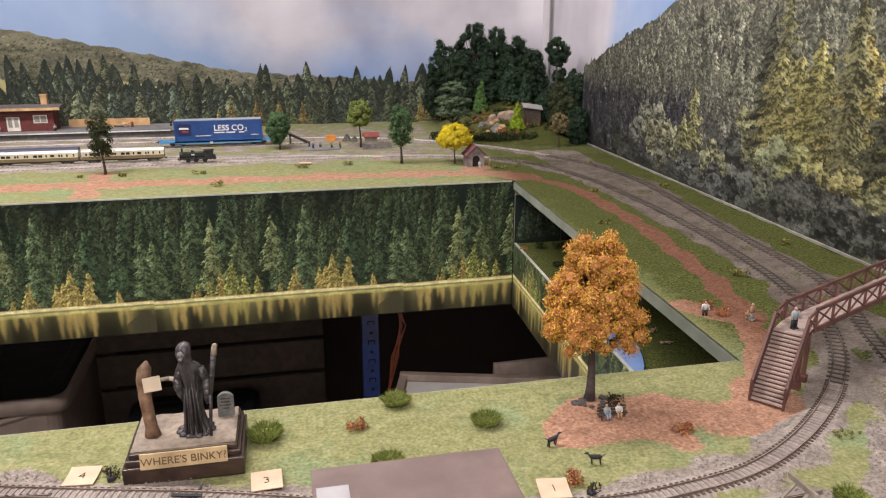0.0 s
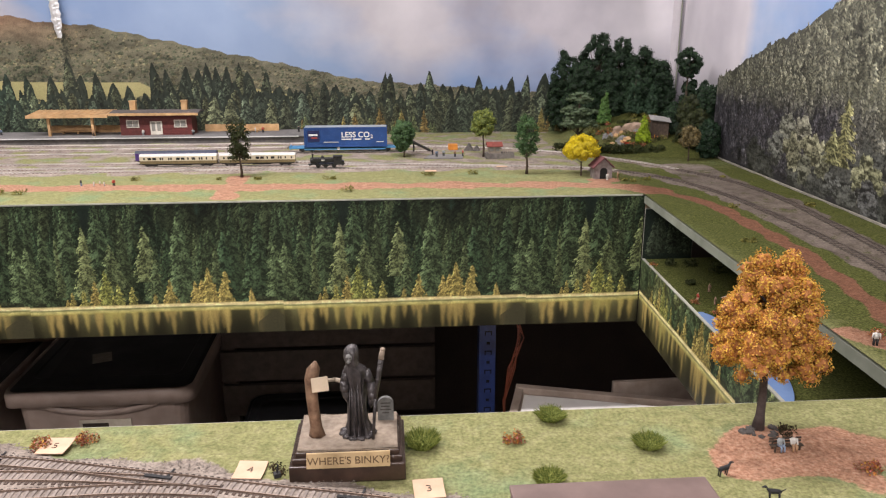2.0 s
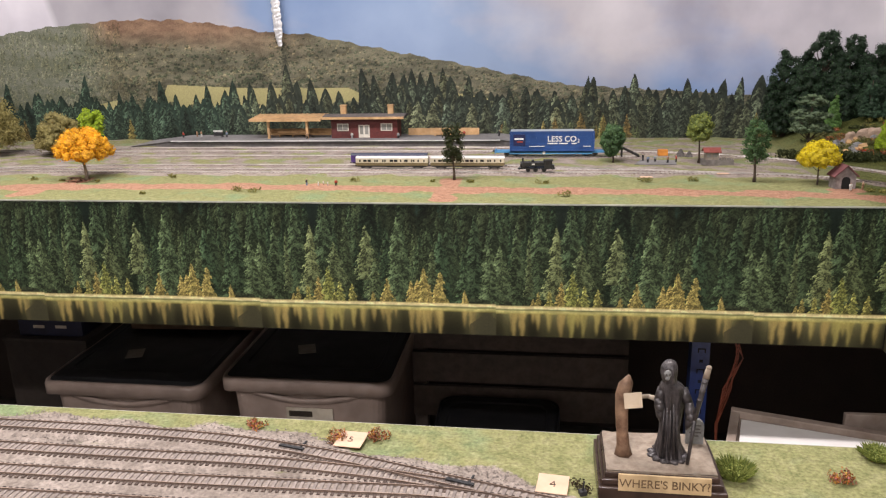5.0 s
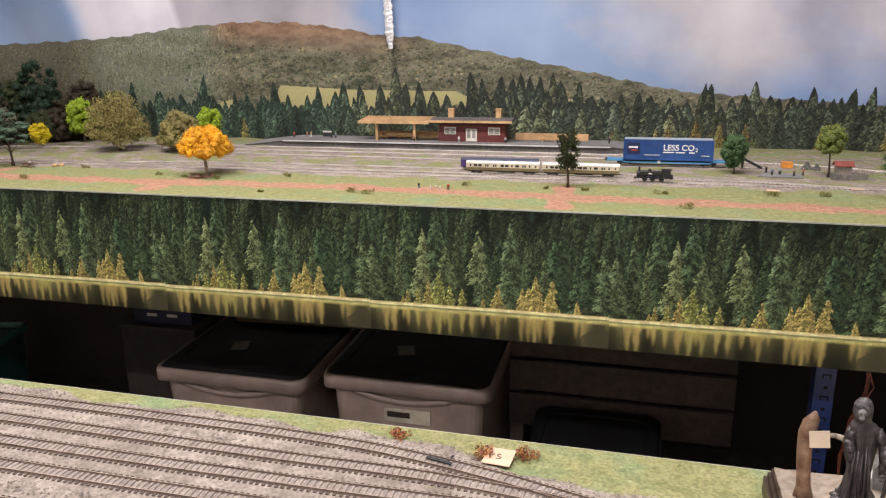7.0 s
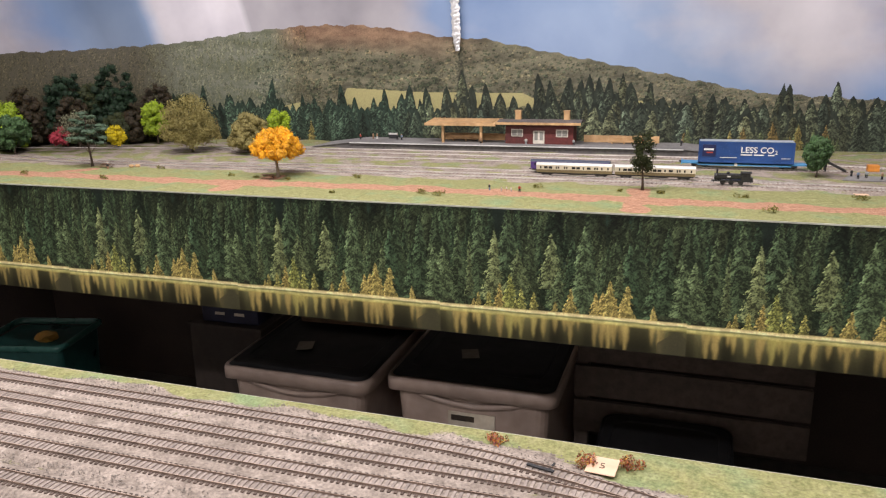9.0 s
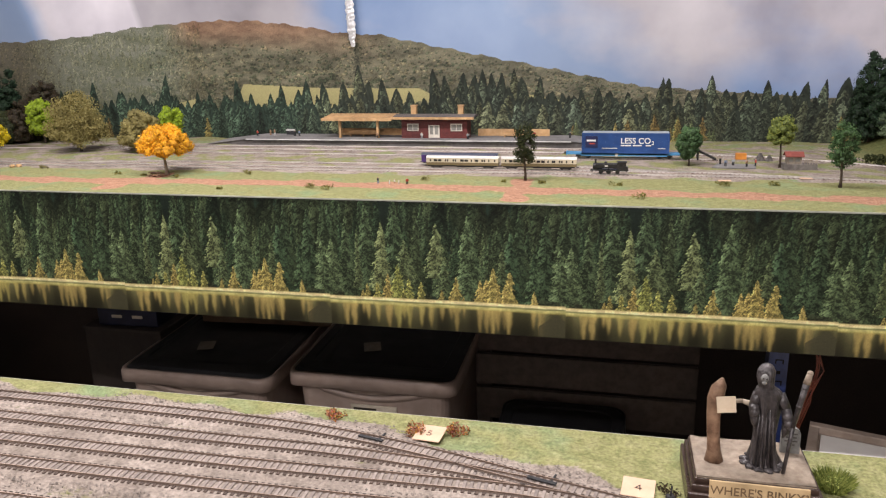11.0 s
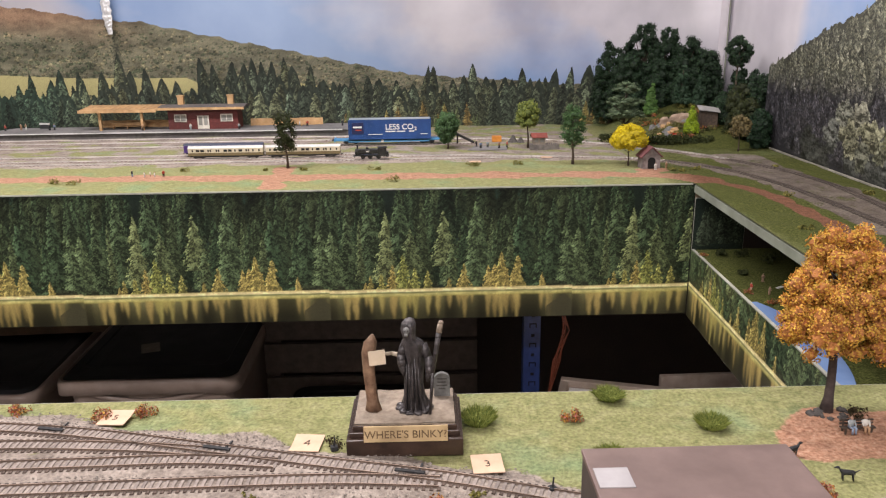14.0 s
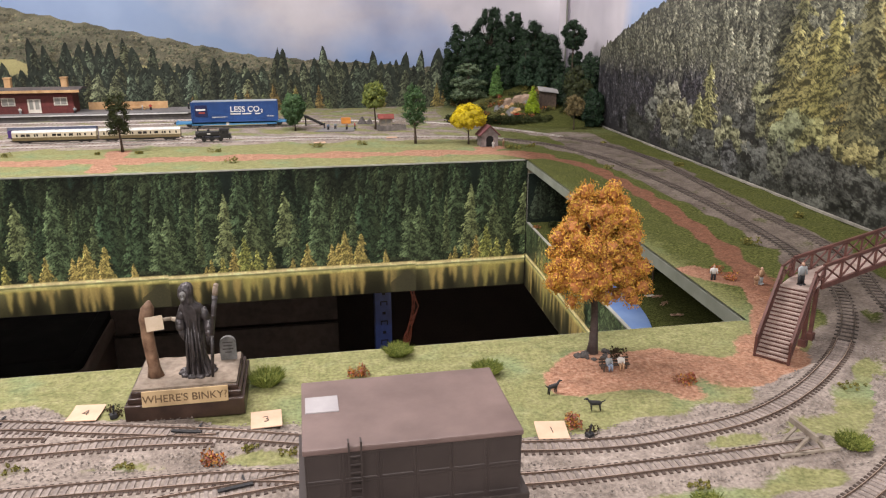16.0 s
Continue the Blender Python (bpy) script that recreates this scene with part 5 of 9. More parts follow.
def tree(name, label, at, h, rad, shape, leaves, bare=0.25, clumps=60, per=40, leaf=0.0022, bark=None, r0=None, group="", lean=0.0, clump_r=None, core=0.8, squash=1.0):
    """A tapered trunk with limbs, and a crown of many small scraps with gaps."""
    th = thing(name, label, "tree", at, group=group)
    r0 = r0 or h * 0.022
    pts = crown_points(shape, h * bare, h * 0.97, rad, clumps)
    cr = clump_r or rad * 0.24
    pts[:, :2] *= max(1 - cr / rad * 0.6, 0.3)
    pts[:, 0] += lean * pts[:, 2]
    bm_ = bmesh.new()
    zs = np.linspace(-0.002, h * (0.9 if shape in ("cone", "column", "tiers") else min(bare + 0.42, 0.85)), 9)
    cs = [(lean * z + 0.012 * h * math.sin(7 * z / h + 1), 0.012 * h * math.cos(6 * z / h), z) for z in zs]
    loft(bm_, [ring(c, r0 * (1 - 0.82 * i / 8) * (1.35 if i == 0 else 1), r0 * (1 - 0.82 * i / 8) * (1.35 if i == 0 else 1), 8, 0.08) for i, c in enumerate(cs)])
    order = RNG.permutation(len(pts))[: min(len(pts), 16)]
    for i in order:
        q = pts[i]
        z = min(max(q[2] - 0.45 * math.hypot(q[0], q[1]) - 0.05 * h, h * bare * 0.65), zs[-1] * 0.95)
        k = int(np.argmin(np.abs(zs - z)))
        rod(bm_, cs[k], tuple(q * np.array([0.9, 0.9, 1.0])), r0 * 0.34, r0 * 0.10, 5)
    part("trunk", bm_, bark or M_BARK, th, smooth=True)
    rc = cr * RNG.uniform(0.7, 1.25, len(pts))
    v, f = flock(pts, rc, per, leaf, squash, 0.5 if core else 0.35)
    f = [tuple(q) for q in f]
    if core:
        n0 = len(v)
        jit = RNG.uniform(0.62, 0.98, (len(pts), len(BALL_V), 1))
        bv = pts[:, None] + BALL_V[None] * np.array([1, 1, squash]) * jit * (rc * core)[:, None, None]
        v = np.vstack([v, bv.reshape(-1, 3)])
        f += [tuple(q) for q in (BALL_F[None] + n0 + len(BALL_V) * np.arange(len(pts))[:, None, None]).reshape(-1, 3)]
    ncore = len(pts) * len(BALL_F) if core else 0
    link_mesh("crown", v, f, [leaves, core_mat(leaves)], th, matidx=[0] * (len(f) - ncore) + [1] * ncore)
    return th


def clump(name, label, category, at, rx, ry, rz_, leaves, n=160, leaf=0.0018, group=""):
    """A low bush or tuft of flock standing on the ground."""
    c = np.stack([RNG.uniform(-rx, rx, 9) * 0.7, RNG.uniform(-ry, ry, 9) * 0.7, np.abs(RNG.uniform(0.15, 0.8, 9)) * rz_], 1)
    v, f = flock(c, np.full(9, min(rx, rz_) * 0.55), n // 9, leaf)
    v[:, 2] = np.maximum(v[:, 2], -0.0008)
    ob = link_mesh(name, v, f, leaves, at=at)
    return tagged(ob, label, category, group)


def spiky(name, label, at, r, h, leaves, n=160, group=""):
    """A bush of upright bristles."""
    th = RNG.uniform(0, 6.283, n)
    rr = np.sqrt(RNG.uniform(0, 1, n)) * r * 0.6
    b = np.stack([rr * np.cos(th), rr * np.sin(th), np.zeros(n) - 0.0005], 1)
    out = np.stack([np.cos(th), np.sin(th), np.zeros(n)], 1) * (rr[:, None] * 0.9 + r * RNG.uniform(0.05, 0.35, (n, 1)))
    tip = b + out + np.stack([np.zeros(n), np.zeros(n), h * RNG.uniform(0.55, 1.0, n)], 1)
    side = np.cross(tip - b, [0, 0, 1.0]) + 1e-4
    side = side / np.linalg.norm(side, axis=1, keepdims=True) * r * 0.035
    mid = (b + tip) / 2 + np.array([0, 0, 0.12 * h])
    v = np.stack([b - side, b + side, mid + side, tip, mid - side], 1).reshape(-1, 3)
    f = (np.arange(n)[:, None] * 5 + np.arange(5)).astype(int)
    v2, f2 = flock(mid, np.full(n, r * 0.16), 5, r * 0.06)
    v2[:, 2] = np.maximum(v2[:, 2], 0)
    ob = link_mesh(name, np.vstack([v, v2]), [tuple(q) for q in f] + [tuple(q + len(v)) for q in f2], leaves, at=at)
    return tagged(ob, label, "bush", group)


def text_mesh(name, words, size, material, parent, m, extrude=0.0002, thin=0.0):
    """Raised lettering as a mesh; size and place in plan units."""
    cu = bpy.data.curves.new(name, "FONT")
    cu.body, cu.size, cu.extrude = words, size * K, extrude * K
    cu.offset = -thin * size * K
    cu.align_x, cu.align_y = "CENTER", "CENTER"
    tmp = bpy.data.objects.new(name, cu)
    scene.collection.objects.link(tmp)
    bpy.context.view_layer.update()
    me = bpy.data.meshes.new_from_object(tmp.evaluated_get(bpy.context.evaluated_depsgraph_get()))
    bpy.data.objects.remove(tmp)
    bpy.data.curves.remove(cu)
    me.materials.clear()
    me.materials.append(material)
    ob = new(name, me)
    ob.parent = parent
    ob.matrix_basis = m
    return ob


def figurine(label, at, rz=0.0, h=0.0175, coat=None, legs=None, stance="stand", group="figurines"):
    """A plain little painted figure in one mesh."""
    bm_ = bmesh.new()
    s = h
    if stance == "stand":
        for q in (-0.10, 0.10):
            rod(bm_, (q * s, 0, -0.01 * s), (q * 0.8 * s, 0, 0.47 * s), 0.07 * s, 0.085 * s, 6, 1)
            box(bm_, (q * s, -0.04 * s, 0.02 * s), (0.11 * s, 0.22 * s, 0.05 * s), mi=1)
        loft(bm_, [ring((0, 0, 0.45 * s), 0.16 * s, 0.11 * s, 8), ring((0, 0, 0.62 * s), 0.15 * s, 0.10 * s, 8), ring((0, 0, 0.80 * s), 0.19 * s, 0.11 * s, 8), ring((0, 0, 0.85 * s), 0.08 * s, 0.07 * s, 8)], 0)
        for q in (-1, 1):
            rod(bm_, (q * 0.18 * s, 0, 0.80 * s), (q * 0.23 * s, -0.06 * s, 0.46 * s), 0.05 * s, 0.04 * s, 6, 0)
        ball(bm_, (0, 0, 0.93 * s), (0.075 * s, 0.085 * s, 0.095 * s), 2, 2)
    elif stance == "sit":
        loft(bm_, [ring((0, 0, 0.0), 0.16 * s, 0.12 * s, 8), ring((0, 0, 0.35 * s), 0.18 * s, 0.11 * s, 8), ring((0, 0, 0.42 * s), 0.07 * s, 0.06 * s, 8)], 0)
        for q in (-0.09, 0.09):
            rod(bm_, (q * s, 0, 0.05 * s), (q * s, -0.30 * s, 0.06 * s), 0.075 * s, 0.065 * s, 6, 1)
            rod(bm_, (q * s, -0.30 * s, 0.07 * s), (q * s, -0.32 * s, -0.25 * s), 0.06 * s, 0.05 * s, 6, 1)
            rod(bm_, (q * 2 * s, 0, 0.36 * s), (q * 1.7 * s, -0.2 * s, 0.12 * s), 0.045 * s, 0.04 * s, 6, 0)
        ball(bm_, (0, 0, 0.51 * s), (0.075 * s, 0.085 * s, 0.095 * s), 2, 2)
    else:
        loft(bm_, [[(x, y * w, 0.055 * s + z * hh) for y, z in ((-1, 0), (-0.6, 0.9), (0.6, 0.9), (1, 0), (0.6, -0.9), (-0.6, -0.9))] for x, w, hh in ((-0.1 * s, 0.12 * s, 0.05 * s), (0.15 * s, 0.12 * s, 0.055 * s), (0.36 * s, 0.16 * s, 0.055 * s), (0.42 * s, 0.05 * s, 0.04 * s))], 0)
        ball(bm_, (0.5 * s, 0, 0.06 * s), (0.09 * s, 0.075 * s, 0.075 * s), 2, 2)
        for q in (-0.07, 0.07):
            rod(bm_, (-0.08 * s, q * s, 0.05 * s), (-0.5 * s, q * 1.6 * s, 0.045 * s), 0.065 * s, 0.045 * s, 6, 1)
            rod(bm_, (0.34 * s, q * 2 * s, 0.05 * s), (0.1 * s, q * 4 * s, 0.035 * s), 0.04 * s, 0.035 * s, 6, 2)
    return solo("figurine", bm_, [coat or M_FIG_GREY, legs or M_FIG_DARK, M_FIG_SKIN], label, "figurine", at, rz, group, smooth=True)


# ---- the statue on its plinth ----
PX, PY = -0.0345, 0.628
pl = thing("plinth", "dark stained wooden plinth with a sandy top and lettered plaque", "plinth", (PX, PY, 0.0))
bm = bmesh.new()
box(bm, (0, 0, 0.0075), (0.098, 0.076, 0.016), bevel=0.0012)
box(bm, (0, 0.001, 0.0178), (0.093, 0.070, 0.005), bevel=0.0011)
box(bm, (0, 0.002, 0.0222), (0.088, 0.065, 0.0045), bevel=0.001)
part("stepped_base", bm, M_PLINTH, pl)
bm = bmesh.new()
box(bm, (0, 0.002, 0.0247), (0.085, 0.062, 0.002))
bmesh.ops.subdivide_edges(bm, edges=bm.edges[:], cuts=9, use_grid_fill=True)
for v in bm.verts:
    if v.co.z > 0.0252:
        v.co.z += float(RNG.uniform(-0.0004, 0.0011))
part("sandy_top", bm, M_SAND, pl, "gritty sand-coloured top", smooth=True)
bm = bmesh.new()
box(bm, (0.001, -0.0375, 0.0210), (0.070, 0.0022, 0.0135), rx=-8, bevel=0.0003)
part("plaque", bm, M_PLAQUE, pl, "yellowed paper plaque")
text_mesh("lettering", "WHERE'S BINKY?", 0.0092, M_PENINK, pl, pose(0.001 * K, -0.0389 * K, 0.0208 * K, 82, 0, 0), thin=-0.004)
bm = bmesh.new()
cs = [(-0.0275, -0.004, 0.0255), (-0.0280, -0.004, 0.035), (-0.0295, -0.004, 0.050), (-0.0305, -0.004, 0.065), (-0.0300, -0.004, 0.080), (-0.0280, -0.004, 0.090), (-0.0262, -0.004, 0.0965)]
rr = [(0.0068, 0.006), (0.0052, 0.0048), (0.0050, 0.0046), (0.0053, 0.0048), (0.0058, 0.005), (0.0052, 0.0045), (0.0012, 0.0012)]
loft(bm, [ring(c, a, b, 12, 0.10) for c, (a, b) in zip(cs, rr)])
part("carved_post", bm, M_POSTWOOD, pl, "rough carved wooden post", smooth=True)
bm = bmesh.new()
rod(bm, (-0.024, -0.006, 0.0785), (-0.010, -0.002, 0.078), 0.0017, 0.0018, 8)
rod(bm, (-0.010, -0.002, 0.078), (0.0035, 0.001, 0.0725), 0.0018, 0.0032, 8)
part("pointing_arm", bm, mat("bone", (0.33, 0.27, 0.20), (0.45, 0.38, 0.29), 150, 30, 0.7), pl, "bone-coloured carved arm", smooth=True)
bm = bmesh.new()
box(bm, (-0.0225, -0.0098, 0.0775), (0.0142, 0.0009, 0.0125), rz=6, rx=-14, ry=-4, bevel=0.0003)
part("notice", bm, mat("notice_cream", (0.62, 0.50, 0.36), (0.74, 0.62, 0.47), 90, 20, 0.8), pl, "small cream notice nailed to the post")
bm = bmesh.new()
prof = [(-0.0072, 0.0), (0.0072, 0.0), (0.0072, 0.0165)] + [(0.0072 * math.cos(a), 0.0165 + 0.0065 * math.sin(a)) for a in np.linspace(0.3, 2.84, 8)] + [(-0.0072, 0.0165)]
loft(bm, [[(0.0325 + x, y, 0.0255 + z) for x, z in prof] for y in (0.0185, 0.0225)])
part("gravestone", bm, M_STONE, pl, "rounded grey gravestone")
bm = bmesh.new()
for i, w in enumerate((0.009, 0.008, 0.0095, 0.006)):
    box(bm, (0.0325, 0.0183, 0.043 - i * 0.0032), (w, 0.0004, 0.0011))
part("inscription", bm, M_ROCK, pl)

# robed figure with a staff, one plain casting
bm = bmesh.new()
Z_ = (0.0, 0.004, 0.012, 0.025, 0.040, 0.052, 0.059, 0.064, 0.067, 0.070, 0.075, 0.080, 0.0835, 0.0850)
RX = (0.0122, 0.0104, 0.0084, 0.0076, 0.0080, 0.0090, 0.0104, 0.0088, 0.0056, 0.0056, 0.0064, 0.0062, 0.0042, 0.0008)
RY = (0.0122, 0.0106, 0.0088, 0.0078, 0.0078, 0.0080, 0.0082, 0.0074, 0.0058, 0.0060, 0.0070, 0.0066, 0.0044, 0.0008)
CX = (0.0015, 0.0012, 0.0004, 0.0, 0.0, 0.0, 0.0, -0.0008, -0.0022, -0.0030, -0.0036, -0.0032, -0.0026, -0.0022)
CY_ = (0.0, 0.0, 0.0, 0.0, 0.0, -0.0004, -0.0010, -0.0016, -0.0026, -0.0030, -0.0030, -0.0022, -0.0012, -0.0006)
rings = []
for z in np.concatenate([np.linspace(0, 0.066, 34), np.linspace(0.0672, 0.0850, 22)]):
    rx_, ry_, cx, cy = (float(np.interp(z, Z_, q)) for q in (RX, RY, CX, CY_))
    depth = float(np.interp(z, (0.0, 0.02, 0.05, 0.060, 0.066, 0.085), (0.20, 0.17, 0.12, 0.09, 0.05, 0.03)))
    ring_ = []
    for q in range(72):
        a = 2 * math.pi * q / 72
        fold = 0.55 * math.sin(7 * a + 34 * z + 1.2) + 0.45 * math.sin(12 * a - 52 * z) + 0.35 * math.sin(19 * a + 90 * z)
        k_ = 1 + depth * fold * 1.2
        face = math.exp(-((a - 4.45) / 0.42) ** 2) * math.exp(-((z - 0.0748) / 0.0042) ** 2)
        k_ -= 0.42 * face
        ring_.append((cx + math.cos(a) * rx_ * k_, cy + math.sin(a) * ry_ * k_, float(z)))
    rings.append(ring_)
loft(bm, rings)
# skull in the hood
ball(bm, (-0.0050, -0.0078, 0.0758), (0.0030, 0.0026, 0.0036), 2, 2)
ball(bm, (-0.0053, -0.0092, 0.0725), (0.0019, 0.0017, 0.0017), 2, 2)
for q in (-0.0013, 0.0010):
    ball(bm, (-0.0051 + q, -0.0102, 0.0762), (0.0008, 0.0006, 0.0010), 1)


def sleeve(points, radii):
    for (p, q), (r1, r2) in zip(zip(points, points[1:]), zip(radii, radii[1:])):
        rod(bm, p, q, r1, r2, 12)
        ball(bm, q, r2 * 1.02, 2)


sleeve([(-0.0075, -0.001, 0.0605), (-0.0105, -0.004, 0.0520), (-0.0098, -0.0070, 0.0470)], [0.0036, 0.0034, 0.0040])
sleeve([(0.0082, -0.001, 0.0605), (0.0128, -0.004, 0.0500), (0.0140, -0.0098, 0.0415)], [0.0038, 0.0036, 0.0044])
sleeve([(0.0138, -0.0100, 0.0410), (0.0152, -0.0125, 0.0375)], [0.0020, 0.0018])
# hanging cuffs and a cord
loft(bm, [ring((-0.0098, -0.0066, 0.047), 0.0040, 0.0034, 10), ring((-0.0090, -0.0056, 0.038), 0.0026, 0.0022, 10), ring((-0.0080, -0.0050, 0.033), 0.0008, 0.0008, 10)])
loft(bm, [ring((0.0138, -0.0092, 0.042), 0.0042, 0.0036, 10), ring((0.0130, -0.0080, 0.033), 0.0028, 0.0024, 10), ring((0.0120, -0.0070, 0.028), 0.0008, 0.0008, 10)])
for q in range(5):
    a = -2.3 + 0.33 * q
    rod(bm, (0.0105 * math.cos(a), 0.0105 * math.sin(a), 0.002), (0.0075 * math.cos(a - 0.1), 0.0072 * math.sin(a - 0.1), 0.050), 0.0013, 0.0007, 6)
# staff with a pale knotted head
rod(bm, (0.0135, -0.0125, 0.0005), (0.0165, -0.0135, 0.040), 0.0014, 0.0016, 10)
rod(bm, (0.0165, -0.0135, 0.040), (0.0222, -0.0150, 0.0775), 0.0016, 0.0024, 10)
rod(bm, (0.0222, -0.0150, 0.0770), (0.0236, -0.0152, 0.0850), 0.0026, 0.0021, 10, 1)
ball(bm, (0.0238, -0.0152, 0.0855), (0.0023, 0.0022, 0.0020), 2, 1)
for z in (0.058, 0.066, 0.073):
    f_ = (z - 0.040) / 0.0375
    ball(bm, (0.0165 + 0.0057 * f_, -0.0135 - 0.0015 * f_, z), (0.0025, 0.0024, 0.0018), 2, 0, 0.1)
for q in range(12):
    a = q * 0.55
    ball(bm, (0.0125 * math.cos(a), 0.0118 * math.sin(a), 0.0010), (0.0042, 0.0036, 0.0022), 2, 0, 0.25)
solo("statue", bm, [M_STATUE, M_SAND, M_STONE], "dark pewter hooded robed statue holding a staff", "statue", (PX + 0.008, PY - 0.002, 0.0258), smooth=True)

# ---- numbered cards lying by the points ----
for n_, x, y, rz_ in (("4", -0.119, 0.608, -6), ("3", 0.033, 0.569, 3), ("5", -0.303, 0.661, -4), ("1", 0.263, 0.508, -8)):
    cd = thing("number_card", "small cream card with a handwritten number by the track", "card", (x, y, 0.0030), rz_, "numbered cards")
    bm = bmesh.new()
    box(bm, (0, 0, 0.0005), (0.0255, 0.0260, 0.0008), bevel=0.0002)
    bmesh.ops.subdivide_edges(bm, edges=bm.edges[:], cuts=3, use_grid_fill=True)
    for v in bm.verts:
        v.co.z += 0.0012 * abs(v.co.y / 0.013) ** 2 * (0.3 if v.co.y < 0 else 1)
    part("paper", bm, M_CARD, cd)
    text_mesh("numeral", n_, 0.0125, M_INKED, cd, pose(0, 0, 0.0013 * K, 0, 0, 4), thin=0.022)

# ---- bushes and flowers of the near board ----
for x, y, r, h in ((0.031, 0.641, 0.0140, 0.016), (0.159, 0.684, 0.0135, 0.010), (0.237, 0.626, 0.013, 0.012), (0.135, 0.578, 0.012, 0.010), (0.492, 0.446, 0.012, 0.011), (0.340, 0.395, 0.012, 0.008)):
    spiky("grass_bush", "bristly bright green model bush on the grass", (x, y, 0.0), r, h, M_LEAF_BUSH, 420, "green bushes")
for x, y in ((0.116, 0.641), (0.414, 0.572), (0.287, 0.520), (-0.403, 0.681), (-0.316, 0.665), (-0.279, 0.672), (0.613, 0.827), (0.607, 0.855), (-0.006, 0.516)):
    clump("flower_clump", "low clump of rust, yellow and pink flowers", "flowers", (x, y, 0.0), 0.0105, 0.0075, 0.009, M_LEAF_FLOWER, 430, 0.0012, "flower clumps")

for x, y, rx_, ry_ in ((-0.147, 0.531, 0.014, 0.007), (0.049, 0.517, 0.012, 0.006), (0.022, 0.527, 0.008, 0.004), (-0.070, 0.520, 0.010, 0.005), (-0.225, 0.523, 0.010, 0.005), (0.560, 0.532, 0.018, 0.012), (0.52, 0.425, 0.016, 0.009), (0.60, 0.49, 0.014, 0.009), (0.345, 0.418, 0.012, 0.005)):
    clump("moss_tuft", "thin yellow-green moss among the ballast", "moss", (x, y, 0.0015), rx_, ry_, 0.0035, M_LEAF_TUFT, 200, 0.0011, "moss tufts")
for x, y in ((-0.098, 0.612), (-0.094, 0.604), (0.296, 0.502)):
    clump("dark_twigs", "little heap of dark twigs by the card", "twigs", (x, y, 0.0008), 0.007, 0.005, 0.006, M_LEAF_BROWN, 90, 0.0012, "twig heaps")
# ---- autumn tree, bench and what stands round it ----
RNG = np.random.default_rng(61)
tree("autumn_tree", "tall model tree in orange and gold autumn leaf", (0.350, 0.645, 0.0), 0.184, 0.052, "maple", M_LEAF_AUTUMN, 0.35, 245, 210, 0.00115, mat("twig_bark", (0.05, 0.035, 0.032), (0.10, 0.075, 0.07), 220, 30, 0.9), 0.0050, clump_r=0.0095, core=0.72)
for k in range(24):
    a = k * 0.42 + float(RNG.uniform(-0.3, 0.3))
    r_, q_ = float(RNG.uniform(0.6, 1.15)), float(RNG.uniform(0.55, 1.2))
    bm = bmesh.new()
    ball(bm, (0, 0, 0.001), (0.0040 * q_, 0.0034 * q_, 0.0030 * q_), 1, 0, 0.35)
    solo("rock", bm, M_ROCK, "small dark rock at the foot of the autumn tree", "rock", (0.352 + 0.0165 * r_ * math.cos(a), 0.639 + 0.0115 * r_ * math.sin(a), 0.0008), float(RNG.uniform(0, 180)), group="rocks")
for x, y in ((0.372, 0.632), (0.376, 0.641)):
    clump("heather_clump", "dark red low plants among the rocks", "plants", (x, y, 0.0), 0.008, 0.006, 0.007, M_LEAF_BROWN, 120, 0.0015, "heather")


def bench(at, rz=0.0, w=0.030):
    b = thing("bench", "dark wooden park bench on the red path", "bench", at, rz, "benches")
    for name, c, s in (("seat", (0, 0, 0.0055), (w, 0.0058, 0.0009)), ("backrest", (0, 0.0034, 0.0092), (w, 0.0008, 0.0048))):
        bm_ = bmesh.new()
        for q in (-0.3, 0, 0.3) if name == "seat" else (-0.3, 0.3):
            if name == "seat":
                box(bm_, (0, q * s[1], c[2]), (w, s[1] * 0.26, s[2]))
            else:
                box(bm_, (0, c[1], c[2] + q * s[2]), (w, s[1], s[2] * 0.36))
        part(name, bm_, M_BARK, b)
    for q in (-0.38, 0.38):
        bm_ = bmesh.new()
        box(bm_, (q * w, -0.0022, 0.0026), (0.0012, 0.0012, 0.0058))
        part("leg", bm_, M_BARK, b)
        bm_ = bmesh.new()
        box(bm_, (q * w, 0.0034, 0.0056), (0.0012, 0.0012, 0.012))
        part("leg", bm_, M_BARK, b)
    return b


bench((0.360, 0.610, 0.0))
figurine("seated figurine in pale blue on the bench", (0.3530, 0.6090, 0.0064), 8, 0.017, M_FIG_GREY, M_FIG_BLUE, "sit")
figurine("seated figurine in a white shirt on the bench", (0.3655, 0.6090, 0.0064), -6, 0.017, M_FIG_WHITE, M_FIG_TAN, "sit")


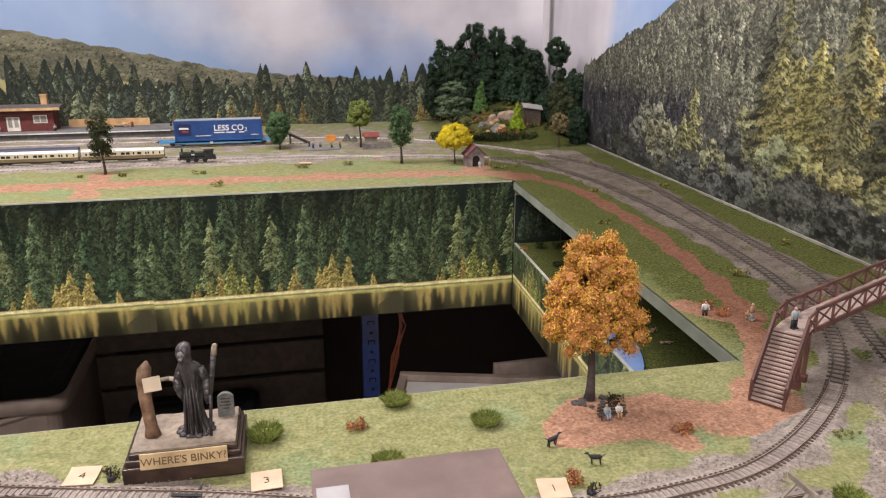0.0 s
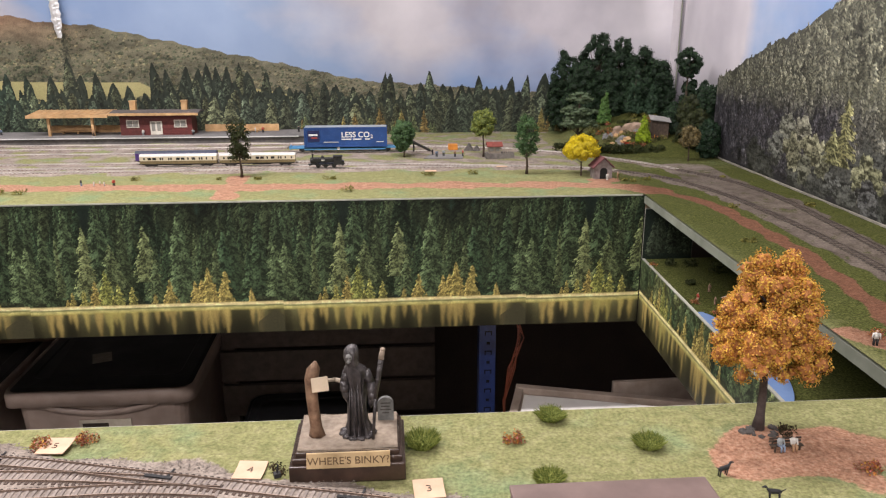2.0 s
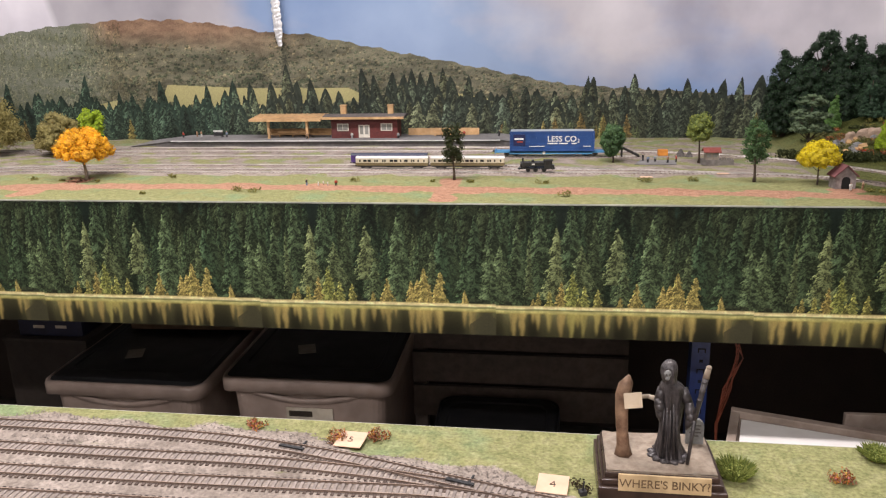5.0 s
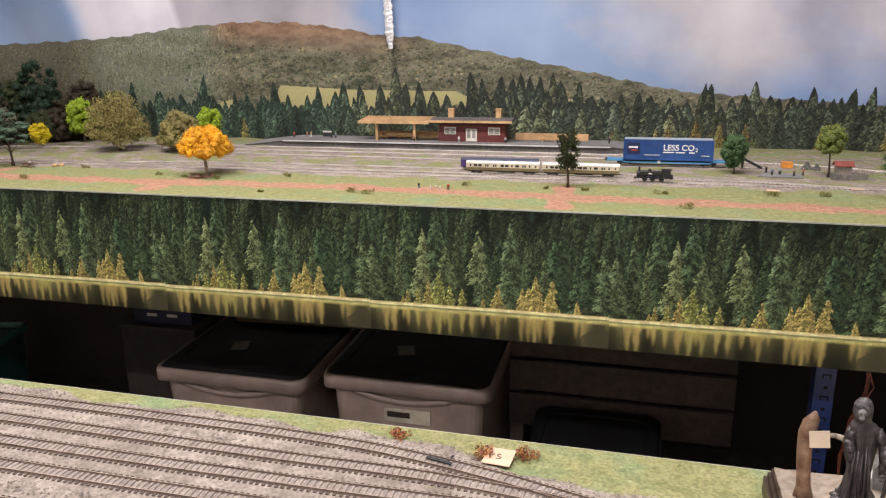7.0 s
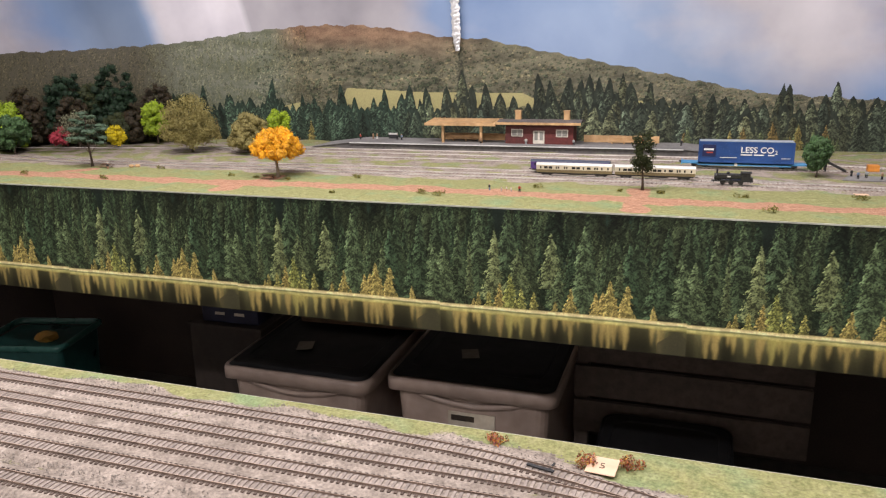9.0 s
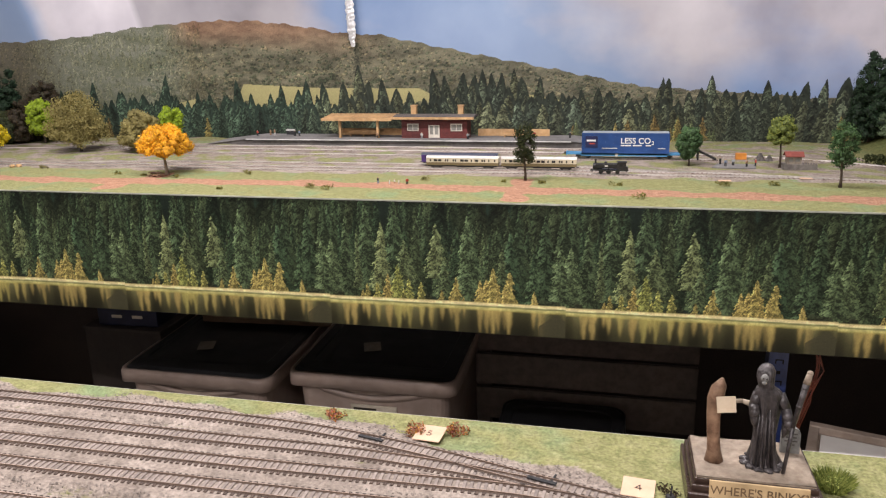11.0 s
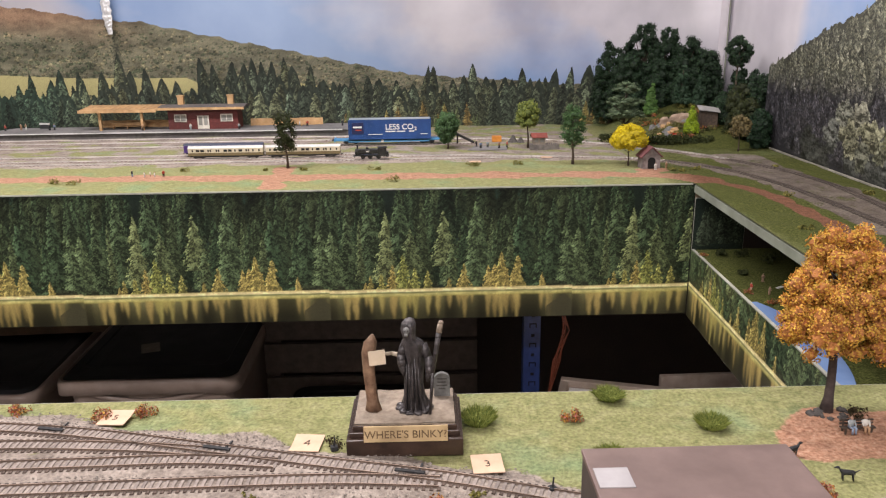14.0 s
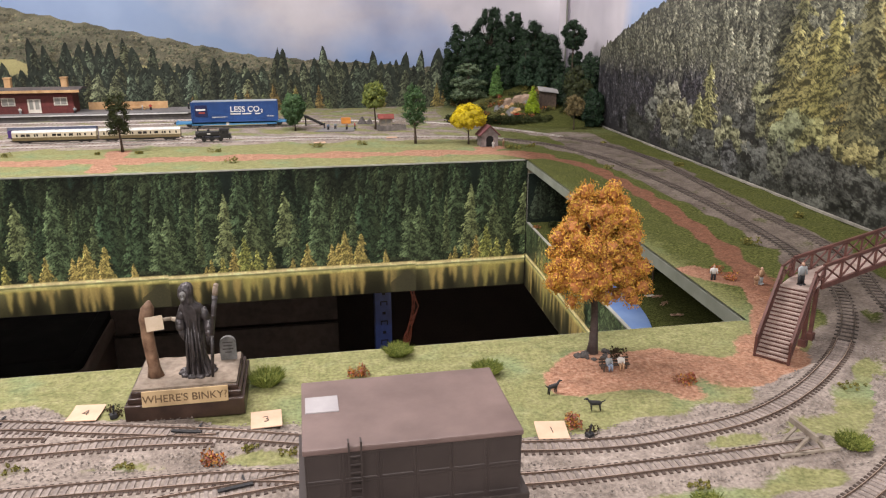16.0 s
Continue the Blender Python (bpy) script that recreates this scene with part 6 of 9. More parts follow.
def dog(at, rz):
    bm_ = bmesh.new()
    loft(bm_, [[(x, y * w, z + q * w) for y, q in ((-0.6, -1), (0.6, -1), (1, 0), (0.6, 1), (-0.6, 1), (-1, 0))] for x, z, w in ((-0.0062, 0.0068, 0.0010), (-0.0045, 0.0070, 0.0017), (0.002, 0.0068, 0.0019), (0.0042, 0.0076, 0.0014), (0.0058, 0.0098, 0.0011))])
    ball(bm_, (0.0068, 0, 0.0106), (0.0018, 0.0012, 0.0013), 1)
    rod(bm_, (0.0078, 0, 0.0104), (0.0094, 0, 0.0100), 0.0008, 0.0005, 6)
    for x in (-0.0046, 0.0030):
        for y in (-0.0010, 0.0010):
            rod(bm_, (x, y, 0.0066), (x - 0.0008, y, -0.0002), 0.0008, 0.0005, 5)
    rod(bm_, (-0.0060, 0, 0.0074), (-0.0098, 0, 0.0100), 0.0006, 0.0003, 5)
    return solo("dog_figurine", bm_, M_FIG_DARK, "plain black dog figurine standing on the grass", "figurine", at, rz, "dog figurines", smooth=True)


dog((0.287, 0.576, 0.0), 20)
dog((0.312, 0.540, 0.0), 168)

# ---- water tank tower ----
TX, TY = 0.123, 0.349
wt = thing("water_tank", "dark brown panelled water tank on a plinth with a ladder", "water tank", (TX, TY, 0.0))
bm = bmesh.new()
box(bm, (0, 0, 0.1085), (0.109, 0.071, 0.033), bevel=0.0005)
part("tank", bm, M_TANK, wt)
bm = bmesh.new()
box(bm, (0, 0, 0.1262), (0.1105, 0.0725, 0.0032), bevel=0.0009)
part("roof", bm, M_TANKTOP_LIT, wt, "flat matt brown roof, its tone lightened as if lit")
for i in range(6):
    for j in range(2):
        bm = bmesh.new()
        x = -0.0455 + i * 0.0182
        z = 0.1005 + j * 0.0162
        loft(bm, [[(x - w, y, z - h), (x + w, y, z - h), (x + w, y, z + h), (x - w, y, z + h)] for y, w, h in ((-0.0352, 0.0089, 0.0079), (-0.03575, 0.0087, 0.0077), (-0.03575, 0.0078, 0.0068), (-0.03555, 0.0075, 0.0065))])
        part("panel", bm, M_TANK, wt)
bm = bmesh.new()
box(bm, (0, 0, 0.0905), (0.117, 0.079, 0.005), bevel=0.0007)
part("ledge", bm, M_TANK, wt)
bm = bmesh.new()
box(bm, (0, 0, 0.043), (0.104, 0.066, 0.090), bevel=0.0008)
part("tower", bm, mat("tower_brick", (0.10, 0.06, 0.05), (0.16, 0.10, 0.08), 90, 20, 0.8), wt, "plain dull brick base")
bm = bmesh.new()
box(bm, (-0.0445, 0.008, 0.12805), (0.0175, 0.0170, 0.0006))
part("hatch", bm, mat("hatch_grey", (0.34, 0.32, 0.33), (0.42, 0.40, 0.41), 90, 20, 0.5), wt, "pale grey hatch")
ld = bmesh.new()
for q in (-0.0030, 0.0030):
    box(ld, (-0.030 + q, -0.0382, 0.1005), (0.0009, 0.0009, 0.062))
    box(ld, (-0.030 + q, -0.0360, 0.1305), (0.0009, 0.0050, 0.0009))
lad = part("ladder", ld, M_TANK, wt)
for i in range(12):
    bm = bmesh.new()
    rod(bm, (-0.0334, -0.0382, 0.073 + i * 0.0046), (-0.0266, -0.0382, 0.073 + i * 0.0046), 0.0004, n=6)
    part("rung", bm, M_TANK, lad)

# ---- footbridge ----
DECK_Z, RUN, LAND, SPAN, HALF = 0.062, 0.053, 0.030, 0.36, 0.0155
BEND = radians(-13)


def on_bridge(s, w, z):
    """Along the bridge, across it (to the right) and up; beyond the landing it turns a little."""
    if s <= RUN + LAND:
        return (w, s, z)
    d = s - RUN - LAND
    return (w * math.cos(BEND) - d * math.sin(BEND) * 1.0, RUN + LAND + w * math.sin(BEND) + d * math.cos(BEND), z)


def beam(bm_, s0, z0, s1, z1, w, wide, tall):
    loft(bm_, [[on_bridge(s, w + q * wide / 2, z + r * tall / 2) for q, r in ((-1, -1), (1, -1), (1, 1), (-1, 1))] for s, z in ((s0, z0), (s1, z1))])


def bridge():
    b = thing("footbridge", "rust-brown model footbridge with pale stair treads", "footbridge", (0.522, 0.602, 0.0), -52.0)
    n_ = 18
    for i in range(n_):
        bm_ = bmesh.new()
        box(bm_, (0, (i + 0.55) * RUN / n_, (i + 0.8) * DECK_Z / n_), (HALF * 2, RUN / n_ * 1.1, 0.0017))
        part("tread", bm_, M_TREAD, b)
        bm_ = bmesh.new()
        box(bm_, (0, (i + 0.30) * RUN / n_, (i + 0.33) * DECK_Z / n_), (HALF * 2, 0.0008, DECK_Z / n_ * 0.85))
        part("riser", bm_, M_BRIDGE, b)
    for q in (-1, 1):
        x = q * (HALF + 0.0009)
        for name, lift, tall, wide in (("stringer", 0.0015, 0.0070, 0.0018), ("handrail", 0.0185, 0.0042, 0.0026), ("side_board", 0.0100, 0.0120, 0.0009)):
            bm_ = bmesh.new()
            beam(bm_, 0.0005, lift + 0.002, RUN, DECK_Z + lift, x, wide, tall)
            part(name, bm_, M_BRIDGE, b)
        for s in (0.0006, RUN, RUN + LAND):
            bm_ = bmesh.new()
            z = 0.0 if s < 0.001 else DECK_Z
            box(bm_, on_bridge(s, x, z + 0.0098), (0.0024, 0.0024, 0.0215))
            part("newel", bm_, M_BRIDGE, b)
        bm_ = bmesh.new()
        for z in (0.0190, 0.0105):
            beam(bm_, RUN, DECK_Z + z, RUN + LAND, DECK_Z + z, x, 0.0018, 0.0024)
        rod(bm_, on_bridge(RUN, x, DECK_Z), on_bridge(RUN + LAND, x, DECK_Z + 0.019), 0.0008, n=6)
        rod(bm_, on_bridge(RUN, x, DECK_Z + 0.019), on_bridge(RUN + LAND, x, DECK_Z), 0.0008, n=6)
        part("landing_rail", bm_, M_BRIDGE, b)
        for s in (RUN + 0.003, RUN + LAND - 0.003):
            bm_ = bmesh.new()
            c = on_bridge(s, q * 0.0125, 0)
            box(bm_, (c[0], c[1], DECK_Z / 2 - 0.001), (0.0038, 0.0038, DECK_Z))
            box(bm_, (c[0], c[1], 0.0030), (0.0080, 0.0080, 0.008), bevel=0.0006)
            part("leg", bm_, M_BRIDGE, b)
        bm_ = bmesh.new()
        s0, s1 = RUN + LAND + 0.0005, RUN + LAND + SPAN
        beam(bm_, s0, DECK_Z - 0.003, s1, DECK_Z - 0.003, x, 0.0026, 0.0052)
        beam(bm_, s0, DECK_Z + 0.0200, s1, DECK_Z + 0.0200, x, 0.0026, 0.0036)
        part("girder", bm_, M_BRIDGE, b)
        nb = 10
        for i in range(nb):
            sa, sb = s0 + i * SPAN / nb, s0 + (i + 1) * SPAN / nb
            bm_ = bmesh.new()
            rod(bm_, on_bridge(sa + 0.001, x, DECK_Z - 0.002), on_bridge(sa + 0.001, x, DECK_Z + 0.020), 0.0015, n=6)
            part("upright", bm_, M_BRIDGE, b)
            bm_ = bmesh.new()
            rod(bm_, on_bridge(sa, x, DECK_Z), on_bridge(sb, x, DECK_Z + 0.0195), 0.0011, n=6)
            rod(bm_, on_bridge(sa, x, DECK_Z + 0.0195), on_bridge(sb, x, DECK_Z), 0.0011, n=6)
            part("brace", bm_, M_BRIDGE, b)
        bm_ = bmesh.new()
        c = on_bridge(RUN + LAND + SPAN - 0.006, q * 0.012, 0)
        box(bm_, (c[0], c[1], DECK_Z / 2 - 0.001), (0.0038, 0.0038, DECK_Z))
        part("leg", bm_, M_BRIDGE, b)
    bm_ = bmesh.new()
    beam(bm_, RUN, DECK_Z - 0.0006, RUN + LAND, DECK_Z - 0.0006, 0, HALF * 2, 0.0016)
    part("landing", bm_, M_TREAD, b)
    bm_ = bmesh.new()
    beam(bm_, RUN + LAND + 0.0005, DECK_Z - 0.0006, RUN + LAND + SPAN, DECK_Z - 0.0006, 0, HALF * 2, 0.0016)
    part("span_deck", bm_, M_TREAD, b)
    bm_ = bmesh.new()
    rod(bm_, on_bridge(RUN + 0.003, -0.0125, 0.02), on_bridge(RUN + 0.003, 0.0125, 0.05), 0.0012, n=6)
    rod(bm_, on_bridge(RUN + 0.003, 0.0125, 0.02), on_bridge(RUN + 0.003, -0.0125, 0.05), 0.0012, n=6)
    part("leg_brace", bm_, M_BRIDGE, b)
    return b


bridge()
a = radians(-52.0)
fx, fy = 0.522 - math.sin(a) * (RUN + 0.011), 0.602 + math.cos(a) * (RUN + 0.011)
figurine("figurine in a grey coat and black trousers on the footbridge", (fx, fy, DECK_Z + 0.0003), 10, 0.0235, M_FIG_GREY, M_FIG_DARK)

# ---- buffer stop ----
bs = thing("buffer_stop", "pale timber buffer stop at the end of the siding", "buffer stop", (0.446, 0.449, 0.0030), 2)
for q in (-1, 1):
    bm = bmesh.new()
    rod(bm, (-0.010, q * 0.0075, 0.002), (0.004, q * 0.0075, 0.0165), 0.0016, n=6)
    rod(bm, (0.016, q * 0.0075, 0.002), (0.004, q * 0.0075, 0.0165), 0.0016, n=6)
    part("strut", bm, M_PLANK, bs)
    bm = bmesh.new()
    box(bm, (0.003, q * 0.0095, 0.0010), (0.052, 0.0030, 0.0024))
    part("side_timber", bm, M_PLANK, bs)
bm = bmesh.new()
box(bm, (0.0015, 0, 0.0165), (0.0026, 0.032, 0.0048), bevel=0.0004)
part("buffer_beam", bm, M_PLANK, bs)

# ---- point motors' covers ----
for x, y, rz_ in ((-0.353, 0.6415, -13), (-0.195, 0.6025, -15), (-0.03, 0.560, -14), (0.015, 0.474, 12)):
    bm = bmesh.new()
    box(bm, (0, 0, 0.0050), (0.025, 0.0034, 0.0014), bevel=0.0004)
    box(bm, (0.007, 0.0080, 0.0040), (0.0016, 0.013, 0.0010))
    solo("point_blade_bar", bm, M_FIG_DARK, "black plastic bar between the point rails", "point bar", (x, y, 0.0), rz_, "point bars")
for x, y in ((-0.095, 0.600), (0.291, 0.496), (0.08, 0.533)):
    bm = bmesh.new()
    box(bm, (0, 0, 0.002), (0.006, 0.0055, 0.004), bevel=0.0006)
    rod(bm, (0, 0, 0.003), (0.001, 0, 0.012), 0.0009, 0.0007, 6)
    solo("point_lever", bm, M_FIG_DARK, "little black point lever beside the track", "point lever", (x, y, 0.0015), 20, "point levers")

# ---- figures on the red path ----
figurine("figurine in white standing by the flowers", (0.588, 0.830, 0.0), -20, 0.020, M_FIG_WHITE, M_FIG_DARK)
figurine("figurine in grey shorts standing on the path", (0.640, 0.806, 0.0), 30, 0.022, M_FIG_TAN, M_FIG_GREY)
figurine("small child figurine in tan beside an adult", (0.632, 0.803, 0.0), -30, 0.014, M_FIG_TAN, M_FIG_TAN)

# ---- lower shelf with the pond, under the side board ----
M_POND = mat("pond_blue", (0.16, 0.26, 0.52), (0.24, 0.36, 0.62), 20, 4, 0.15, bump=0.1)
SZ = -0.158
nx, ny = 40, 90
u, v = np.meshgrid(np.linspace(0, 1, nx), np.linspace(0, 1, ny), indexing="ij")
yy = 0.62 + v * 1.09
xx = hole_edge(yy) + 0.010 + u * (0.98 - hole_edge(yy))
xy = np.stack([xx.ravel(), yy.ravel()], 1)
zz = SZ + 0.002 * np.sin(40 * xy[:, 0]) * np.sin(33 * xy[:, 1]) - 0.010 * np.clip(1 - np.hypot((xy[:, 0] - 0.59) / 0.065, (xy[:, 1] - 1.175) / 0.21) ** 2, 0, 1) ** 0.4
faces = [(i * ny + j, (i + 1) * ny + j, (i + 1) * ny + j + 1, i * ny + j + 1) for i in range(nx - 1) for j in range(ny - 1)]
tagged(link_mesh("ground_shelf", np.column_stack([xy, zz]), faces, M_GROUND, cover=np.tile([0.0, 0.0, 0.9], (len(xy), 1)), smooth=True), "dark green turf of the low shelf below the side board", "ground", kind="structure")
bm = bmesh.new()
prism(bm, [(hole_edge(y) + 0.0095, y) for y in np.linspace(0.985, 1.36, 9)] + [(hole_edge(y) + 0.010 + 0.056 * math.sin(math.pi * min(max((y - 0.975) / 0.395, 0.03), 0.97)) ** 0.6, y) for y in np.linspace(1.36, 0.985, 15)], SZ - 0.008, SZ - 0.0015)
solo("pond", bm, M_POND, "glossy blue pond on the low shelf", "pond", kind="structure")
bm = bmesh.new()
prism(bm, [(hole_edge(0.62) + 0.0105, 0.62), (1.55, 0.62), (1.55, 1.712), (hole_edge(1.712) + 0.0105, 1.712)], SZ - 0.032, SZ - 0.012)
solo("board_shelf", bm, M_BLACK, "black underside board of the low shelf", "baseboard", kind="structure")
# Black sheet added behind the shelf; its dark stands in for the shade.
slab("dark_back_shelf", (1.02, 0.62, SZ - 0.01), (1.03, 1.712, -0.035), M_BLACK, "black sheet added behind the low shelf for its shade", "wall")
RNG = np.random.default_rng(71)
k = Canvas(0.0, 0.12, SZ, -0.034, 0.0017)
k.band(SZ, -0.034, (0.018, 0.028, 0.022), 0.3)
for _ in range(16):
    k.spruce(RNG.uniform(0.005, 0.115), SZ + RNG.uniform(0, 0.05), RNG.uniform(0.05, 0.09), 0.026, np.array([0.09, 0.12, 0.08]) * RNG.uniform(0.6, 1.2))
bm = bmesh.new()
box(bm, (0.664, 1.7095, (SZ - 0.034) / 2), (0.12, 0.003, -0.034 - SZ))
pn = tagged(part("shelf_panel", bm, M_EDGE), "narrow printed forest panel at the shelf's end", "picture board", kind="structure")
k.link("forest_print", lambda u, v: np.stack([0.604 + u, np.full(len(u), 1.7070), v], 1), M_INK, pn)
for x, y, s in ((0.645, 1.516, 0.5), (0.80, 1.55, 1.2), (0.74, 1.60, 1.0), (0.76, 1.30, 0.9), (0.70, 1.645, 0.8), (0.655, 1.66, 0.7), (0.84, 0.92, 1.1), (0.76, 0.86, 0.8)):
    clump("shelf_bush", "dark green bush on the low shelf", "bush", (x, y, SZ), 0.022 * s, 0.018 * s, 0.018 * s, M_LEAF_DARK, 200, 0.0026, "shelf bushes")
tree("shelf_tree", "thin dark tree on the low shelf", (0.693, 1.203, SZ), 0.11, 0.028, "column", M_LEAF_DARK, 0.45, 24, 24, 0.002)
for x, y, rz_, c in ((0.687, 1.170, 10, M_FIG_SKIN), (0.684, 1.135, 40, M_FIG_TAN), (0.681, 1.082, -10, M_FIG_SKIN)):
    figurine("sunbather figurine lying on the dark turf", (x, y, SZ + 0.0008), rz_, 0.021, c, M_FIG_SKIN, "lie")
for x, y, rz_ in ((0.676, 1.176, 5), (0.685, 1.43, 30)):
    bm = bmesh.new()
    box(bm, (0, 0, 0.0008), (0.018, 0.008, 0.0012), bevel=0.0003)
    solo("towel", bm, M_FIG_WHITE, "white towel spread on the dark turf", "towel", (x, y, SZ + 0.0006), rz_, "towels")
for x, y, c in ((0.668, 1.470, M_FIG_SKIN), (0.621, 1.416, M_FIG_RED), (0.646, 1.39, M_FIG_SKIN)):
    figurine("figurine standing by the pond", (x, y, SZ + 0.0004), float(RNG.uniform(0, 360)), 0.017, c, M_FIG_SKIN)
for x, y in ((0.612, 1.405), (0.63, 1.345), (0.645, 1.340), (0.61, 1.655)):
    clump("shelf_flowers", "red and brown flowers on the shelf turf", "flowers", (x, y, SZ), 0.012, 0.009, 0.008, M_LEAF_FLOWER, 120, 0.0016, "shelf flowers")
# ---- far board: station ----
RNG = np.random.default_rng(81)
M_PLAT = mat("platform_grey", (0.17, 0.165, 0.165), (0.26, 0.25, 0.245), 120, 12, 0.85)
M_PLATWALL = mat("platform_wall", (0.085, 0.08, 0.08), (0.15, 0.14, 0.135), 120, 12, 0.85)
M_WHITELINE = mat("white_line", (0.60, 0.60, 0.58), (0.72, 0.72, 0.70), 120, 12, 0.8)
M_MAROON = mat("station_maroon", (0.105, 0.022, 0.020), (0.15, 0.034, 0.030), 120, 15, 0.7)
M_PINE = mat("balsa_wood", (0.52, 0.31, 0.14), (0.66, 0.43, 0.22), 90, 20, 0.7)
M_ROOF = mat("roof_felt", (0.10, 0.085, 0.08), (0.17, 0.15, 0.14), 120, 12, 0.8)
M_FRAME = mat("window_cream", (0.62, 0.58, 0.50), (0.72, 0.68, 0.60), 120, 12, 0.6)
M_PANE = mat("window_pane", (0.22, 0.22, 0.20), (0.34, 0.33, 0.30), 40, 8, 0.15)
PF, PB, PZ = 2.645, 2.815, 0.020
bm = bmesh.new()
prof = [(-1.66, 0.001), (-1.50, PZ), (-0.30, PZ), (-0.09, 0.001)]
loft(bm, [[(x, y, z) for x, z in prof] + [(-0.09, y, -0.001), (-1.66, y, -0.001)] for y in (PF, PB)])
pf = tagged(part("platform", bm, M_PLATWALL), "long grey station platform with ramped ends", "platform", kind="structure")
bm = bmesh.new()
for (xa, za), (xb, zb) in zip(prof, prof[1:]):
    loft(bm, [[(x, PF - 0.004, z + 0.0005), (x, PB, z + 0.0005), (x, PB, z + 0.002), (x, PF - 0.004, z + 0.002)] for x, z in ((xa, za), (xb, zb))])
part("paving", bm, M_PLAT, pf)
bm = bmesh.new()
box(bm, (-0.90, PF - 0.0055, PZ + 0.0005), (1.20, 0.004, 0.0036))
part("edge_line", bm, M_WHITELINE, pf)

st = thing("station_building", "maroon wooden station building with pale canopy and chimneys", "station", (-0.79, 2.735, PZ + 0.002))
bm = bmesh.new()
box(bm, (0, 0, 0.034), (0.242, 0.070, 0.068))
part("wall", bm, M_MAROON, st)
for i in range(8):
    bm = bmesh.new()
    box(bm, (0, -0.0353, 0.006 + i * 0.0085), (0.242, 0.0008, 0.0012))
    part("weatherboard", bm, M_MAROON, st)
bm = bmesh.new()
loft(bm, [[(-0.150, y, z), (0.148, y, z), (0.148, y, z + 0.006), (-0.150, y, z + 0.006)] for y, z in ((-0.056, 0.070), (0.0, 0.078), (0.046, 0.072))])
part("roof", bm, M_ROOF, st, "dark felted roof")
bm = bmesh.new()
box(bm, (0, -0.0572, 0.0730), (0.298, 0.0026, 0.0085))
part("eaves_board", bm, M_PINE, st)
for x in (-0.082, 0.092):
    ch = bmesh.new()
    box(ch, (x, 0.002, 0.0945), (0.020, 0.018, 0.040), bevel=0.001)
    box(ch, (x, 0.002, 0.1130), (0.023, 0.021, 0.005), bevel=0.0008)
    part("chimney", ch, M_PINE, st, "pale wooden chimney")
for x, w in ((-0.078, 0.042), (0.082, 0.042)):
    bm = bmesh.new()
    box(bm, (x, -0.0362, 0.039), (w, 0.0022, 0.026))
    wn = part("window", bm, M_FRAME, st)
    for q in (-1, 1):
        bm = bmesh.new()
        box(bm, (x + q * w * 0.23, -0.0376, 0.039), (w * 0.40, 0.0008, 0.020))
        part("pane", bm, M_PANE, wn)
bm = bmesh.new()
box(bm, (0.0, -0.0362, 0.0245), (0.040, 0.0022, 0.045))
dr = part("door", bm, M_FRAME, st, "cream glazed double door")
for q in (-0.5, 0.5):
    bm = bmesh.new()
    box(bm, (q * 0.0185, -0.0376, 0.029), (0.012, 0.0008, 0.030))
    part("pane", bm, M_PANE, dr)
cn = thing("platform_canopy", "pale balsa platform canopy on square posts", "canopy", (-1.06, 2.735, PZ + 0.002))
bm = bmesh.new()
loft(bm, [[(-0.150, y, z), (0.118, y, z), (0.118, y, z + 0.005), (-0.150, y, z + 0.005)] for y, z in ((-0.058, 0.066), (0.046, 0.076))])
part("roof", bm, M_PINE, cn)
for i in range(13):
    bm = bmesh.new()
    box(bm, (-0.145 + i * 0.0205, -0.006, 0.0725 + 0.004), (0.0022, 0.104, 0.0022), rx=5.5)
    part("batten", bm, M_PINE, cn)
bm = bmesh.new()
box(bm, (-0.016, -0.0590, 0.0680), (0.268, 0.0024, 0.0100))
part("eaves_board", bm, M_PINE, cn)
for x in (-0.085, 0.060):
    bm = bmesh.new()
    box(bm, (x, -0.040, 0.033), (0.0085, 0.0085, 0.068))
    part("post", bm, M_PINE, cn)
for x0, x1, y in ((-1.185, -0.935, 2.790), (-0.645, -0.385, 2.785)):
    f = thing("platform_fence", "pale wooden fence along the back of the platform", "fence", ((x0 + x1) / 2, y, PZ + 0.002), group="platform fences")
    n_ = 9
    for i in range(n_):
        bm = bmesh.new()
        box(bm, (-(x1 - x0) / 2 + (i + 0.5) * (x1 - x0) / n_, 0, 0.0125), ((x1 - x0) / n_ * 0.985, 0.003, 0.025 + 0.0012 * math.sin(i * 2.2)))
        part("board", bm, M_PINE, f)
for x, w in ((-1.075, 0.12), (-0.50, 0.10)):
    b_ = thing("platform_bench", "long pale wooden bench on the platform", "bench", (x, 2.755, PZ + 0.002), group="platform benches")
    bm = bmesh.new()
    box(bm, (0, 0, 0.009), (w, 0.014, 0.0024))
    part("seat", bm, M_PINE, b_)
    bm = bmesh.new()
    box(bm, (0, 0.008, 0.015), (w, 0.002, 0.010))
    part("backrest", bm, M_PINE, b_)
    for q in (-0.42, 0.0, 0.42):
        bm = bmesh.new()
        box(bm, (q * w, 0, 0.0035), (0.004, 0.011, 0.008))
        part("leg", bm, M_PINE, b_)
tb = thing("notice_board", "small white-topped timetable board on the platform", "notice board", (-1.375, 2.77, PZ + 0.002))
bm = bmesh.new()
box(bm, (0, 0, 0.0195), (0.036, 0.003, 0.006))
part("header", bm, M_WHITELINE, tb)
bm = bmesh.new()
box(bm, (0, 0, 0.0095), (0.030, 0.002, 0.014))
part("panel", bm, M_FIG_DARK, tb)
for q in (-1, 1):
    bm = bmesh.new()
    box(bm, (q * 0.016, 0, 0.009), (0.002, 0.002, 0.019))
    part("leg", bm, M_FIG_DARK, tb)
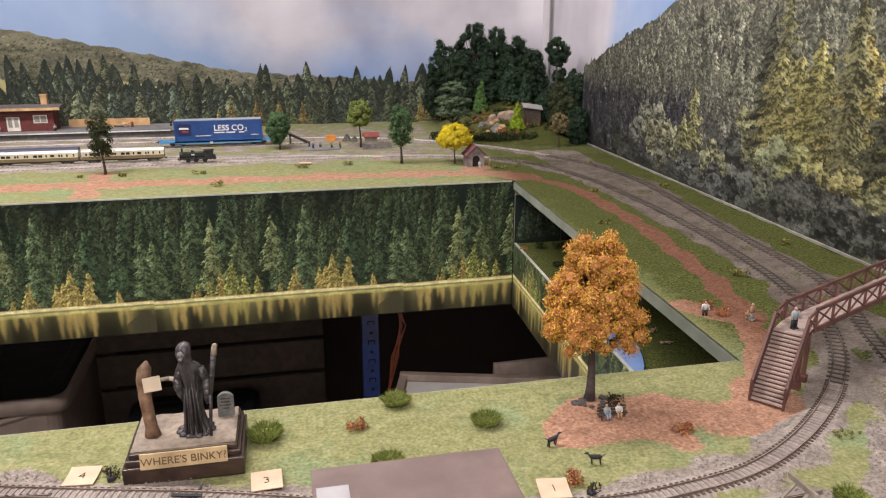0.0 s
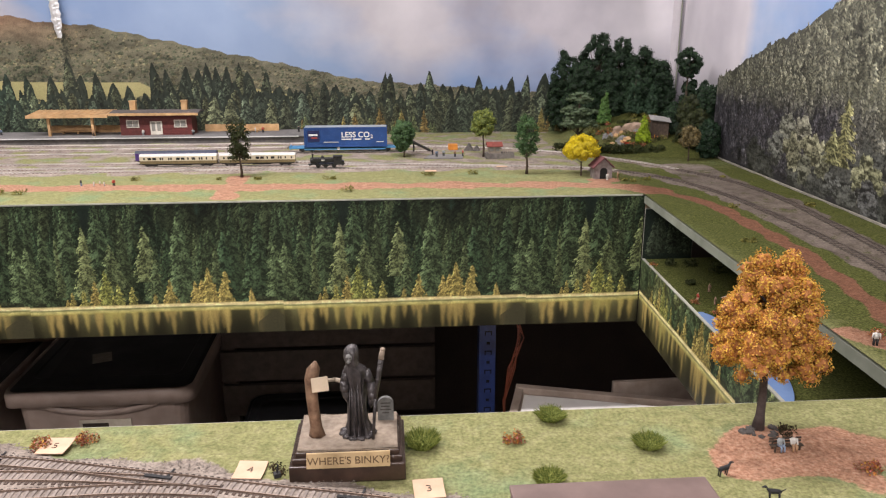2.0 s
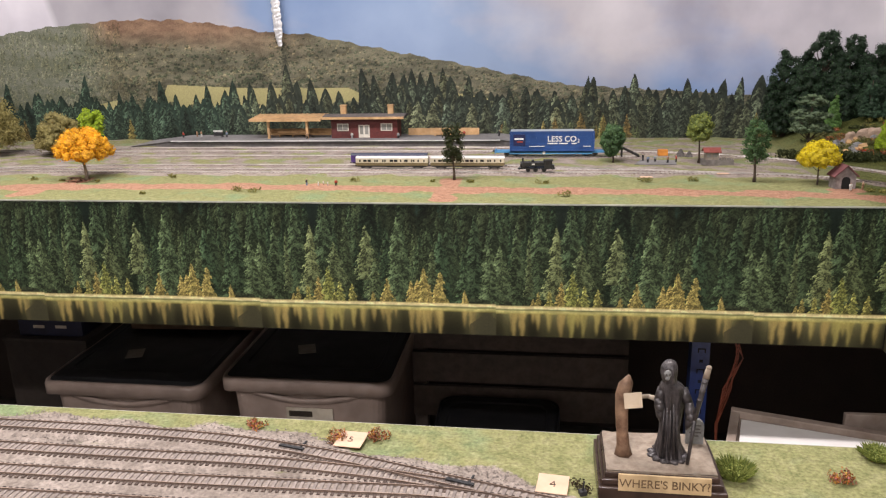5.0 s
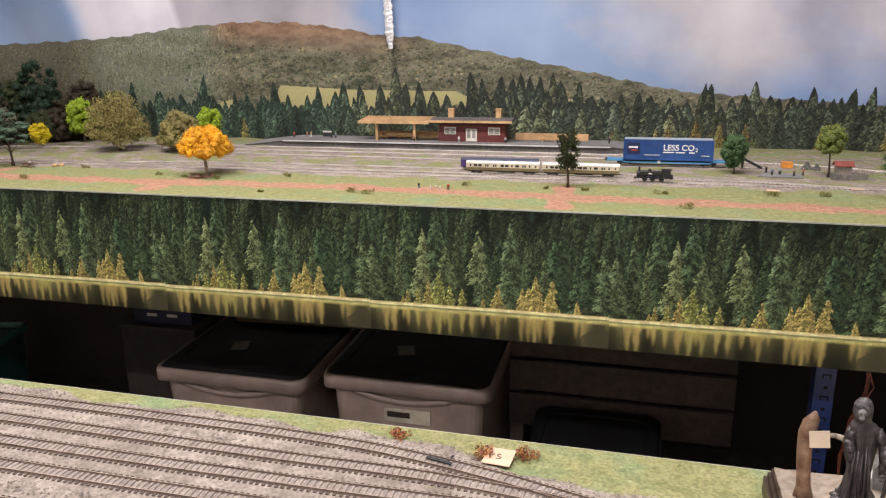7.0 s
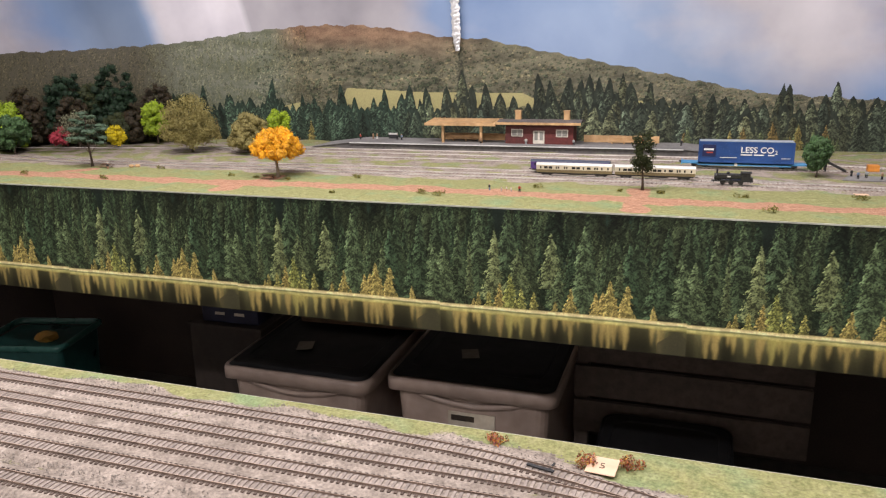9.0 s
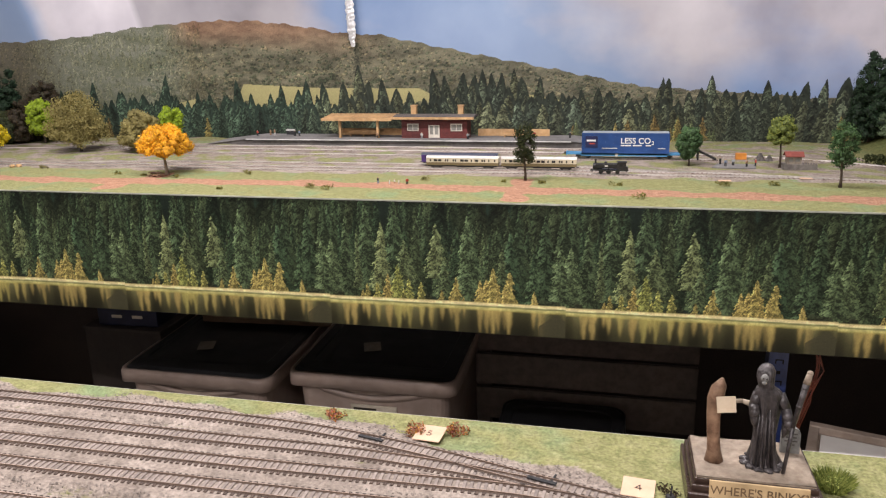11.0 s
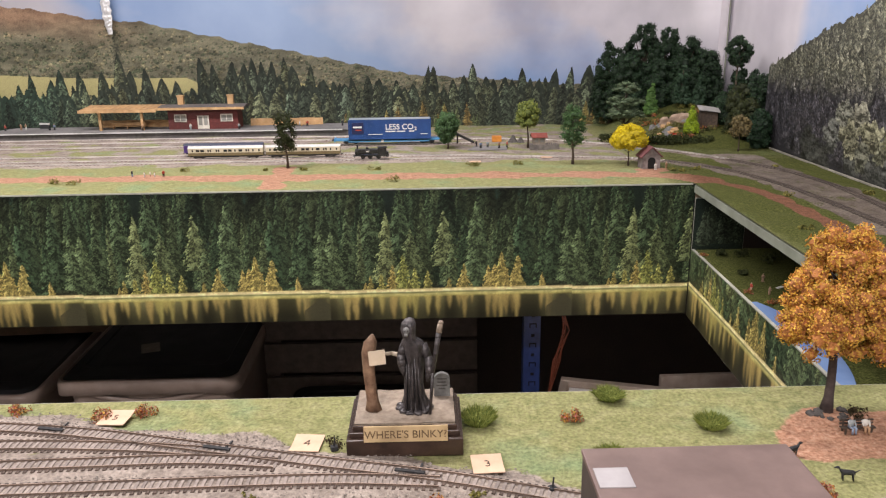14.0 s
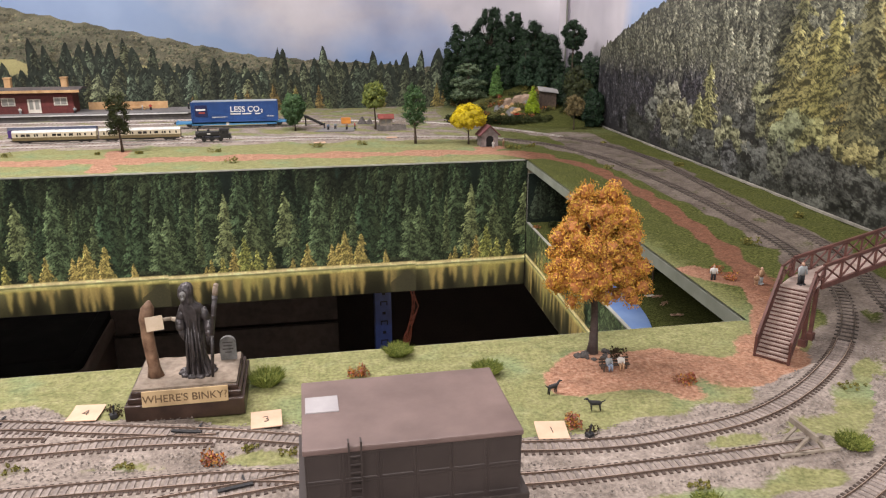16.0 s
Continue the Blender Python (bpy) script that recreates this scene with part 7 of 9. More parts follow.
for x, y, c, l in ((-1.50, 2.74, M_FIG_RED, M_FIG_DARK), (-1.455, 2.76, M_FIG_TAN, M_FIG_TAN), (-1.44, 2.765, M_FIG_TAN, M_FIG_WHITE), (-1.345, 2.74, M_FIG_DARK, M_FIG_DARK), (-1.33, 2.745, M_FIG_BLUE, M_FIG_DARK), (-1.0, 2.69, M_FIG_TAN, M_FIG_DARK), (-0.835, 2.695, M_FIG_WHITE, M_FIG_GREY),
                   (-0.665, 2.69, M_FIG_GREY, M_FIG_DARK), (-0.46, 2.73, M_FIG_WHITE, M_FIG_GREY), (-0.435, 2.74, M_FIG_RED, M_FIG_DARK), (-0.31, 2.74, M_FIG_DARK, M_FIG_DARK)):
    figurine("tiny painted passenger figurine on the platform", (x, y, PZ + 0.002), float(RNG.uniform(0, 360)), 0.021, c, l, group="passengers")

# ---- rolling stock ----
M_CREAM = mat("coach_cream", (0.62, 0.55, 0.40), (0.70, 0.63, 0.47), 90, 12, 0.4)
M_BROWN = mat("coach_brown", (0.16, 0.12, 0.055), (0.22, 0.17, 0.08), 90, 12, 0.45)
M_CROOF = mat("coach_roof", (0.66, 0.65, 0.62), (0.78, 0.77, 0.74), 90, 12, 0.5)
M_CHASSIS = mat("chassis_black", (0.012, 0.012, 0.012), (0.03, 0.028, 0.026), 120, 12, 0.6)
M_GLASS = mat("coach_glass", (0.02, 0.022, 0.025), (0.05, 0.05, 0.055), 60, 12, 0.1)
M_PURPLE = mat("railcar_purple", (0.06, 0.03, 0.16), (0.10, 0.05, 0.22), 90, 12, 0.35)
M_BLUEROOF = mat("railcar_roof", (0.03, 0.04, 0.075), (0.055, 0.065, 0.11), 90, 12, 0.5)
M_LOCO = mat("loco_black", (0.010, 0.010, 0.011), (0.024, 0.024, 0.026), 120, 12, 0.4)


def wheelset(parent, x, r, gauge=0.0133, name="wheel"):
    for q in (-1, 1):
        bm_ = bmesh.new()
        rod(bm_, (x, q * (gauge / 2 - 0.0014), r), (x, q * (gauge / 2 + 0.0010), r), r, n=14)
        part(name, bm_, M_CHASSIS, parent)


def coach(at, label, body, band, roof, length=0.208, rz=0.0):
    c = thing("coach", label, "railway coach", at, rz, "coaches")
    w, z0, z1 = 0.0225, 0.0085, 0.0290
    bm_ = bmesh.new()
    box(bm_, (0, 0, (z0 + 0.0165) / 2), (length, w, 0.0165 - z0))
    part("lower_panel", bm_, band, c)
    bm_ = bmesh.new()
    box(bm_, (0, 0, (0.0165 + z1) / 2), (length, w, z1 - 0.0165))
    part("upper_panel", bm_, body, c)
    bm_ = bmesh.new()
    arc = [(-w / 2 - 0.0003 + (w + 0.0006) * t, z1 + 0.0055 * math.sin(math.pi * t) ** 0.7) for t in np.linspace(0, 1, 11)]
    loft(bm_, [[(x, y, z) for y, z in arc] for x in (-length / 2 - 0.0005, length / 2 + 0.0005)])
    part("roof", bm_, roof, c, smooth=False)
    for f, ww in ((0.06, 0.004), (0.13, 0.010), (0.19, 0.010), (0.27, 0.004), (0.30, 0.004), (0.38, 0.004), (0.41, 0.004), (0.50, 0.010), (0.56, 0.010), (0.63, 0.004), (0.70, 0.010), (0.78, 0.004), (0.81, 0.004), (0.87, 0.004), (0.95, 0.004)):
        x = -length / 2 + f * length
        for q in (-1, 1):
            bm_ = bmesh.new()
            box(bm_, (x, q * w / 2, 0.0222), (ww, 0.0010, 0.0064), bevel=0.0003)
            part("window", bm_, M_GLASS, c)
    bm_ = bmesh.new()
    box(bm_, (0, 0, 0.0066), (length * 0.96, w * 0.8, 0.0034))
    box(bm_, (0.01, 0, 0.0042), (length * 0.24, w * 0.7, 0.0030))
    part("underframe", bm_, M_CHASSIS, c)
    for q in (-1, 1):
        bm_ = bmesh.new()
        box(bm_, (q * length * 0.36, 0, 0.0042), (0.032, 0.017, 0.0042), bevel=0.0008)
        part("bogie", bm_, M_CHASSIS, c)
        for d in (-0.010, 0.010):
            wheelset(c, q * length * 0.36 + d, 0.0038)
        bm_ = bmesh.new()
        box(bm_, (q * (length / 2 + 0.003), 0, 0.0066), (0.007, 0.003, 0.002))
        part("coupling", bm_, M_CHASSIS, c)
    return c


RT = 0.0065
MY2 = 2.150
coach((-0.574, MY2, RT), "cream and brown model coach on the middle track", M_CREAM, M_BROWN, M_CROOF)
coach((-0.358, MY2, RT), "cream and brown model coach behind another coach", M_CREAM, M_BROWN, M_CROOF)
coach((-0.595, 2.208, RT), "purple and dark blue railcar behind the cream coaches", M_PURPLE, M_PURPLE, M_BLUEROOF, 0.225)

lo = thing("tank_locomotive", "black model pannier tank locomotive on the front track", "locomotive", (-0.165, 2.095, RT))
bm = bmesh.new()
box(bm, (0, 0, 0.0100), (0.088, 0.021, 0.0030))
for q in (-1, 1):
    box(bm, (q * 0.0445, 0, 0.0085), (0.0022, 0.022, 0.0060))
part("footplate", bm, M_LOCO, lo)
bm = bmesh.new()
rod(bm, (-0.040, 0, 0.0205), (0.022, 0, 0.0205), 0.0072, n=16)
rod(bm, (-0.043, 0, 0.0205), (-0.030, 0, 0.0205), 0.0077, n=16)
box(bm, (-0.034, 0, 0.0140), (0.016, 0.012, 0.008))
part("boiler", bm, M_LOCO, lo, smooth=False)
for q in (-1, 1):
    bm = bmesh.new()
    box(bm, (-0.008, q * 0.0085, 0.0215), (0.056, 0.0052, 0.0105), bevel=0.0009)
    part("pannier", bm, M_LOCO, lo)
bm = bmesh.new()
box(bm, (0.0315, 0, 0.0205), (0.022, 0.0205, 0.019), bevel=0.0006)
cab = part("cab", bm, M_LOCO, lo)
bm = bmesh.new()
arc = [(-0.0118 + 0.0236 * t, 0.0300 + 0.0038 * math.sin(math.pi * t)) for t in np.linspace(0, 1, 9)]
loft(bm, [[(x, y, z) for y, z in arc] for x in (0.0190, 0.0450)])
part("cab_roof", bm, M_LOCO, cab)
for q in (-1, 1):
    bm = bmesh.new()
    box(bm, (0.0300, q * 0.0104, 0.0245), (0.0085, 0.0007, 0.0075))
    part("cab_window", bm, M_GLASS, cab)
bm = bmesh.new()
rod(bm, (-0.0365, 0, 0.0265), (-0.0365, 0, 0.0365), 0.0026, 0.0022, 12)
rod(bm, (-0.0365, 0, 0.0360), (-0.0365, 0, 0.0375), 0.0030, n=12)
part("chimney", bm, M_LOCO, lo)
bm = bmesh.new()
ball(bm, (-0.010, 0, 0.0285), (0.0040, 0.0040, 0.0048), 2)
part("dome", bm, M_LOCO, lo, smooth=True)
bm = bmesh.new()
box(bm, (0.0445, 0, 0.0150), (0.008, 0.019, 0.0085), bevel=0.0006)
part("bunker", bm, M_LOCO, lo)
for x in (-0.022, -0.002, 0.021):
    wheelset(lo, x, 0.0062, 0.0133, "driving_wheel")
bm = bmesh.new()
box(bm, (0, 0.0083, 0.0056), (0.046, 0.0010, 0.0014))
box(bm, (0, -0.0083, 0.0056), (0.046, 0.0010, 0.0014))
part("coupling_rod", bm, M_CHASSIS, lo)
for q in (-1, 1):
    for y in (-0.0065, 0.0065):
        bm = bmesh.new()
        rod(bm, (q * 0.0450, y, 0.0088), (q * 0.0495, y, 0.0088), 0.0013, n=8)
        part("buffer", bm, M_LOCO, lo)
bm = bmesh.new()
box(bm, (-0.008, -0.0112, 0.0215), (0.0085, 0.0006, 0.0036))
part("number_plate", bm, M_CROOF, lo, "pale plate on the tank")

# blue container wagon
M_CBLUE = mat("container_blue", (0.016, 0.065, 0.24), (0.026, 0.092, 0.31), 60, 8, 0.4)
M_WBLUE = mat("wagon_blue", (0.06, 0.26, 0.52), (0.10, 0.34, 0.62), 60, 10, 0.45)
M_CTOP = mat("container_top", (0.30, 0.36, 0.42), (0.42, 0.47, 0.52), 60, 10, 0.5)
M_CPANEL = mat("container_panel", (0.015, 0.022, 0.09), (0.025, 0.032, 0.12), 60, 10, 0.4)
M_LETTER = mat("white_letter", (0.70, 0.70, 0.70), (0.80, 0.80, 0.80), 60, 10, 0.5, wear=0.1)
CY = 2.385
wg = thing("container_wagon", "light blue flat container wagon on the siding", "wagon", (-0.128, CY, RT))
bm = bmesh.new()
box(bm, (0, 0, 0.0135), (0.335, 0.040, 0.0050), bevel=0.0006)
box(bm, (0, -0.0190, 0.0115), (0.25, 0.002, 0.0085))
box(bm, (0, 0.0190, 0.0115), (0.25, 0.002, 0.0085))
part("deck", bm, M_WBLUE, wg)
for q in (-1, 1):
    bm = bmesh.new()
    box(bm, (q * 0.168, 0, 0.0140), (0.0035, 0.040, 0.0100))
    part("headstock", bm, M_WBLUE, wg)
    bm = bmesh.new()
    box(bm, (q * 0.118, 0, 0.0075), (0.046, 0.030, 0.0075), bevel=0.001)
    part("bogie", bm, M_CHASSIS, wg)
    for d in (-0.014, 0.014):
        wheelset(wg, q * 0.118 + d, 0.0060)
    for y in (-0.012, 0.012):
        bm = bmesh.new()
        rod(bm, (q * 0.1695, y, 0.0140), (q * 0.177, y, 0.0140), 0.0022, n=10)
        part("buffer", bm, M_CHASSIS, wg)
bm = bmesh.new()
rod(bm, (-0.02, -0.0205, 0.0110), (-0.02, -0.0195, 0.0110), 0.0046, n=16)
part("brake_wheel", bm, M_CROOF, wg, "white hand-brake wheel")
ct = thing("container", "dark blue ribbed freight container with white lettering", "container", (-0.1245, CY, RT + 0.0163))
CL, CW, CH = 0.250, 0.046, 0.0600
bm = bmesh.new()
box(bm, (0, 0, CH / 2), (CL, CW - 0.002, CH - 0.001))
part("body", bm, M_CBLUE, ct)
for i in range(44):
    bm = bmesh.new()
    box(bm, (-CL / 2 + 0.006 + i * (CL - 0.012) / 43, -CW / 2 + 0.0006, CH / 2), (0.0030, 0.0012, CH - 0.008))
    part("rib", bm, M_CBLUE, ct)
for z in (0.0022, CH - 0.0022):
    bm = bmesh.new()
    box(bm, (0, 0, z), (CL + 0.0006, CW + 0.0006, 0.0042))
    part("rail_frame", bm, M_CBLUE, ct)
bm = bmesh.new()
box(bm, (0, 0, CH + 0.0003), (CL - 0.002, CW - 0.002, 0.0022))
part("top", bm, M_CTOP, ct, "faded grey-blue top")
for x in (-CL / 2, CL / 2):
    for y in (-CW / 2, CW / 2):
        bm = bmesh.new()
        box(bm, (x, y, CH / 2), (0.0038, 0.0038, CH))
        part("corner_post", bm, M_CBLUE, ct)
bm = bmesh.new()
box(bm, (-0.098, -CW / 2 - 0.0004, 0.034), (0.036, 0.0014, 0.034))
pn = part("name_panel", bm, M_CPANEL, ct, "darker panel with two light blocks")
bm = bmesh.new()
box(bm, (-0.099, -CW / 2 - 0.0013, 0.0375), (0.027, 0.0006, 0.0052))
part("name_bar", bm, M_LETTER, pn)
bm = bmesh.new()
box(bm, (-0.096, -CW / 2 - 0.0013, 0.0285), (0.018, 0.0006, 0.0040))
part("name_bar", bm, M_FIG_RED, pn)
text_mesh("lettering", "LESS CO", 0.0235, M_LETTER, ct, pose(0.030 * K, (-CW / 2 - 0.0006) * K, 0.0365 * K, 90, 0, 0), thin=-0.016)
text_mesh("lettering", "2", 0.0150, M_LETTER, ct, pose(0.0795 * K, (-CW / 2 - 0.0006) * K, 0.0310 * K, 90, 0, 0), thin=-0.012)
for x, w in ((0.002, 0.030), (0.035, 0.026), (0.067, 0.016), (-0.045, 0.045), (0.105, 0.022)):
    bm = bmesh.new()
    low = x in (-0.045, 0.105)
    box(bm, (x, -CW / 2 - 0.0004, 0.0150 if low else 0.0235), (w, 0.0010, 0.0016 if low else 0.0034))
    part("small_print", bm, M_LETTER, ct)

# ---- yard things between the tracks ----
rb = thing("sleeper_buffer", "black steel buffer stop ending the siding", "buffer stop", (0.085, CY, 0.004))
for q in (-1, 1):
    bm = bmesh.new()
    rod(bm, (0.0, q * 0.010, 0.0), (0.0, q * 0.010, 0.030), 0.0026, n=6)
    rod(bm, (0.052, q * 0.010, 0.001), (0.0, q * 0.010, 0.027), 0.0030, n=6)
    part("strut", bm, M_CHASSIS, rb)
bm = bmesh.new()
box(bm, (-0.002, 0, 0.027), (0.004, 0.034, 0.008))
part("beam", bm, M_CHASSIS, rb)
hb = thing("signal_cabin", "small brown signal cabin with a red roof", "cabin", (0.338, 2.262, 0.0))
bm = bmesh.new()
box(bm, (0, 0, 0.007), (0.085, 0.034, 0.015))
part("base", bm, mat("cabin_stone", (0.13, 0.115, 0.105), (0.22, 0.20, 0.185), 150, 20, 0.85), hb)
bm = bmesh.new()
box(bm, (-0.016, 0, 0.0245), (0.036, 0.028, 0.022))
cb = part("cabin", bm, M_PLANK, hb)
bm = bmesh.new()
loft(bm, [[(-0.040, y, z), (0.008, y, z), (0.008, y, z + 0.002), (-0.040, y, z + 0.002)] for y, z in ((-0.019, 0.0345), (0, 0.0455), (0.019, 0.0345))])
part("roof", bm, mat("cabin_roof", (0.22, 0.05, 0.04), (0.30, 0.08, 0.06), 150, 20, 0.8), hb, "dull red roof")
for x in (-0.025, -0.008):
    bm = bmesh.new()
    box(bm, (x, -0.0143, 0.0265), (0.011, 0.001, 0.010))
    part("window", bm, M_PANE, cb)
for i in range(6):
    bm = bmesh.new()
    box(bm, (0.010 + i * 0.0064, -0.016, 0.0215), (0.0018, 0.0018, 0.014))
    part("fence_post", bm, M_PLANK, hb)
bm = bmesh.new()
box(bm, (0.026, -0.016, 0.027), (0.034, 0.0016, 0.002))
box(bm, (0.026, -0.016, 0.022), (0.034, 0.0014, 0.0018))
part("fence_rail", bm, M_PLANK, hb)
bm = bmesh.new()
box(bm, (0, 0, 0.009), (0.030, 0.022, 0.018), bevel=0.0015)
solo("orange_crate", bm, mat("orange_paint", (0.62, 0.22, 0.03), (0.72, 0.30, 0.05), 90, 20, 0.6), "orange crate standing in the yard", "crate", (0.212, 2.43, 0.0))
for x, y, s in ((0.262, 2.41, 1.0), (0.285, 2.40, 0.8)):
    bm = bmesh.new()
    r = bmesh.ops.create_cone(bm, cap_ends=True, segments=12, radius1=0.017 * s, radius2=0.002, depth=0.022 * s, matrix=Matrix.Translation((0, 0, 0.0105 * s)))
    for v in bm.verts:
        v.co += Vector(RNG.uniform(-0.0015, 0.0015, 3).tolist())
    solo("coal_heap", bm, M_ROCK, "dark heap of coal in the yard", "coal heap", (x, y, 0.0), group="coal heaps")
bm = bmesh.new()
prism(bm, [(0.11, 2.245), (0.225, 2.240), (0.235, 2.315), (0.135, 2.325)], 0.001, 0.0030)
solo("concrete_pad", bm, M_PLAT, "pale concrete pad beside the siding", "concrete pad", kind="structure")
for x, y, c, rz_ in ((0.150, 2.275, M_FIG_BLUE, 20), (0.172, 2.29, M_FIG_GREY, 160), (0.205, 2.27, M_FIG_TAN, 220), (0.23, 2.285, M_FIG_RED, 100), (0.14, 2.31, M_FIG_DARK, 300)):
    figurine("workman figurine on the concrete pad", (x, y, 0.0030), rz_, 0.019, c, M_FIG_DARK, group="workmen")
for x, y in ((0.118, 2.030), (0.318, 2.085)):
    bm = bmesh.new()
    box(bm, (0, 0, 0.0022), (0.030, 0.016, 0.002), bevel=0.0003)
    solo("blank_card", bm, M_CARD, "small cream card lying beside the track", "card", (x, y, 0.002), 4, "blank cards")

# stone shed
sh = thing("stone_shed", "small grey stone shed with a maroon gabled roof", "shed", (0.556, 1.925, 0.0), 4)
bm = bmesh.new()
loft(bm, [[(-0.023, y, -0.001), (0.023, y, -0.001), (0.023, y, 0.030), (0.0, y, 0.051), (-0.023, y, 0.030)] for y in (-0.016, 0.020)])
part("wall", bm, mat("shed_stone", (0.20, 0.165, 0.16), (0.33, 0.285, 0.275), 160, 40, 0.85), sh)
for q in (-1, 1):
    bm = bmesh.new()
    loft(bm, [[(q * 0.0285, y, 0.0262), (0.0, y, 0.0522), (0.0, y, 0.0552), (q * 0.0285, y, 0.0292)] for y in (-0.020, 0.024)])
    part("roof_slope", bm, mat("shed_tile", (0.16, 0.055, 0.06), (0.24, 0.095, 0.10), 160, 40, 0.75), sh, "maroon tiled slope")
# Solid plate; the dark inside of the doorway is painted black on it.
bm = bmesh.new()
arc = [(-0.0095, -0.0005), (0.0095, -0.0005), (0.0095, 0.019)] + [(0.0095 * math.cos(t), 0.019 + 0.0085 * math.sin(t)) for t in np.linspace(0.4, 2.74, 7)] + [(-0.0095, 0.019)]
loft(bm, [[(x, y, z) for x, z in arc] for y in (-0.0172, -0.0160)])
part("doorway", bm, M_BLACK, sh, "black arched plate painting in the open doorway's dark")
figurine("white figurine standing before the shed", (0.562, 1.890, 0.0), 10, 0.017, M_FIG_WHITE, M_FIG_WHITE)
figurine("tan figurine standing beside the shed", (0.592, 1.900, 0.0), 40, 0.018, M_FIG_TAN, M_FIG_TAN)

# ---- trees of the far board ----
RNG = np.random.default_rng(91)
tree("slim_tree", "slim dark olive tree by the red path", (-0.379, 2.0, 0.0), 0.152, 0.034, "column", M_LEAF_DARK, 0.27, 62, 60, 0.0022, clump_r=0.011, core=0.5)
tree("green_tree", "bright green tree on the far grass", (0.368, 1.975, 0.0), 0.160, 0.037, "column", M_LEAF_GREEN, 0.28, 66, 60, 0.0022, clump_r=0.011, core=0.5)
tree("yellow_tree", "bright yellow round-topped tree beside the shed", (0.510, 1.958, 0.0), 0.104, 0.050, "dome", M_LEAF_YELLOW, 0.52, 170, 60, 0.0020, clump_r=0.012, core=0.9)
tree("siding_tree", "bushy blue-green tree before the container", (0.052, 2.290, 0.0), 0.112, 0.038, "round", M_LEAF_GREEN, 0.20, 90, 45, 0.0028, clump_r=0.014)
tree("olive_tree", "slim yellow-green tree in the yard", (0.292, 2.285, 0.0), 0.150, 0.036, "egg", leaf_mat("spring_flock", [(0.16, 0.20, 0.04), (0.26, 0.29, 0.07), (0.12, 0.16, 0.04)]), 0.48, 70, 40, 0.0026, clump_r=0.013)
tree("orange_tree", "vivid orange spreading tree with a pale trunk", (-1.420, 1.990, 0.0), 0.142, 0.082, "dome", M_LEAF_ORANGE, 0.44, 260, 60, 0.0024, M_BARKPALE, 0.0056, clump_r=0.016)
tree("oak_tree", "broad olive-green tree on bare ground", (-2.050, 2.430, 0.0), 0.212, 0.120, "dome", M_LEAF_OAK, 0.16, 300, 60, 0.0030, clump_r=0.020, core=0)
tree("hedge_tree", "low broad olive tree behind the orange one", (-1.80, 2.45, 0.0), 0.150, 0.088, "dome", M_LEAF_OAK, 0.12, 170, 52, 0.0028, clump_r=0.017)
tree("lime_tree", "small lime-green tree behind the orange one", (-1.70, 2.48, 0.0), 0.160, 0.045, "round", M_LEAF_LIME, 0.35, 45, 40, 0.0034, group="lime trees", clump_r=0.016)
tree("lime_tree", "lime-green drooping tree in front of the dark wood", (-2.36, 2.62, 0.0), 0.185, 0.055, "egg", M_LEAF_LIME, 0.25, 70, 45, 0.0036, group="lime trees", clump_r=0.018)
tree("small_yellow_tree", "small round yellow tree by the back track", (-2.42, 2.46, 0.0), 0.092, 0.040, "round", M_LEAF_YELLOW, 0.22, 60, 45, 0.003, clump_r=0.014)
tree("cedar_tree", "dark flat-layered cedar leaning over a picnic bench", (-2.150, 2.035, 0.0), 0.195, 0.085, "tiers", leaf_mat("cedar_flock", [(0.05, 0.085, 0.055), (0.08, 0.13, 0.08), (0.11, 0.16, 0.11)]), 0.42, 46, 46, 0.003, clump_r=0.021, squash=0.4)
tree("pink_tree", "small crimson-pink tree before the dark wood", (-2.66, 2.42, 0.0), 0.085, 0.042, "dome", M_LEAF_PINK, 0.30, 40, 42, 0.0032, group="corner trees", clump_r=0.014)
tree("grey_tree", "sparse grey-green feathery tree", (-2.58, 2.43, 0.0), 0.165, 0.075, "dome", leaf_mat("grey_flock", [(0.16, 0.16, 0.10), (0.24, 0.24, 0.16), (0.12, 0.12, 0.08)]), 0.35, 55, 40, 0.003, group="corner trees", clump_r=0.016, core=0)
tree("green_tree", "blue-green tree at the board's end", (-2.72, 2.25, 0.0), 0.16, 0.07, "egg", M_LEAF_GREEN, 0.2, 70, 45, 0.0035, group="corner trees", clump_r=0.019)
for x, y, h, r, m_ in ((-2.78, 2.60, 0.30, 0.12, M_LEAF_PINE), (-2.60, 2.68, 0.33, 0.12, M_LEAF_PINE), (-2.44, 2.74, 0.24, 0.10, M_LEAF_BROWN), (-2.68, 2.52, 0.20, 0.09, M_LEAF_BROWN), (-2.48, 2.66, 0.17, 0.085, M_LEAF_BROWN), (-2.32, 2.76, 0.20, 0.075, M_LEAF_DARK), (-2.86, 2.45, 0.24, 0.09, M_LEAF_BROWN), (-2.82, 2.32, 0.20, 0.08, M_LEAF_LIME), (-2.54, 2.60, 0.13, 0.07, M_LEAF_DARK), (-2.86, 2.70, 0.36, 0.11, M_LEAF_BROWN), (-2.70, 2.66, 0.26, 0.10, M_LEAF_DARK)):
    tree("wood_tree", "dark crowded tree in the corner wood", (x, y, 0.0), h, r, "dome", m_, 0.10, 230, 60, 0.0030, group="corner wood", clump_r=0.018)

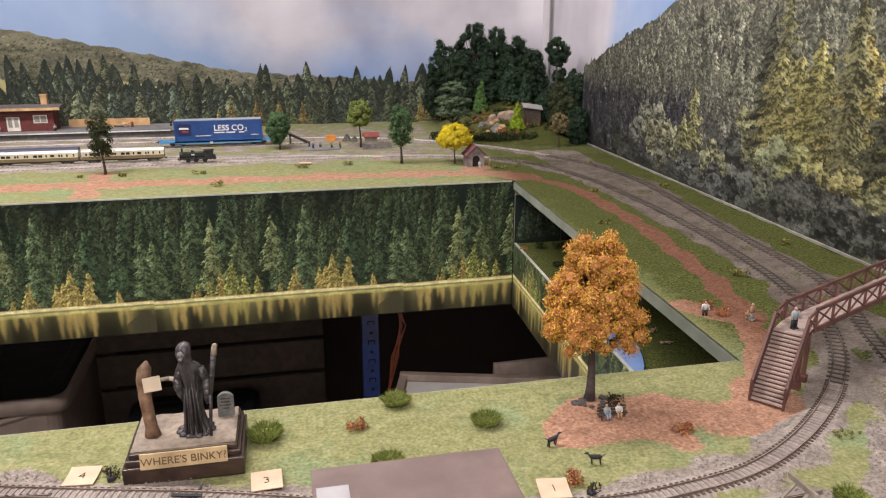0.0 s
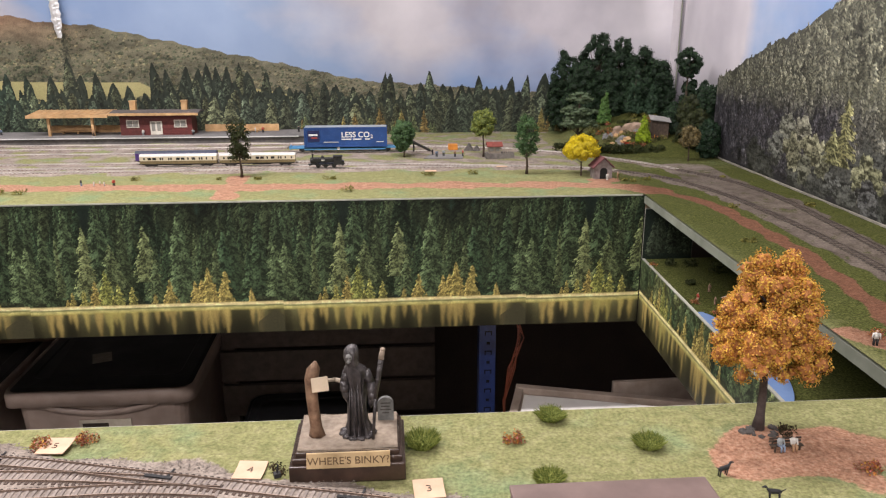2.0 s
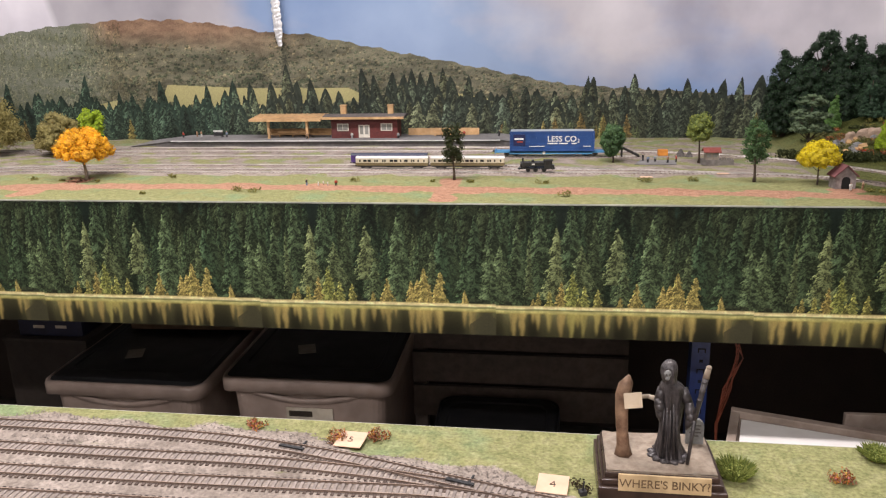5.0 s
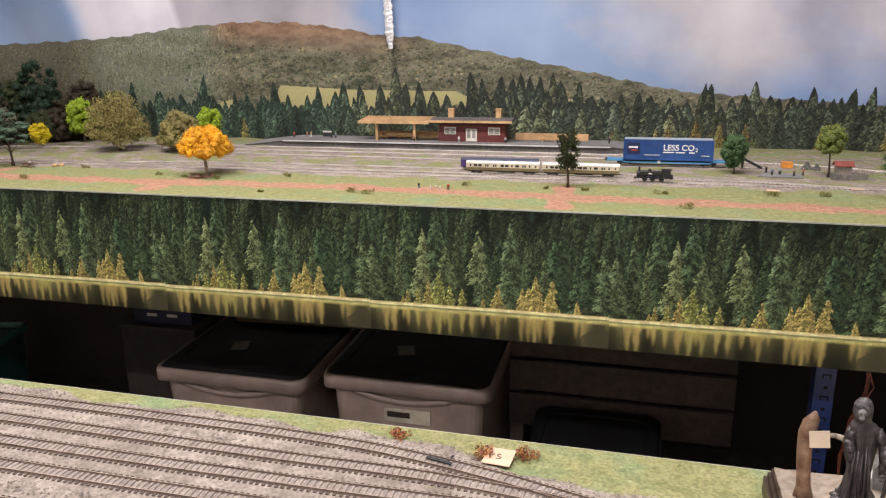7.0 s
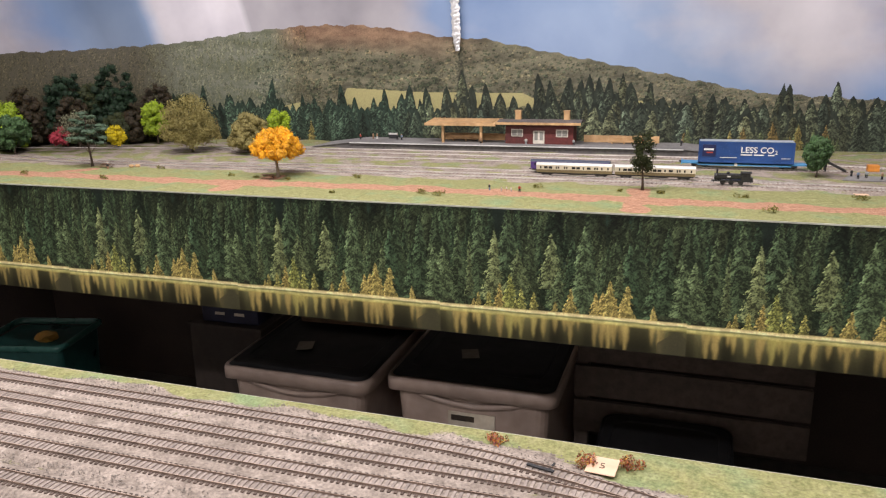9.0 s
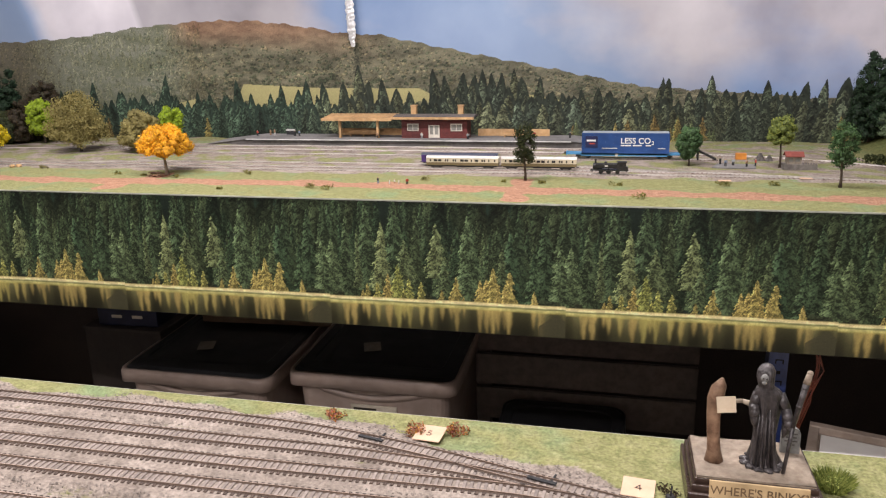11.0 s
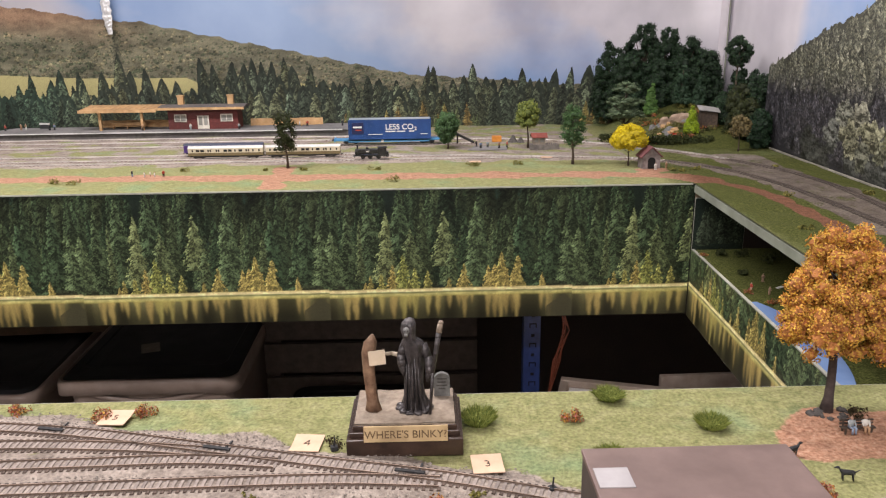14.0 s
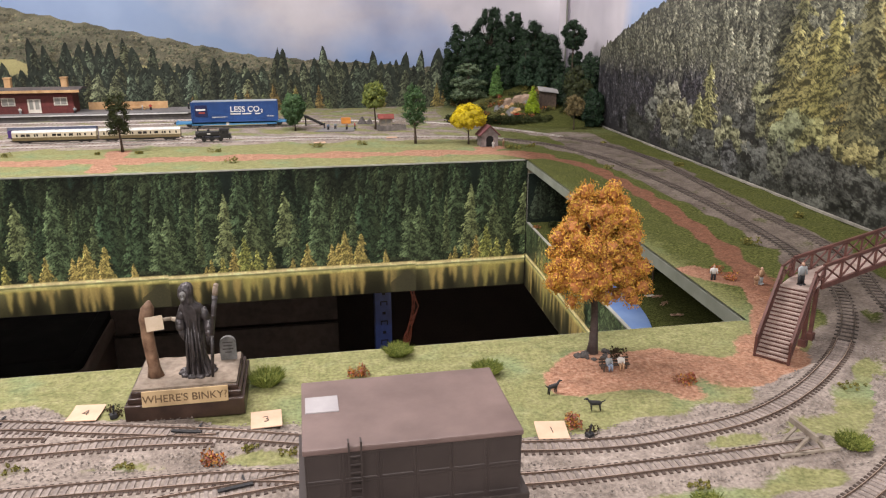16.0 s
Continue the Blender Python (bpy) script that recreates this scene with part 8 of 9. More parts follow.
pb = thing("picnic_table", "small brown picnic table under the cedar", "picnic table", (-2.085, 2.030, 0.0), 6, "picnic tables")
bm = bmesh.new()
box(bm, (0, 0, 0.0125), (0.036, 0.014, 0.0018))
part("tabletop", bm, M_POSTWOOD, pb)
for q in (-1, 1):
    bm = bmesh.new()
    box(bm, (0, q * 0.014, 0.0070), (0.036, 0.0052, 0.0016))
    part("seat", bm, M_POSTWOOD, pb)
    bm = bmesh.new()
    rod(bm, (q * 0.013, -0.014, 0.0), (q * 0.013, 0.003, 0.0125), 0.0011, n=6)
    rod(bm, (q * 0.013, 0.014, 0.0), (q * 0.013, -0.003, 0.0125), 0.0011, n=6)
    part("leg_frame", bm, M_POSTWOOD, pb)
copy_thing(pb, spot(-1.425, 1.945, 0.0, 2))
for x, y, c in ((-2.06, 2.01, M_FIG_DARK), (-2.10, 2.055, M_FIG_WHITE)):
    figurine("picnicker figurine by the table", (x, y, 0.0), 30, 0.018, c, M_FIG_TAN)
for x, y in ((-2.00, 2.05), (-1.985, 2.06)):
    bm = bmesh.new()
    ball(bm, (0, 0, 0.005), (0.010, 0.006, 0.006), 2, 0, 0.15)
    solo("boulder", bm, M_PINE, "pale tan boulder on the grass", "boulder", (x, y, 0.0), group="boulders")
for x, y, c, l in ((-0.752, 1.915, M_FIG_DARK, M_FIG_BLUE), (-0.718, 1.905, M_FIG_WHITE, M_FIG_WHITE), (-0.706, 1.912, M_FIG_WHITE, M_FIG_TAN), (-0.692, 1.903, M_FIG_WHITE, M_FIG_GREY), (-0.672, 1.910, M_FIG_RED, M_FIG_DARK)):
    figurine("tiny walker figurine on the red path", (x, y, 0.0), float(RNG.uniform(0, 360)), 0.017 if c != M_FIG_WHITE else 0.013, c, l, group="walkers")
for x, y, s in ((-0.147, 1.948, 1), (0.108, 1.972, 1), (-0.096, 1.802, 1), (-0.64, 1.974, 1), (-0.905, 1.835, 1.1), (-0.862, 1.828, 1), (-1.18, 2.02, 0.9), (-1.564, 1.972, 0.9), (-1.883, 2.05, 1), (-1.93, 1.85, 1), (0.228, 2.0, 0.9), (0.655, 1.875, 0.8), (0.743, 1.556, 0.8), (0.73, 0.965, 1.0), (0.915, 1.556, 0.7), (0.648, 1.283, 0.8), (-1.14, 1.79, 0.5), (-2.25, 1.86, 0.9), (-0.43, 1.965, 0.6), (-0.33, 1.965, 0.6), (0.60, 1.875, 0.6), (0.62, 1.862, 0.5), (0.90, 1.10, 0.7), (0.86, 1.88, 0.7), (0.87, 0.79, 0.9), (-1.47, 1.955, 0.5), (-1.36, 1.95, 0.5)):
    clump("grass_tuft", "low tuft of dry olive grass", "grass tuft", (x, y, 0.0), 0.020 * s, 0.010 * s, 0.011 * s, M_LEAF_TUFT, 130, 0.0022, "grass tufts")

# ---- wooded corner ----
M_LEAF_CONE = leaf_mat("yew_flock", [(0.025, 0.055, 0.03), (0.045, 0.085, 0.048), (0.065, 0.11, 0.06)])

def mound_z(x, y):
    return 0.100 * max(0.0, 1 - math.hypot((x - 0.88) / 0.26, (y - 2.62) / 0.40)) ** 0.8


for x, y, h, r in ((0.660, 2.80, 0.315, 0.080), (0.770, 2.80, 0.388, 0.092), (0.850, 2.77, 0.355, 0.086), (0.910, 2.73, 0.325, 0.080), (0.958, 2.67, 0.285, 0.068), (0.700, 2.72, 0.265, 0.075), (0.800, 2.70, 0.250, 0.075), (0.890, 2.65, 0.225, 0.068)):
    tree("wood_tree", "dark green broad-crowned tree of the corner wood", (x, y, mound_z(x, y) * 0.9), h - mound_z(x, y), r, "dome", M_LEAF_WOOD, 0.08, 300, 70, 0.0026, group="right wood", clump_r=0.015, core=0.7)
# behind the end of the forest picture
for x, y, h, r, m_ in ((0.985, 2.40, 0.250, 0.054, M_LEAF_WOOD), (0.995, 2.31, 0.238, 0.046, M_LEAF_WOOD), (0.955, 2.34, 0.200, 0.046, M_LEAF_DARK), (0.930, 2.40, 0.160, 0.045, M_LEAF_WOOD), (0.945, 2.28, 0.150, 0.042, M_LEAF_DARK), (0.955, 2.20, 0.125, 0.032, M_LEAF_PINE)):
    tree("wood_tree", "dark green crowded tree beside the forest picture", (x, y, mound_z(x, y) * 0.9), h - mound_z(x, y), r, "egg", m_, 0.06, 170, 60, 0.0028, group="right wood", clump_r=0.014)
tree("brown_shrub", "tall tan feathery shrub at the wood's edge", (0.874, 2.145, 0.0), 0.108, 0.030, "egg", leaf_mat("tan_flock", [(0.18, 0.14, 0.06), (0.27, 0.21, 0.10), (0.13, 0.11, 0.05)]), 0.45, 60, 50, 0.0024, clump_r=0.011)
tree("tall_tree", "tall thin tree with an open dark crown", (0.950, 2.385, mound_z(0.950, 2.385)), 0.322 - mound_z(0.950, 2.385), 0.042, "round", M_LEAF_WOOD, 0.66, 70, 50, 0.0026, clump_r=0.011)
tree("layered_pine", "grey-green layered pine on a tall bare trunk", (0.570, 2.24, 0.0), 0.212, 0.068, "tiers", leaf_mat("layer_flock", [(0.07, 0.105, 0.055), (0.11, 0.155, 0.085), (0.16, 0.205, 0.12)]), 0.45, 90, 56, 0.0026, clump_r=0.017, squash=0.42)
for x, y, h, r, m_ in ((0.745, 2.58, 0.130, 0.026, leaf_mat("fresh_cone", [(0.07, 0.15, 0.04), (0.12, 0.23, 0.06), (0.16, 0.28, 0.08)])), (0.846, 2.575, 0.150, 0.036, M_LEAF_CONE), (0.900, 2.56, 0.115, 0.028, M_LEAF_CONE), (0.80, 2.33, 0.085, 0.024, M_LEAF_LIME)):
    tree("cone_tree", "pointed evergreen in the corner garden", (x, y, mound_z(x, y)), h, r, "cone", m_, 0.10, 130, 50, 0.0022, group="evergreens", clump_r=0.008)
c = np.stack([np.linspace(-0.15, 0.165, 110), -0.27 * np.linspace(-0.15, 0.165, 110) + RNG.uniform(-0.007, 0.007, 110), RNG.uniform(0.006, 0.026, 110)], 1)
v, f = flock(c, np.full(110, 0.010), 46, 0.0028)
v[:, 2] = np.maximum(v[:, 2], 0)
tagged(link_mesh("hedge", v, f, M_LEAF_DARK, at=(0.675, 2.305, 0.0)), "clipped dark green hedge below the garden", "hedge")
gh = thing("garden_hut", "small dark wooden hut with a pale grey roof", "hut", (0.862, 2.365, mound_z(0.862, 2.365) - 0.006), -12)
bm = bmesh.new()
box(bm, (0, 0, 0.026), (0.052, 0.040, 0.058))
part("wall", bm, M_BARK, gh)
bm = bmesh.new()
loft(bm, [[(-0.032, y, z + 0.003), (0.032, y, z - 0.005), (0.032, y, z - 0.003), (-0.032, y, z + 0.005)] for y, z in ((-0.027, 0.057), (0.025, 0.066))])
part("roof", bm, mat("hut_sheet", (0.30, 0.29, 0.28), (0.42, 0.41, 0.40), 90, 20, 0.7), gh, "pale grey roof sheet")
for i in range(26):
    x, y = float(RNG.uniform(0.68, 0.83)), float(RNG.uniform(2.32, 2.46))
    bm = bmesh.new()
    ball(bm, (0, 0, 0.002), (float(RNG.uniform(0.006, 0.016)), 0.007, float(RNG.uniform(0.004, 0.010))), 2, 0, 0.2)
    solo("garden_rock", bm, M_PINE if i % 4 == 0 else M_STONE, "weathered rock in the garden bank", "rock", (x, y, mound_z(x, y)), group="garden rocks")
for i in range(3):
    bm = bmesh.new()
    ball(bm, (0, 0, 0.010), (0.018 + 0.003 * i, 0.010, 0.020 + 0.003 * (i % 2)), 2, 0, 0.24)
    x, y = 0.752 + i * 0.030, 2.44 - 0.006 * i
    solo("pink_boulder", bm, mat("pink_rock", (0.34, 0.24, 0.17), (0.48, 0.36, 0.27), 120, 20, 0.9), "pinkish rounded rock face behind the garden", "rock", (x, y, mound_z(x, y) - 0.002), group="rock faces")
for i in range(96):
    x, y = float(RNG.uniform(0.64, 0.92)), float(RNG.uniform(2.29, 2.56))
    clump("garden_plant", "small flowering plant in the garden bank", "plants", (x, y, mound_z(x, y)), 0.015, 0.012, 0.012, (M_LEAF_FLOWER, M_LEAF_DARK, M_LEAF_TUFT, M_LEAF_OLIVE)[i % 4], 160, 0.0022, "garden plants")
clump("red_flowers", "bright red flower bed in the garden", "flowers", (0.755, 2.345, mound_z(0.755, 2.345)), 0.010, 0.006, 0.006, leaf_mat("red_flock", [(0.55, 0.03, 0.02), (0.65, 0.06, 0.03)]), 110, 0.002)

# ---- under the boards ----
# Dark sheets added to close off the space and stand in for its shade.
slab("dark_sheet_back", (-4.0, 3.10, -1.30), (1.7, 3.12, -0.05), M_UNDERDARK, "dark sheet added below the far board for its shade", "curtain")
slab("dark_sheet_side", (1.55, 0.2, -1.30), (1.57, 3.10, -0.05), M_UNDERDARK, "dark sheet added below the side board for its shade", "curtain")
slab("dark_sheet_left", (-3.6, 0.2, -1.30), (-3.58, 3.10, -0.05), M_UNDERDARK, "dark sheet added below the left end for its shade", "curtain")
M_TUB = mat("tub_taupe", (0.37, 0.28, 0.235), (0.44, 0.345, 0.295), 30, 6, 0.45, bump=0.1)
M_LID = mat("lid_black", (0.008, 0.008, 0.009), (0.016, 0.016, 0.018), 60, 8, 0.5)
M_LABEL = mat("paper_label", (0.55, 0.48, 0.38), (0.66, 0.60, 0.50), 60, 10, 0.7)


def rrect(w, d, r, z, n_=6):
    out_ = []
    for cx, cy, a0 in ((w - r, d - r, 0), (-w + r, d - r, 90), (-w + r, -d + r, 180), (w - r, -d + r, 270)):
        for t in range(n_):
            a_ = radians(a0 + 90 * t / (n_ - 1))
            out_.append((cx + r * math.cos(a_), cy + r * math.sin(a_), z))
    return out_


def tub(at, label, words, w=0.283, d=0.42, h=0.595, body=None):
    tb_ = thing("storage_tub", label, "storage tub", at, group="storage tubs")
    bm_ = bmesh.new()
    loft(bm_, [rrect(w * 0.80, d * 0.84, 0.05, 0.0), rrect(w * 0.86, d * 0.90, 0.05, h * 0.5), rrect(w * 0.90, d * 0.93, 0.05, h - 0.05)])
    part("body", bm_, body or M_TUB, tb_, smooth=False)
    bm_ = bmesh.new()
    ring_a = rrect(w * 0.99, d * 0.99, 0.06, h - 0.058, 8)
    sag = lambda p: (p[0], p[1], p[2] - 0.024 * (abs(p[0]) / w) ** 2 * (p[1] < 0))
    rims = [[sag(p) for p in rrect(w * k_, d * k_, 0.06, h + z, 8)] for k_, z in ((0.955, -0.050), (1.0, -0.046), (1.0, -0.010), (0.990, 0.0), (0.965, 0.0), (0.955, -0.012))]
    loft(bm_, rims, cap=False)
    part("rim", bm_, body or M_TUB, tb_, smooth=True)
    bm_ = bmesh.new()
    loft(bm_, [[sag(p) for p in rrect(w * k_, d * k_, 0.055, h + z, 8)] for k_, z in ((0.960, -0.014), (0.957, -0.004), (0.92, 0.004), (0.80, 0.006), (0.78, 0.001))])
    part("lid", bm_, M_LID, tb_, "black plastic lid", smooth=False)
    bm_ = bmesh.new()
    loft(bm_, [[(x, -d * 0.935 - 0.006 + y, h - 0.07 - 0.03 * (1 - (x / (w * 0.62)) ** 2) + z) for y, z in ((0.006, 0.012), (-0.004, 0.012), (-0.006, -0.004), (0.006, -0.008))] for x in np.linspace(-w * 0.62, w * 0.62, 15)])
    part("handle_lip", bm_, body or M_TUB, tb_, smooth=True)
    if words:
        bm_ = bmesh.new()
        box(bm_, (0.01, -d * 0.905 - 0.012, h - 0.150), (0.16, 0.003, 0.050))
        lb = part("label", bm_, M_LABEL, tb_, "white paper label")
        bm_ = bmesh.new()
        box(bm_, (-0.02, -d * 0.905 - 0.0142, h - 0.146), (0.080, 0.001, 0.020))
        part("name_bar", bm_, M_INKED, lb)
    bm_ = bmesh.new()
    box(bm_, (-0.05, -0.20, h + 0.0035), (0.06, 0.08, 0.001), rz=20)
    part("lid_label", bm_, mat("lid_label", (0.24, 0.21, 0.17), (0.34, 0.30, 0.25), 60, 10, 0.7), tb_)
    return tb_


tub((-1.575, 2.63, -1.30), "taupe plastic storage tub with a black lid", False, 0.295, h=0.568)
tub((-0.918, 2.63, -1.30), "taupe plastic storage tub with a black lid and paper label", True, 0.293, h=0.611)
tub((-0.300, 2.34, -1.30), "black plastic storage tub in the shadow", False, 0.22, 0.28, 0.365, M_LID)
sb = thing("shelf_upright", "blue slotted steel shelving upright under the board", "shelf upright", (0.268, 1.945, -1.30))
M_RACK = mat("rack_blue", (0.012, 0.028, 0.115), (0.022, 0.046, 0.18), 60, 10, 0.4)
bm = bmesh.new()
box(bm, (0, 0, 0.62), (0.044, 0.003, 1.24))
box(bm, (-0.0215, 0.02, 0.62), (0.003, 0.042, 1.24))
box(bm, (0.0215, 0.02, 0.62), (0.003, 0.042, 1.24))
part("channel", bm, M_RACK, sb)
# Black plates on the channel paint in the dark of its slots.
for i in range(30):
    bm = bmesh.new()
    z = 0.40 + i * 0.029
    if i % 2:
        box(bm, (0.002, -0.0018, z), (0.009, 0.0012, 0.008))
    else:
        for dx, dz, w, h in ((0, 0.005, 0.020, 0.003), (-0.0085, 0, 0.003, 0.012), (0.0085, 0, 0.003, 0.012)):
            box(bm, (dx + 0.002, -0.0018, z + dz), (w, 0.0012, h))
    part("slot", bm, M_BLACK, sb)
M_SHELFWOOD = mat("dark_timber", (0.085, 0.062, 0.050), (0.130, 0.098, 0.080), 50, 8, 0.8)
for z0, z1 in ((-0.762, -0.60), (-0.897, -0.778), (-1.04, -0.915)):
    bm = bmesh.new()
    box(bm, (0, 0, 0), (0.80, 0.022, z1 - z0), bevel=0.003)
    solo("shelf_board", bm, M_SHELFWOOD, "dark timber board below the far side", "shelf board", (-0.235, 2.66, (z0 + z1) / 2), group="shelf boards")
bm = bmesh.new()
box(bm, (0, 0, 0), (0.05, 0.05, 0.70), bevel=0.003)
solo("shelf_post", bm, M_SHELFWOOD, "dark timber post beside the tubs", "shelf post", (-0.610, 2.70, -0.95))
fl = thing("cardboard_flap", "brown cardboard tray lying over the tubs", "cardboard", (-1.40, 2.83, -0.7085), 3)
M_FLAP = mat("cardboard", (0.09, 0.055, 0.03), (0.13, 0.08, 0.045), 40, 8, 0.85)
bm = bmesh.new()
box(bm, (0, 0, 0), (0.75, 0.32, 0.03))
part("sheet", bm, M_FLAP, fl)
bm = bmesh.new()
box(bm, (0.0, -0.155, 0.0355), (0.75, 0.012, 0.04))
part("front_lip", bm, M_FLAP, fl)
bx = thing("open_carton", "open oak-coloured wooden tray with a sheet of white paper", "tray", (0.342, 1.889, -1.30), -16.2)
M_CARTON = mat("carton_wood", (0.40, 0.31, 0.25), (0.54, 0.44, 0.37), 50, 8, 0.6)
for name, c_, s_ in (("side", (0.31, -0.011, 0.3685), (0.62, 0.022, 0.737)), ("side", (0.31, -0.409, 0.3685), (0.62, 0.022, 0.737)), ("end", (0.011, -0.21, 0.367), (0.022, 0.376, 0.734)), ("end", (0.609, -0.21, 0.367), (0.022, 0.376, 0.734))):
    bm = bmesh.new()
    box(bm, c_, s_, bevel=0.0025)
    part(name, bm, M_CARTON, bx)
bm = bmesh.new()
box(bm, (0.31, -0.21, 0.360), (0.576, 0.376, 0.720))
part("bottom", bm, M_CARTON, bx)
bm = bmesh.new()
box(bm, (0.30, -0.225, 0.727), (0.54, 0.35, 0.012), rz=1.0, bevel=0.001)
part("paper", bm, mat("white_paper", (0.84, 0.80, 0.77), (0.90, 0.87, 0.84), 30, 6, 0.8, wear=0.06), bx, "white paper sheets")
bm = bmesh.new()
box(bm, (0, 0, 0), (0.40, 0.014, 0.07), bevel=0.002)
solo("timber_offcut", bm, M_CARTON, "oak-coloured strip leaning behind the tray", "offcut", (0.80, 1.86, -0.585), 2)
M_WIRE = mat("wire_red", (0.20, 0.050, 0.026), (0.30, 0.085, 0.045), 60, 10, 0.4)
for i in range(6):
    bm = bmesh.new()
    pts = [Vector((0.335 + 0.004 * i + 0.012 * math.sin(i), 1.90, -0.30)), Vector((0.335 + 0.003 * i, 1.895, -0.38)), Vector((0.350 + 0.010 * math.cos(i * 2), 1.89, -0.43)), Vector((0.320 + 0.004 * i, 1.90, -0.52)), Vector((0.310 + 0.005 * math.sin(i * 3), 1.90, -0.62)), Vector((0.318, 1.905, -0.75))]
    for p_, q_ in zip(pts, pts[1:]):
        rod(bm, p_, q_, 0.0013, n=6)
    solo("wire", bm, M_WIRE, "thin red wire hanging below the board", "wire", group="wires")

M_TEAL = mat("teal_plastic", (0.010, 0.050, 0.046), (0.020, 0.085, 0.078), 40, 6, 0.35)
M_CASE = mat("navy_case", (0.010, 0.012, 0.035), (0.018, 0.020, 0.055), 60, 8, 0.4)
cr_ = thing("teal_crate", "translucent teal storage crate standing on the floor", "crate", (-2.95, 2.42, -1.30), 14)
bm = bmesh.new()
loft(bm, [rrect(0.17, 0.14, 0.03, 0.0), rrect(0.19, 0.16, 0.03, 0.46)])
part("body", bm, M_TEAL, cr_)
bm = bmesh.new()
loft(bm, [rrect(k_, k_ - 0.03, 0.03, z) for k_, z in ((0.198, 0.462), (0.206, 0.470), (0.206, 0.490), (0.192, 0.492), (0.190, 0.470))], cap=False)
part("rim", bm, mat("teal_rim", (0.025, 0.10, 0.085), (0.045, 0.15, 0.13), 40, 6, 0.3), cr_, smooth=True)
bm = bmesh.new()
ball(bm, (0.05, -0.02, 0.475), (0.05, 0.04, 0.028), 2, 0, 0.15)
part("contents", bm, mat("orange_bag", (0.40, 0.20, 0.03), (0.52, 0.28, 0.05), 60, 10, 0.5), cr_, "orange packet")
db = thing("dark_box", "dark cardboard box beside the storage tubs", "box", (-2.03, 2.62, -1.30))
bm = bmesh.new()
box(bm, (0, 0, 0.29), (0.34, 0.26, 0.58), bevel=0.004)
part("body", bm, mat("box_brown", (0.030, 0.022, 0.018), (0.05, 0.037, 0.03), 40, 8, 0.8), db)
bm = bmesh.new()
box(bm, (0, 0, 0.583), (0.352, 0.272, 0.012), bevel=0.003)
part("lid", bm, mat("box_lid", (0.04, 0.03, 0.025), (0.06, 0.045, 0.04), 40, 8, 0.8), db)
tc_ = thing("tool_case", "navy plastic case with two pale labels on the box", "case", (-2.02, 2.60, -0.7105), 2)
bm = bmesh.new()
box(bm, (0, 0, 0.036), (0.26, 0.17, 0.072), bevel=0.006)
part("shell", bm, M_CASE, tc_)
for q in (-0.045, 0.045):
    bm = bmesh.new()
    box(bm, (q, -0.0858, 0.040), (0.045, 0.0012, 0.012))
    part("label", bm, M_LABEL, tc_)
# ---- track pieces ----
M_RAILFAR = mat("rail_nickel", (0.46, 0.42, 0.38), (0.66, 0.62, 0.58), 300, 20, 0.4, 0.4)
M_SLEEPER_FAR = mat("sleeper_red_brown", (0.085, 0.050, 0.036), (0.17, 0.105, 0.078), 300, 20, 0.85)
M_RAILDARK = mat("rail_dark", (0.10, 0.080, 0.066), (0.21, 0.175, 0.15), 300, 20, 0.45, 0.5)


def rail_mesh(name, line, side, gauge, parent, z0, h=0.0018, w=0.00040):
    d = np.gradient(line, axis=0)
    d /= np.linalg.norm(d, axis=1, keepdims=True)
    nrm_ = np.stack([-d[:, 1], d[:, 0]], 1)
    prof = [(-w * 1.6, 0.0), (w * 1.6, 0.0), (w * 0.6, 0.0007), (w, h - 0.0007), (w * 0.85, h), (-w * 0.85, h), (-w, h - 0.0007), (-w * 0.6, 0.0007)]
    m = len(prof)
    vs_, fs_, mi = [], [], []
    for q, nn in zip(line, nrm_):
        for a, z in prof:
            vs_.append((*(q + nn * (side * gauge / 2 + a)), z0 + z))
    for i in range(len(line) - 1):
        for j in range(m):
            fs_.append((i * m + j, i * m + (j + 1) % m, (i + 1) * m + (j + 1) % m, (i + 1) * m + j))
            mi.append(3 if line[i][1] > 2.0 else 2 if line[i][0] > 0.62 and line[i][1] > 0.58 and line[i][1] < 2.0 else 1 if j == 4 else 0)
    fs_ += [tuple(range(m))[::-1], tuple((len(line) - 1) * m + j for j in range(m))]
    mi += [0, 0]
    return link_mesh(name, vs_, fs_, [M_RAILSIDE, M_RAILTOP, M_RAILDARK, M_RAILFAR], parent, matidx=mi)


SLEEPER_Y = (-0.0108, -0.0062, 0.0062, 0.0108)
SLEEPER_VS = np.array([(x * (1 if z == 0 else 0.86), y, z) for y in SLEEPER_Y for x, z in ((-0.0015, 0.0), (0.0015, 0.0), (0.0015, 0.0019), (-0.0015, 0.0019))])
SLEEPER_FS = [(0, 1, 2, 3), (15, 14, 13, 12)] + [(4 * a + b, 4 * a + 4 + b, 4 * a + 4 + (b + 1) % 4, 4 * a + (b + 1) % 4) for a in range(3) for b in range(4)]
SLEEPER_MI = [0, 0] + [1 if a == 1 else 0 for a in range(3) for b in range(4)]
sleeper_me = {True: None, False: None}


